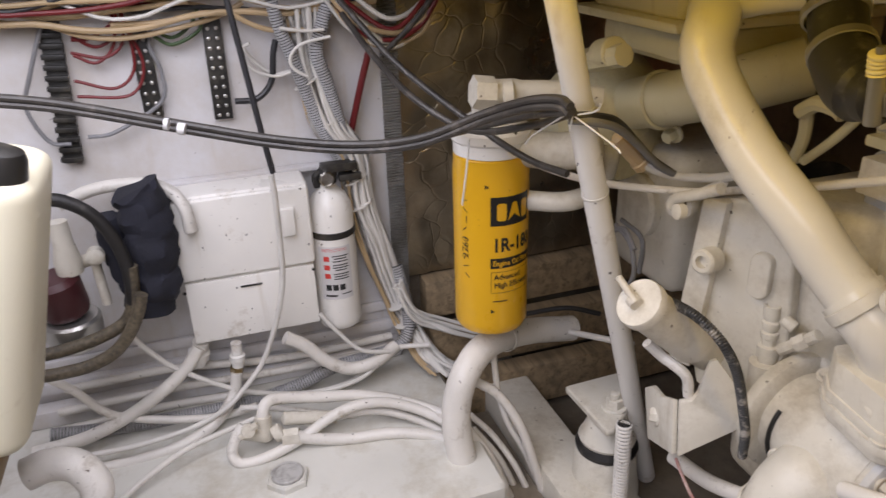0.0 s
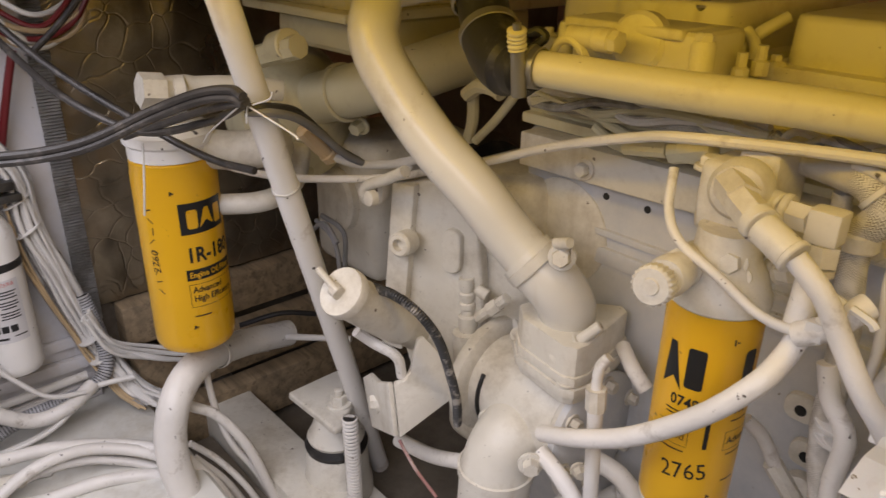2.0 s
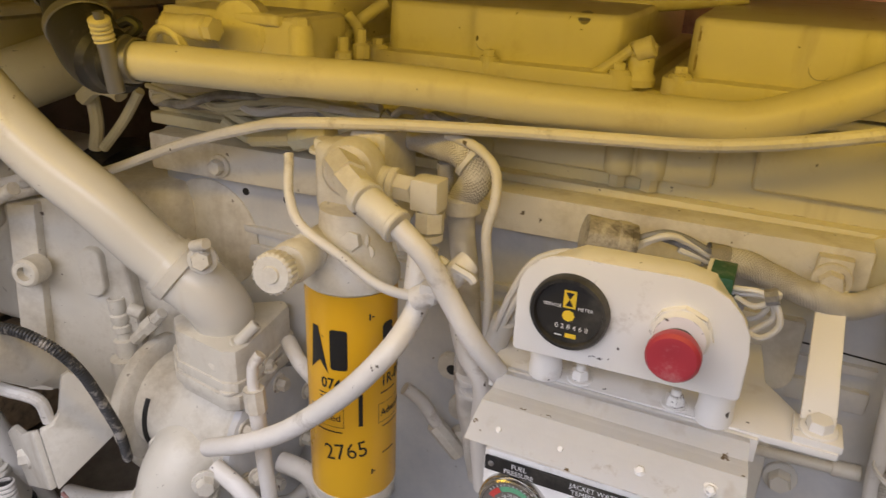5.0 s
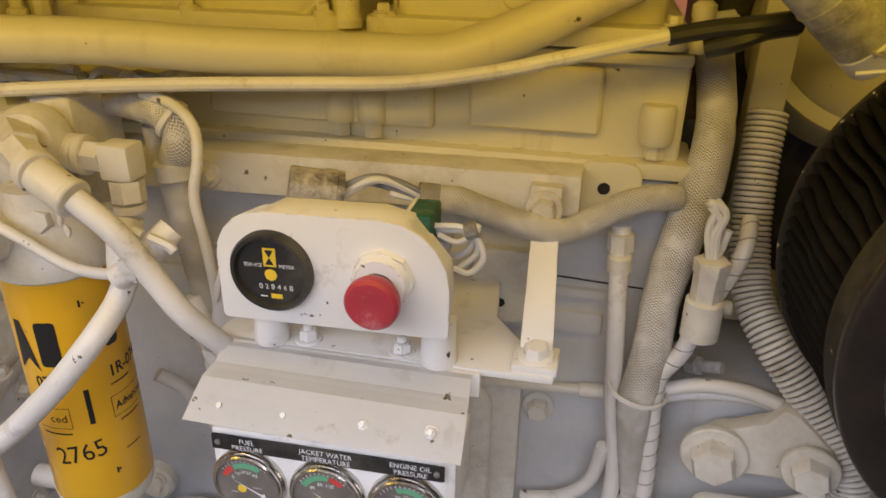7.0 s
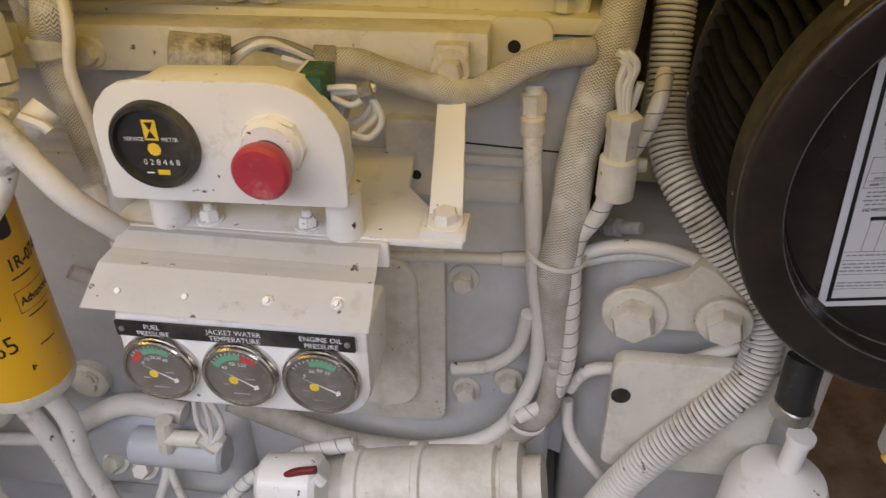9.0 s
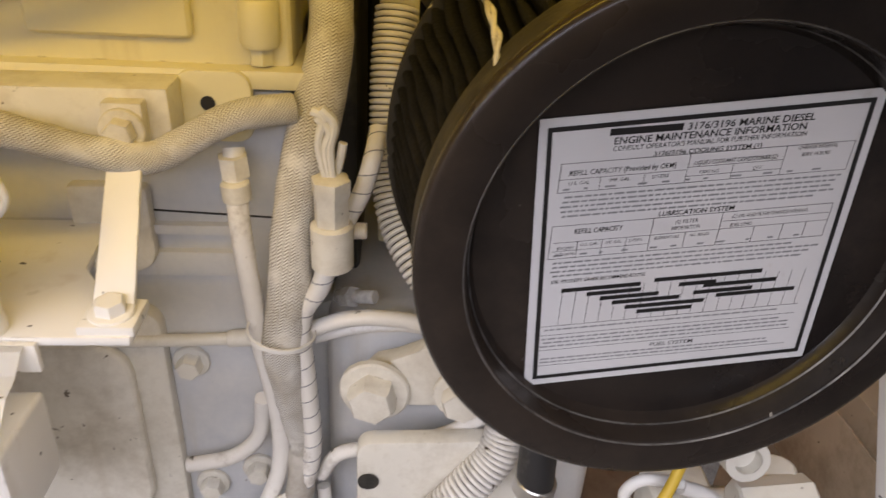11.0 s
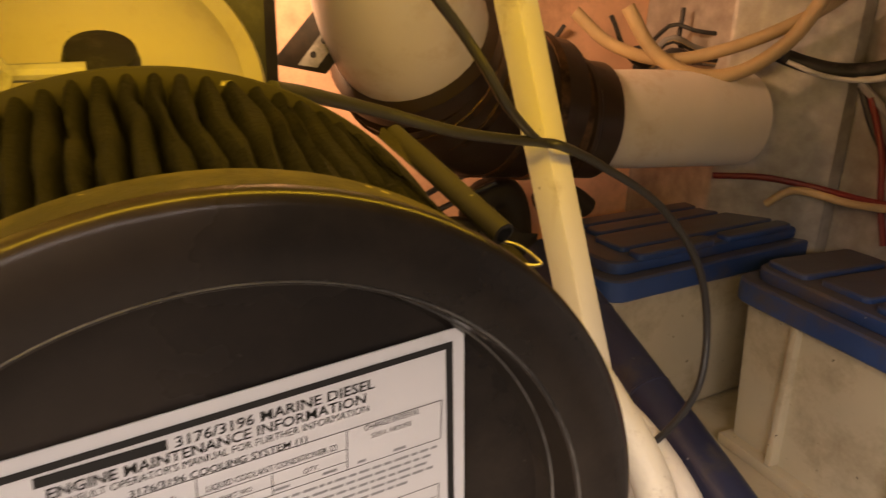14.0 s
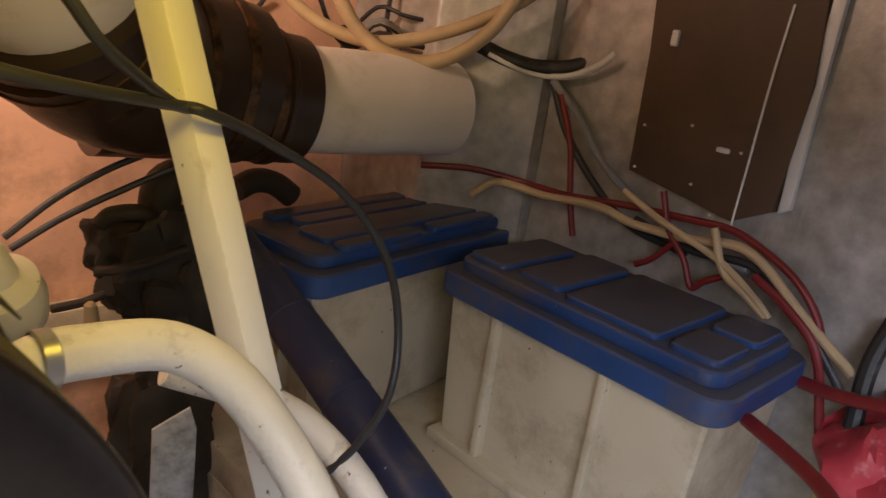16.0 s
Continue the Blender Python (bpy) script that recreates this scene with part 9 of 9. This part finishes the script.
for pts in ([(-0.026, 0.620, 0.455), (-0.028, 0.620, 0.425), (-0.022, 0.620, 0.407)], [(-0.017, 0.620, 0.457), (-0.016, 0.620, 0.427), (-0.018, 0.620, 0.406)], [(-0.009, 0.620, 0.456), (-0.004, 0.620, 0.429), (-0.015, 0.620, 0.404)], [(-0.014, 0.620, 0.457), (-0.006, 0.620, 0.440), (-0.006, 0.620, 0.417), (-0.021, 0.620, 0.399)]):
    ehose(pts, 0.0026, WHITEWIRE, "thin wire below the gauges", "wire", "wire", "gauge wires", 8)
for p in [(-0.199, 0.700, 0.254), (-0.163, 0.700, 0.250), (-0.158, 0.700, 0.290), (-0.238, 0.700, 0.206)]:
    solid("bolt_stub", merge(hexbolt(p, (0.1, -0.8, 0.5), 0.022, 0.016), lathe(p, (0.1, -0.8, 0.5), [(0.014, -0.03), (0.014, 0.0)], 16)), WHITE, "white painted bolt among the lower pipes", "bolt", "lower bolts")
low = thing("lower_casting", (-0.17, 0.75, 0.20), "white painted lower casting with a side pipe on the engine", "casting")
part("body", block((-0.30, 0.70, 0.20), (-0.04, 0.80, 0.33), 0.03, segs=4), BLOCKP, low)
part("side_pipe", rod((-0.16, 0.69, 0.30), (-0.05, 0.69, 0.30), 0.022, 20, 0.004), BLOCKP, low)
solid("starter_solenoid", merge(rod((0.020, 0.630, 0.338), (0.081, 0.630, 0.345), 0.030, 24, 0.005), rod((0.077, 0.620, 0.372), (0.085, 0.620, 0.361), 0.006, 8)), CLEAN, "white painted starter solenoid", "solenoid")
ehose([(0.034, 0.620, 0.352), (0.057, 0.620, 0.371), (0.080, 0.620, 0.379)], 0.004, REDWIRE, "short red starter lead", "red_wire", "wire", "")
# lower right corner: hose with clamp and white bottle
ehose([(0.474, 0.620, 0.567), (0.472, 0.615, 0.548), (0.472, 0.610, 0.521)], 0.0135, BLACKRUB, "black rubber hose with a steel clamp", "black_hose", "hose", "")
solid("hose_clamp", lathe((0.472, 0.612, 0.523), (0.15, 0, 1), [(0.0145, -0.006), (0.0155, -0.005), (0.0155, 0.005), (0.0145, 0.006)], 20), STEEL, "steel worm drive hose clamp", "hose clamp")
bt = (0.483, 0.620, 0.422)
bottle = thing("expansion_bottle", (bt[0], bt[1], bt[2] - 0.08), "white painted bottle with a narrow neck", "bottle")
part("body", lathe((bt[0], bt[1], bt[2] - 0.08), (0.05, 0, 1), [(0.038, 0), (0.042, 0.01), (0.042, 0.08), (0.034, 0.098), (0.016, 0.106), (0.0095, 0.109)], 32), CLEAN, bottle)
part("neck", lathe((bt[0], bt[1], bt[2] - 0.08), (0.05, 0, 1), [(0.009, 0.108), (0.009, 0.14), (0.011, 0.142), (0.011, 0.147)], 24), CLEAN, bottle)
fit_pts = ([(0.617, 0.600, 0.512), (0.672, 0.600, 0.518)], [(0.580, 0.620, 0.487), (0.626, 0.620, 0.493)], [(0.650, 0.620, 0.528), (0.662, 0.620, 0.492)])
solid("pipe_valve", merge(*[rod(a, b, r, n, 0.002) for (a, b), r, n in zip(fit_pts, (0.020, 0.013, 0.017), (8, 16, 16))], lathe((0.615, 0.600, 0.558), (0, -1, 0.3), [(0.016, -0.02), (0.016, 0.0), (0.010, 0.0), (0.010, -0.01)], 20), block(Vector((0.598, 0.640, 0.478)) - V(0.03, 0.02, 0.03), Vector((0.598, 0.640, 0.478)) + V(0.02, 0.02, 0.02), 0.008, segs=3)), WHITE, "cluster of painted pipe valves below the air filter", "valve")
ehose([(0.545, 0.560, 0.597), (0.540, 0.555, 0.585), (0.533, 0.550, 0.574), (0.523, 0.550, 0.558), (0.511, 0.550, 0.544)], 0.0036, material("dull_yellow_wire", (0.5, 0.33, 0.03), 0.5), "yellow lead under the air filter", "yellow_lead", "wire", "")
ehose([(0.555, 0.570, 0.570), (0.529, 0.570, 0.573), (0.519, 0.570, 0.560), (0.529, 0.570, 0.544)], 0.004, WHITEWIRE, "white wire loop under the air filter", "white_wire", "wire", "")
ehose([(0.555, 0.570, 0.567), (0.579, 0.570, 0.555), (0.605, 0.570, 0.523)], 0.005, WHITEWIRE, "white wire under the air filter", "white_wire", "wire", "")
# wiring and brackets on top of the rail
for k in range(9):
    a, b = Vector((-0.489, 0.700, 0.809)), Vector((-0.204, 0.715, 0.816))
    if k > 5:
        a, b = Vector((-0.198, 0.705, 0.818)), Vector((-0.098, 0.710, 0.822))
    run = [a.lerp(b, s / 6) + V(0, random.uniform(-0.006, 0.012), random.uniform(-0.011, 0.011)) for s in range(7)]
    ehose(run, random.choice((0.003, 0.0038, 0.0048)), (HEADP, HOSE, GREYPL, HEADP, HOSE, HEADP, GREYPL, HEADP, HOSE)[k], "grimy wire tucked under the coolant pipe", "grimy_wire", "wire", "wires under the pipe", 8)
solid("braided_loom", braid([(-0.500, 0.720, 0.804), (-0.443, 0.725, 0.805), (-0.374, 0.730, 0.806), (-0.306, 0.730, 0.809), (-0.227, 0.735, 0.812)], 0.0135, 18), BRAID, "dirty braided wiring loom under the coolant pipe", "wiring loom")
for pts, r, m in (([(-0.500, 0.720, 0.798), (-0.438, 0.720, 0.809), (-0.390, 0.720, 0.793), (-0.343, 0.720, 0.778)], 0.006, HEADP), ([(-0.406, 0.720, 0.785), (-0.374, 0.720, 0.770), (-0.328, 0.720, 0.765), (-0.306, 0.720, 0.766)], 0.006, HEADP), ([(-0.448, 0.730, 0.793), (-0.335, 0.730, 0.797), (-0.251, 0.730, 0.812), (-0.199, 0.730, 0.817)], 0.006, HEADP), ([(-0.265, 0.720, 0.809), (-0.258, 0.720, 0.819), (-0.242, 0.720, 0.824), (-0.225, 0.720, 0.817)], 0.004, HEADP), ([(-0.527, 0.720, 0.804), (-0.559, 0.720, 0.765), (-0.599, 0.720, 0.726)], 0.006, HEADP), ([(-0.614, 0.720, 0.723), (-0.605, 0.720, 0.754), (-0.606, 0.720, 0.787)], 0.008, HEADP), ([(-0.251, 0.730, 0.815), (-0.186, 0.730, 0.805), (-0.133, 0.730, 0.812)], 0.008, HOSE)):
    ehose(pts, r, m, "cream painted wiring along the cylinder head", "head_wiring", "wire", "head wiring", 10)
solid("injector_connector", merge(rod((-0.336, 0.680, 0.784), (-0.286, 0.680, 0.792), 0.008, 10, 0.001), rod((-0.276, 0.670, 0.794), (-0.234, 0.670, 0.808), 0.012, 8, 0.001), block(Vector((-0.256, 0.670, 0.800)) - V(0.012, 0.01, 0.010), Vector((-0.256, 0.670, 0.800)) + V(0.012, 0.01, 0.010), 0.003, turn=15)), HEADP, "cream painted injector harness connector", "connector")
solid("frayed_wire", tube([(-0.603, 0.700, 0.794), (-0.577, 0.700, 0.806), (-0.549, 0.700, 0.804), (-0.535, 0.700, 0.799)], 0.010, 8, wobble=0.008), HEADP, "paint covered frayed wire ends", "wire")
ehose([(-0.261, 0.745, 0.855), (-0.266, 0.745, 0.877), (-0.256, 0.760, 0.899), (-0.238, 0.780, 0.916)], 0.0062, HEADP, "cream pipe between the valve covers", "breather_pipe", "pipe", "")
ehose([(-0.261, 0.745, 0.905), (-0.250, 0.745, 0.893), (-0.248, 0.745, 0.879)], 0.0055, HEADP, "cream pipe between the valve covers", "breather_pipe", "pipe", "")
ehose([(-0.181, 0.900, 0.925), (-0.064, 0.900, 0.920), (0.016, 0.900, 0.926), (0.091, 0.900, 0.938)], 0.008, HEADP, "cream pipe above the valve covers", "top_pipe", "pipe", "")

# ---- above and beside the air filter ----
ip = thing("intake_pipe", (0.377, 0.800, 0.883), "grey painted rubber intake duct above the air filter", "duct")
i0, i1 = Vector((0.357, 0.700, 0.920)), Vector((0.413, 0.715, 0.873))
iu = (i1 - i0).normalized()
iL = (i1 - i0).length
part("duct", lathe(i0, iu, [(0.020, -0.03), (0.0215, 0), (0.0215, 0.35 * iL), (0.0222, 0.36 * iL), (0.0222, iL - 0.016)], 32), GREYPL, ip)
part("clamp_band", lathe(i1 - iu * 0.017, iu, [(0.0224, 0), (0.0232, 0.001), (0.0232, 0.016), (0.0224, 0.017)], 32), PAPER, ip, "bright metal band")
part("duct_seam", merge(*[lathe(i0 + iu * iL * f, iu, [(0.0216, -0.001), (0.0226, 0), (0.0216, 0.001)], 28) for f in (0.2, 0.62)]), GREYPL, ip)
dm = thing("alternator", (0.489, 0.930, 0.881), "cream yellow domed housing behind the air filter", "housing")
part("dome", lathe((0.485, 0.950, 0.863), (0, -0.9, 0.45), [(0.115, -0.05), (0.115, 0.0), (0.112, 0.006), (0.098, 0.008), (0.094, 0.014), (0.07, 0.03), (0.04, 0.037), (0, 0.038)], 48), HEADP, dm)
part("rubber_bung", lathe((0.489, 0.840, 0.892), (0, -0.5, 0.8), [(0.02, -0.02), (0.021, 0), (0.019, 0.008), (0.01, 0.011), (0, 0.0115)], 24), BLACKRUB, dm, "black rubber bung")
part("clamp_bolt", merge(rod((0.415, 0.780, 0.891), (0.483, 0.780, 0.893), 0.0045, 10), hexbolt((0.435, 0.775, 0.891), (0.2, -0.8, 0.5), 0.022, 0.012), block(Vector((0.427, 0.785, 0.885)) - V(0.012, 0.008, 0.012), Vector((0.427, 0.785, 0.885)) + V(0.012, 0.008, 0.012), 0.003)), GREYPL, dm)
solid("bracket_bar", block((0.355, 0.82, 0.60), (0.385, 0.85, 1.1), 0.004), HEADP, "cream painted upright bracket bar", "bracket")
cable([(0.298, 0.700, 0.873), (0.318, 0.700, 0.879), (0.338, 0.715, 0.885), (0.360, 0.730, 0.887)], 0.0075, BLACKWIRE, "black_cable", "black cable passing above the loom", "cable")

# ---- clutter in the dark corner ----
for pts, r in (([(1.227, 1.500, 0.915), (1.282, 1.465, 0.864), (1.358, 1.411, 0.841), (1.442, 1.342, 0.867), (1.517, 1.269, 0.920), (1.558, 1.220, 0.971)], 0.011), ([(1.284, 1.429, 0.926), (1.324, 1.399, 0.856), (1.376, 1.356, 0.822), (1.431, 1.309, 0.830), (1.480, 1.264, 0.882), (1.508, 1.233, 0.956)], 0.012)):
    cable(pts, r, TANWIRE, "tan_hose", "pale tan cable looping under the deck", "cable", "looped cables", 12)
random.seed(8)
for k in range(7):
    o = random.uniform(-30, 30)
    cable([Vector(p) + V(0, 0, o * 0.0012) for p in [(1.376, 1.534, 0.835), (1.454, 1.476, 0.867), (1.547, 1.394, 0.849), (1.631, 1.306, 0.918), (1.702, 1.214, 0.979)]], random.choice((0.004, 0.006)), (BLACKWIRE, TANWIRE, GREYWIRE)[k % 3], "deckhead_cable", "dark cable under the deckhead", "cable", "deckhead cables", 8, wobble=0.02)
cable([(1.547, 1.352, 0.858), (1.582, 1.313, 0.841), (1.622, 1.267, 0.833), (1.664, 1.215, 0.846), (1.697, 1.171, 0.888)], 0.014, BLACKRUB, "black_hose", "black hose sagging under the deck", "hose", n=14)
cable([(1.547, 1.322, 0.845), (1.588, 1.275, 0.825), (1.632, 1.222, 0.823), (1.666, 1.179, 0.842), (1.682, 1.157, 0.874)], 0.004, WHITEWIRE, "white_cable", "white cable sagging under the black hose", "cable")
for pts in ([(1.236, 1.665, 0.868), (1.262, 1.650, 0.834), (1.288, 1.632, 0.789)], [(1.295, 1.634, 0.886), (1.262, 1.649, 0.824), (1.228, 1.663, 0.781)], [(1.334, 1.552, 0.906), (1.370, 1.525, 0.836), (1.411, 1.494, 0.813)], [(1.463, 1.496, 0.923), (1.459, 1.498, 0.865), (1.485, 1.475, 0.830)], [(1.539, 1.403, 0.938), (1.552, 1.391, 0.883), (1.533, 1.405, 0.831)]):
    cable(pts, 0.0045, BLACKWIRE, "deckhead_cable", "dark cable under the deckhead", "cable", "deckhead cables", 8, wobble=0.01)
wall_runs = ((0.0055, WHITEWIRE), (0.007, GREYWIRE), (0.0065, BLACKWIRE), (0.0055, REDWIRE), (0.0058, REDWIRE), (0.0072, TANWIRE), (0.0055, TANWIRE), (0.006, TANWIRE), (0.005, REDWIRE), (0.005, REDWIRE), (0.0065, REDWIRE), (0.006, BLACKWIRE), (0.006, BLACKWIRE))
hits = ([(1.630, 1.407, 0.834), (1.630, 1.311, 0.821), (1.630, 1.220, 0.825), (1.630, 1.155, 0.851), (1.630, 1.122, 0.878)], [(1.630, 1.237, 0.816), (1.630, 1.169, 0.765), (1.630, 1.100, 0.698), (1.630, 1.006, 0.651), (1.630, 0.899, 0.620), (1.630, 0.824, 0.610)], [(1.635, 1.240, 0.810), (1.635, 1.190, 0.731), (1.635, 1.113, 0.660), (1.635, 1.033, 0.614), (1.635, 0.925, 0.601)], [(1.625, 1.210, 0.796), (1.625, 1.172, 0.716), (1.625, 1.152, 0.630), (1.625, 1.131, 0.565)],
        [(1.489, 1.393, 0.633), (1.549, 1.329, 0.640), (1.607, 1.267, 0.632), (1.620, 1.159, 0.632), (1.620, 1.046, 0.647), (1.620, 0.945, 0.656), (1.620, 0.863, 0.662), (1.620, 0.808, 0.648), (1.620, 0.752, 0.620), (1.620, 0.711, 0.577), (1.620, 0.691, 0.519)], [(1.556, 1.322, 0.591), (1.587, 1.289, 0.623), (1.615, 1.204, 0.620), (1.615, 1.084, 0.633), (1.615, 1.015, 0.624), (1.615, 0.906, 0.631), (1.615, 0.847, 0.643), (1.615, 0.801, 0.630), (1.615, 0.731, 0.579), (1.615, 0.650, 0.527)], [(1.600, 1.035, 0.674), (1.600, 0.956, 0.646), (1.600, 0.855, 0.617), (1.600, 0.794, 0.583), (1.600, 0.768, 0.563)], [(1.600, 0.876, 0.662), (1.600, 0.848, 0.606), (1.600, 0.811, 0.585), (1.600, 0.772, 0.562)],
        [(1.610, 0.973, 0.690), (1.610, 0.949, 0.634), (1.610, 0.915, 0.599), (1.610, 0.893, 0.561), (1.610, 0.876, 0.576), (1.610, 0.846, 0.597)], [(1.610, 0.935, 0.620), (1.610, 0.966, 0.582), (1.610, 0.992, 0.563)], [(1.600, 0.803, 0.614), (1.600, 0.747, 0.585), (1.600, 0.696, 0.540), (1.600, 0.662, 0.436)], [(1.615, 0.799, 0.621), (1.615, 0.735, 0.578), (1.615, 0.682, 0.525), (1.615, 0.650, 0.490)], [(1.620, 1.016, 0.631), (1.620, 0.910, 0.613), (1.620, 0.822, 0.621), (1.620, 0.757, 0.594)])
for (r, m), pts in zip(wall_runs, hits):
    cable(pts, r, m, "wall_cable", {"red_cable": "red battery cable on the lining", "black_cable": "black cable on the lining"}.get(m.name, "pale cable running over the lining"), "cable", "battery cables", 10)
cable([(1.420, 0.697, 0.497), (1.380, 0.637, 0.503), (1.340, 0.586, 0.507), (1.300, 0.545, 0.506)], 0.009, REDWIRE, "battery_lead", "thick red battery lead", "cable", "battery leads", 14)
cable([(1.580, 0.696, 0.504), (1.560, 0.652, 0.514), (1.540, 0.593, 0.533), (1.520, 0.545, 0.555)], 0.009, REDWIRE, "battery_lead", "thick red battery lead", "cable", "battery leads", 14)
cable([(1.637, 0.630, 0.609), (1.616, 0.636, 0.547), (1.584, 0.624, 0.463), (1.541, 0.604, 0.372)], 0.012, BLACKRUB, "dark_hose", "dark hose hanging beside the battery", "hose")
cable([(1.615, 0.627, 0.485), (1.557, 0.628, 0.411), (1.531, 0.625, 0.362)], 0.007, TANWIRE, "tan_cable", "tan cable beside the battery", "cable")
rc = bmesh.new()
bmesh.ops.create_icosphere(rc, subdivisions=4, radius=0.11)
for v in rc.verts:
    v.co = Vector((v.co.x, v.co.y, v.co.z * 0.9)) + Vector(noise.noise_vector(v.co * 14)) * 0.03 + Vector(noise.noise_vector(v.co * 40)) * 0.008
rc.transform(Matrix.Translation((1.602, 0.549, 0.426)))
solid("red_bag", rc, RED, "crumpled red bag beside the battery", "bag")
# dark machinery behind the post
gear = thing("shaft_seal_pump", (0.974, 1.377, 0.398), "greasy dark pump with hoses behind the post", "pump")
GREASE = material("greasy_dark_iron", (0.022, 0.017, 0.012), 0.7, vary=0.4, scale=20, bump=0.8, bump_scale=60, dirt=(0.06, 0.035, 0.018), dirt_scale=12)


def lump(o, size, seed, amp=0.35, turn=0.0):
    bm = bmesh.new()
    bmesh.ops.create_icosphere(bm, subdivisions=4, radius=1.0)
    for v in bm.verts:
        d = v.co.normalized()
        k = max(abs(d.x), abs(d.y), abs(d.z))
        v.co = d * (0.45 + 0.55 / k) * (1 + amp * noise.noise(d * 2.2 + V(seed, 0, 0)) + 0.3 * amp * noise.noise(d * 7 + V(0, seed, 0)))
        v.co = Vector((v.co.x * size[0], v.co.y * size[1], v.co.z * size[2]))
    bm.transform(pose(*o, 0, 0, turn))
    return bm


part("casing", lump((1.026, 1.420, 0.492), (0.085, 0.05, 0.085), 3.0), GREASE, gear)
part("gear_case", lump((1.054, 1.400, 0.412), (0.075, 0.05, 0.10), 8.0), GREASE, gear)
part("lower_body", lump((1.005, 1.360, 0.232), (0.075, 0.05, 0.13), 12.0), GREASE, gear)
part("side_cover", lump((0.964, 1.440, 0.520), (0.040, 0.03, 0.045), 5.0), GREASE, gear)
part("elbow", tube([(1.033, 1.440, 0.529), (1.026, 1.440, 0.583), (1.040, 1.440, 0.614), (1.079, 1.440, 0.616), (1.099, 1.440, 0.572), (1.106, 1.440, 0.512)], 0.030, 20), GREASE, gear)
part("union_nut", lathe((1.015, 1.380, 0.567), (0.2, -0.9, 0.2), [(0.018, -0.01), (0.024, 0.0), (0.024, 0.012), (0.014, 0.016)], 6), GREASE, gear)
part("hose", tube([(1.149, 1.440, 0.601), (1.183, 1.440, 0.606), (1.220, 1.440, 0.596), (1.248, 1.440, 0.580)], 0.020, 14, wobble=0.01), GREASE, gear)
part("sheathed_pipe", tube([(0.938, 1.420, 0.567), (0.949, 1.410, 0.581), (0.984, 1.400, 0.583), (1.012, 1.400, 0.562)], 0.012, 12), GREASE, gear)
part("small_pipe", tube([(0.910, 1.360, 0.522), (0.931, 1.350, 0.524), (0.972, 1.350, 0.528), (1.027, 1.350, 0.542)], 0.007, 10, wobble=0.006), GREASE, gear)
part("small_pipe", tube([(0.849, 1.340, 0.487), (0.889, 1.340, 0.490), (0.913, 1.340, 0.497)], 0.006, 10), GREASE, gear)
part("tap_lever", rod((0.868, 1.250, 0.493), (0.866, 1.250, 0.529), 0.010, 14, 0.003, None, 0.007), TANWIRE, gear, "amber plastic tap lever")
solid("angle_bracket", slab([(0, -0.45), (0.046, -0.45), (0.046, 0.0), (0.038, 0.028), (0.0, 0.005)], (0.878, 1.100, 0.434), (0.9, -0.3, 0.0), (0.02, 0, 1), 0.004, 0.001), GREYPL, "grey steel angle bracket beside the hose", "bracket")
for pts in ([(0.822, 1.434, 0.554), (0.885, 1.435, 0.602), (0.948, 1.426, 0.640), (0.997, 1.414, 0.664)], [(0.827, 1.428, 0.540), (0.895, 1.425, 0.580), (0.987, 1.408, 0.626), (1.037, 1.394, 0.651)]):
    cable(pts, 0.005, BLACKWIRE, "dark_cable", "thin dark cable across the pink hull side", "cable", "hull cables", 8)
solid("pump_housing", merge(lathe((0.726, 1.014, 0.657), (-0.3, -0.5, 0.8), [(0.016, -0.05), (0.026, -0.035), (0.03, -0.01), (0.028, 0.012), (0.016, 0.024), (0.014, 0.05), (0.01, 0.055)], 28)), HEADP, "cream yellow housing beside the air filter", "housing")
cable([(0.660, 0.766, 0.936), (0.686, 0.778, 0.913), (0.706, 0.779, 0.888), (0.726, 0.789, 0.866), (0.780, 0.841, 0.833), (0.794, 0.839, 0.830)], 0.0034, BLACKWIRE, "black_cable", "thin black cable crossing the post", "cable")
strap = thing("strap_iron", (0.708, 1.273, 0.877), "perforated dark strap iron holding the exhaust", "strap")
part("strap", sheet([(0.660, 1.263, 0.852), (0.722, 1.245, 0.841), (0.787, 1.227, 0.926), (0.730, 1.247, 0.937)], 0.006, 0.001), GREASE, strap)
part("lining_strip", sheet([(0.689, 1.247, 0.852), (0.710, 1.241, 0.849), (0.771, 1.225, 0.929), (0.748, 1.233, 0.931)], 0.002, 0.0), GREYPL, strap, "grey inner strip with punched holes")
for p in [(0.706, 1.240, 0.864), (0.719, 1.238, 0.880), (0.730, 1.235, 0.893), (0.740, 1.232, 0.905)]:
    part("punched_hole", lathe(p, V(-0.4, -0.75, 0.1), [(0.004, 0), (0.004, 0.0006)], 10), INK, strap)
solid("hull_strip", block((0.9, 1.60, 0.30), (1.66, 1.649, 0.36), 0.004), CREAMPL, "painted batten along the hull side", "batten", kind="structure")
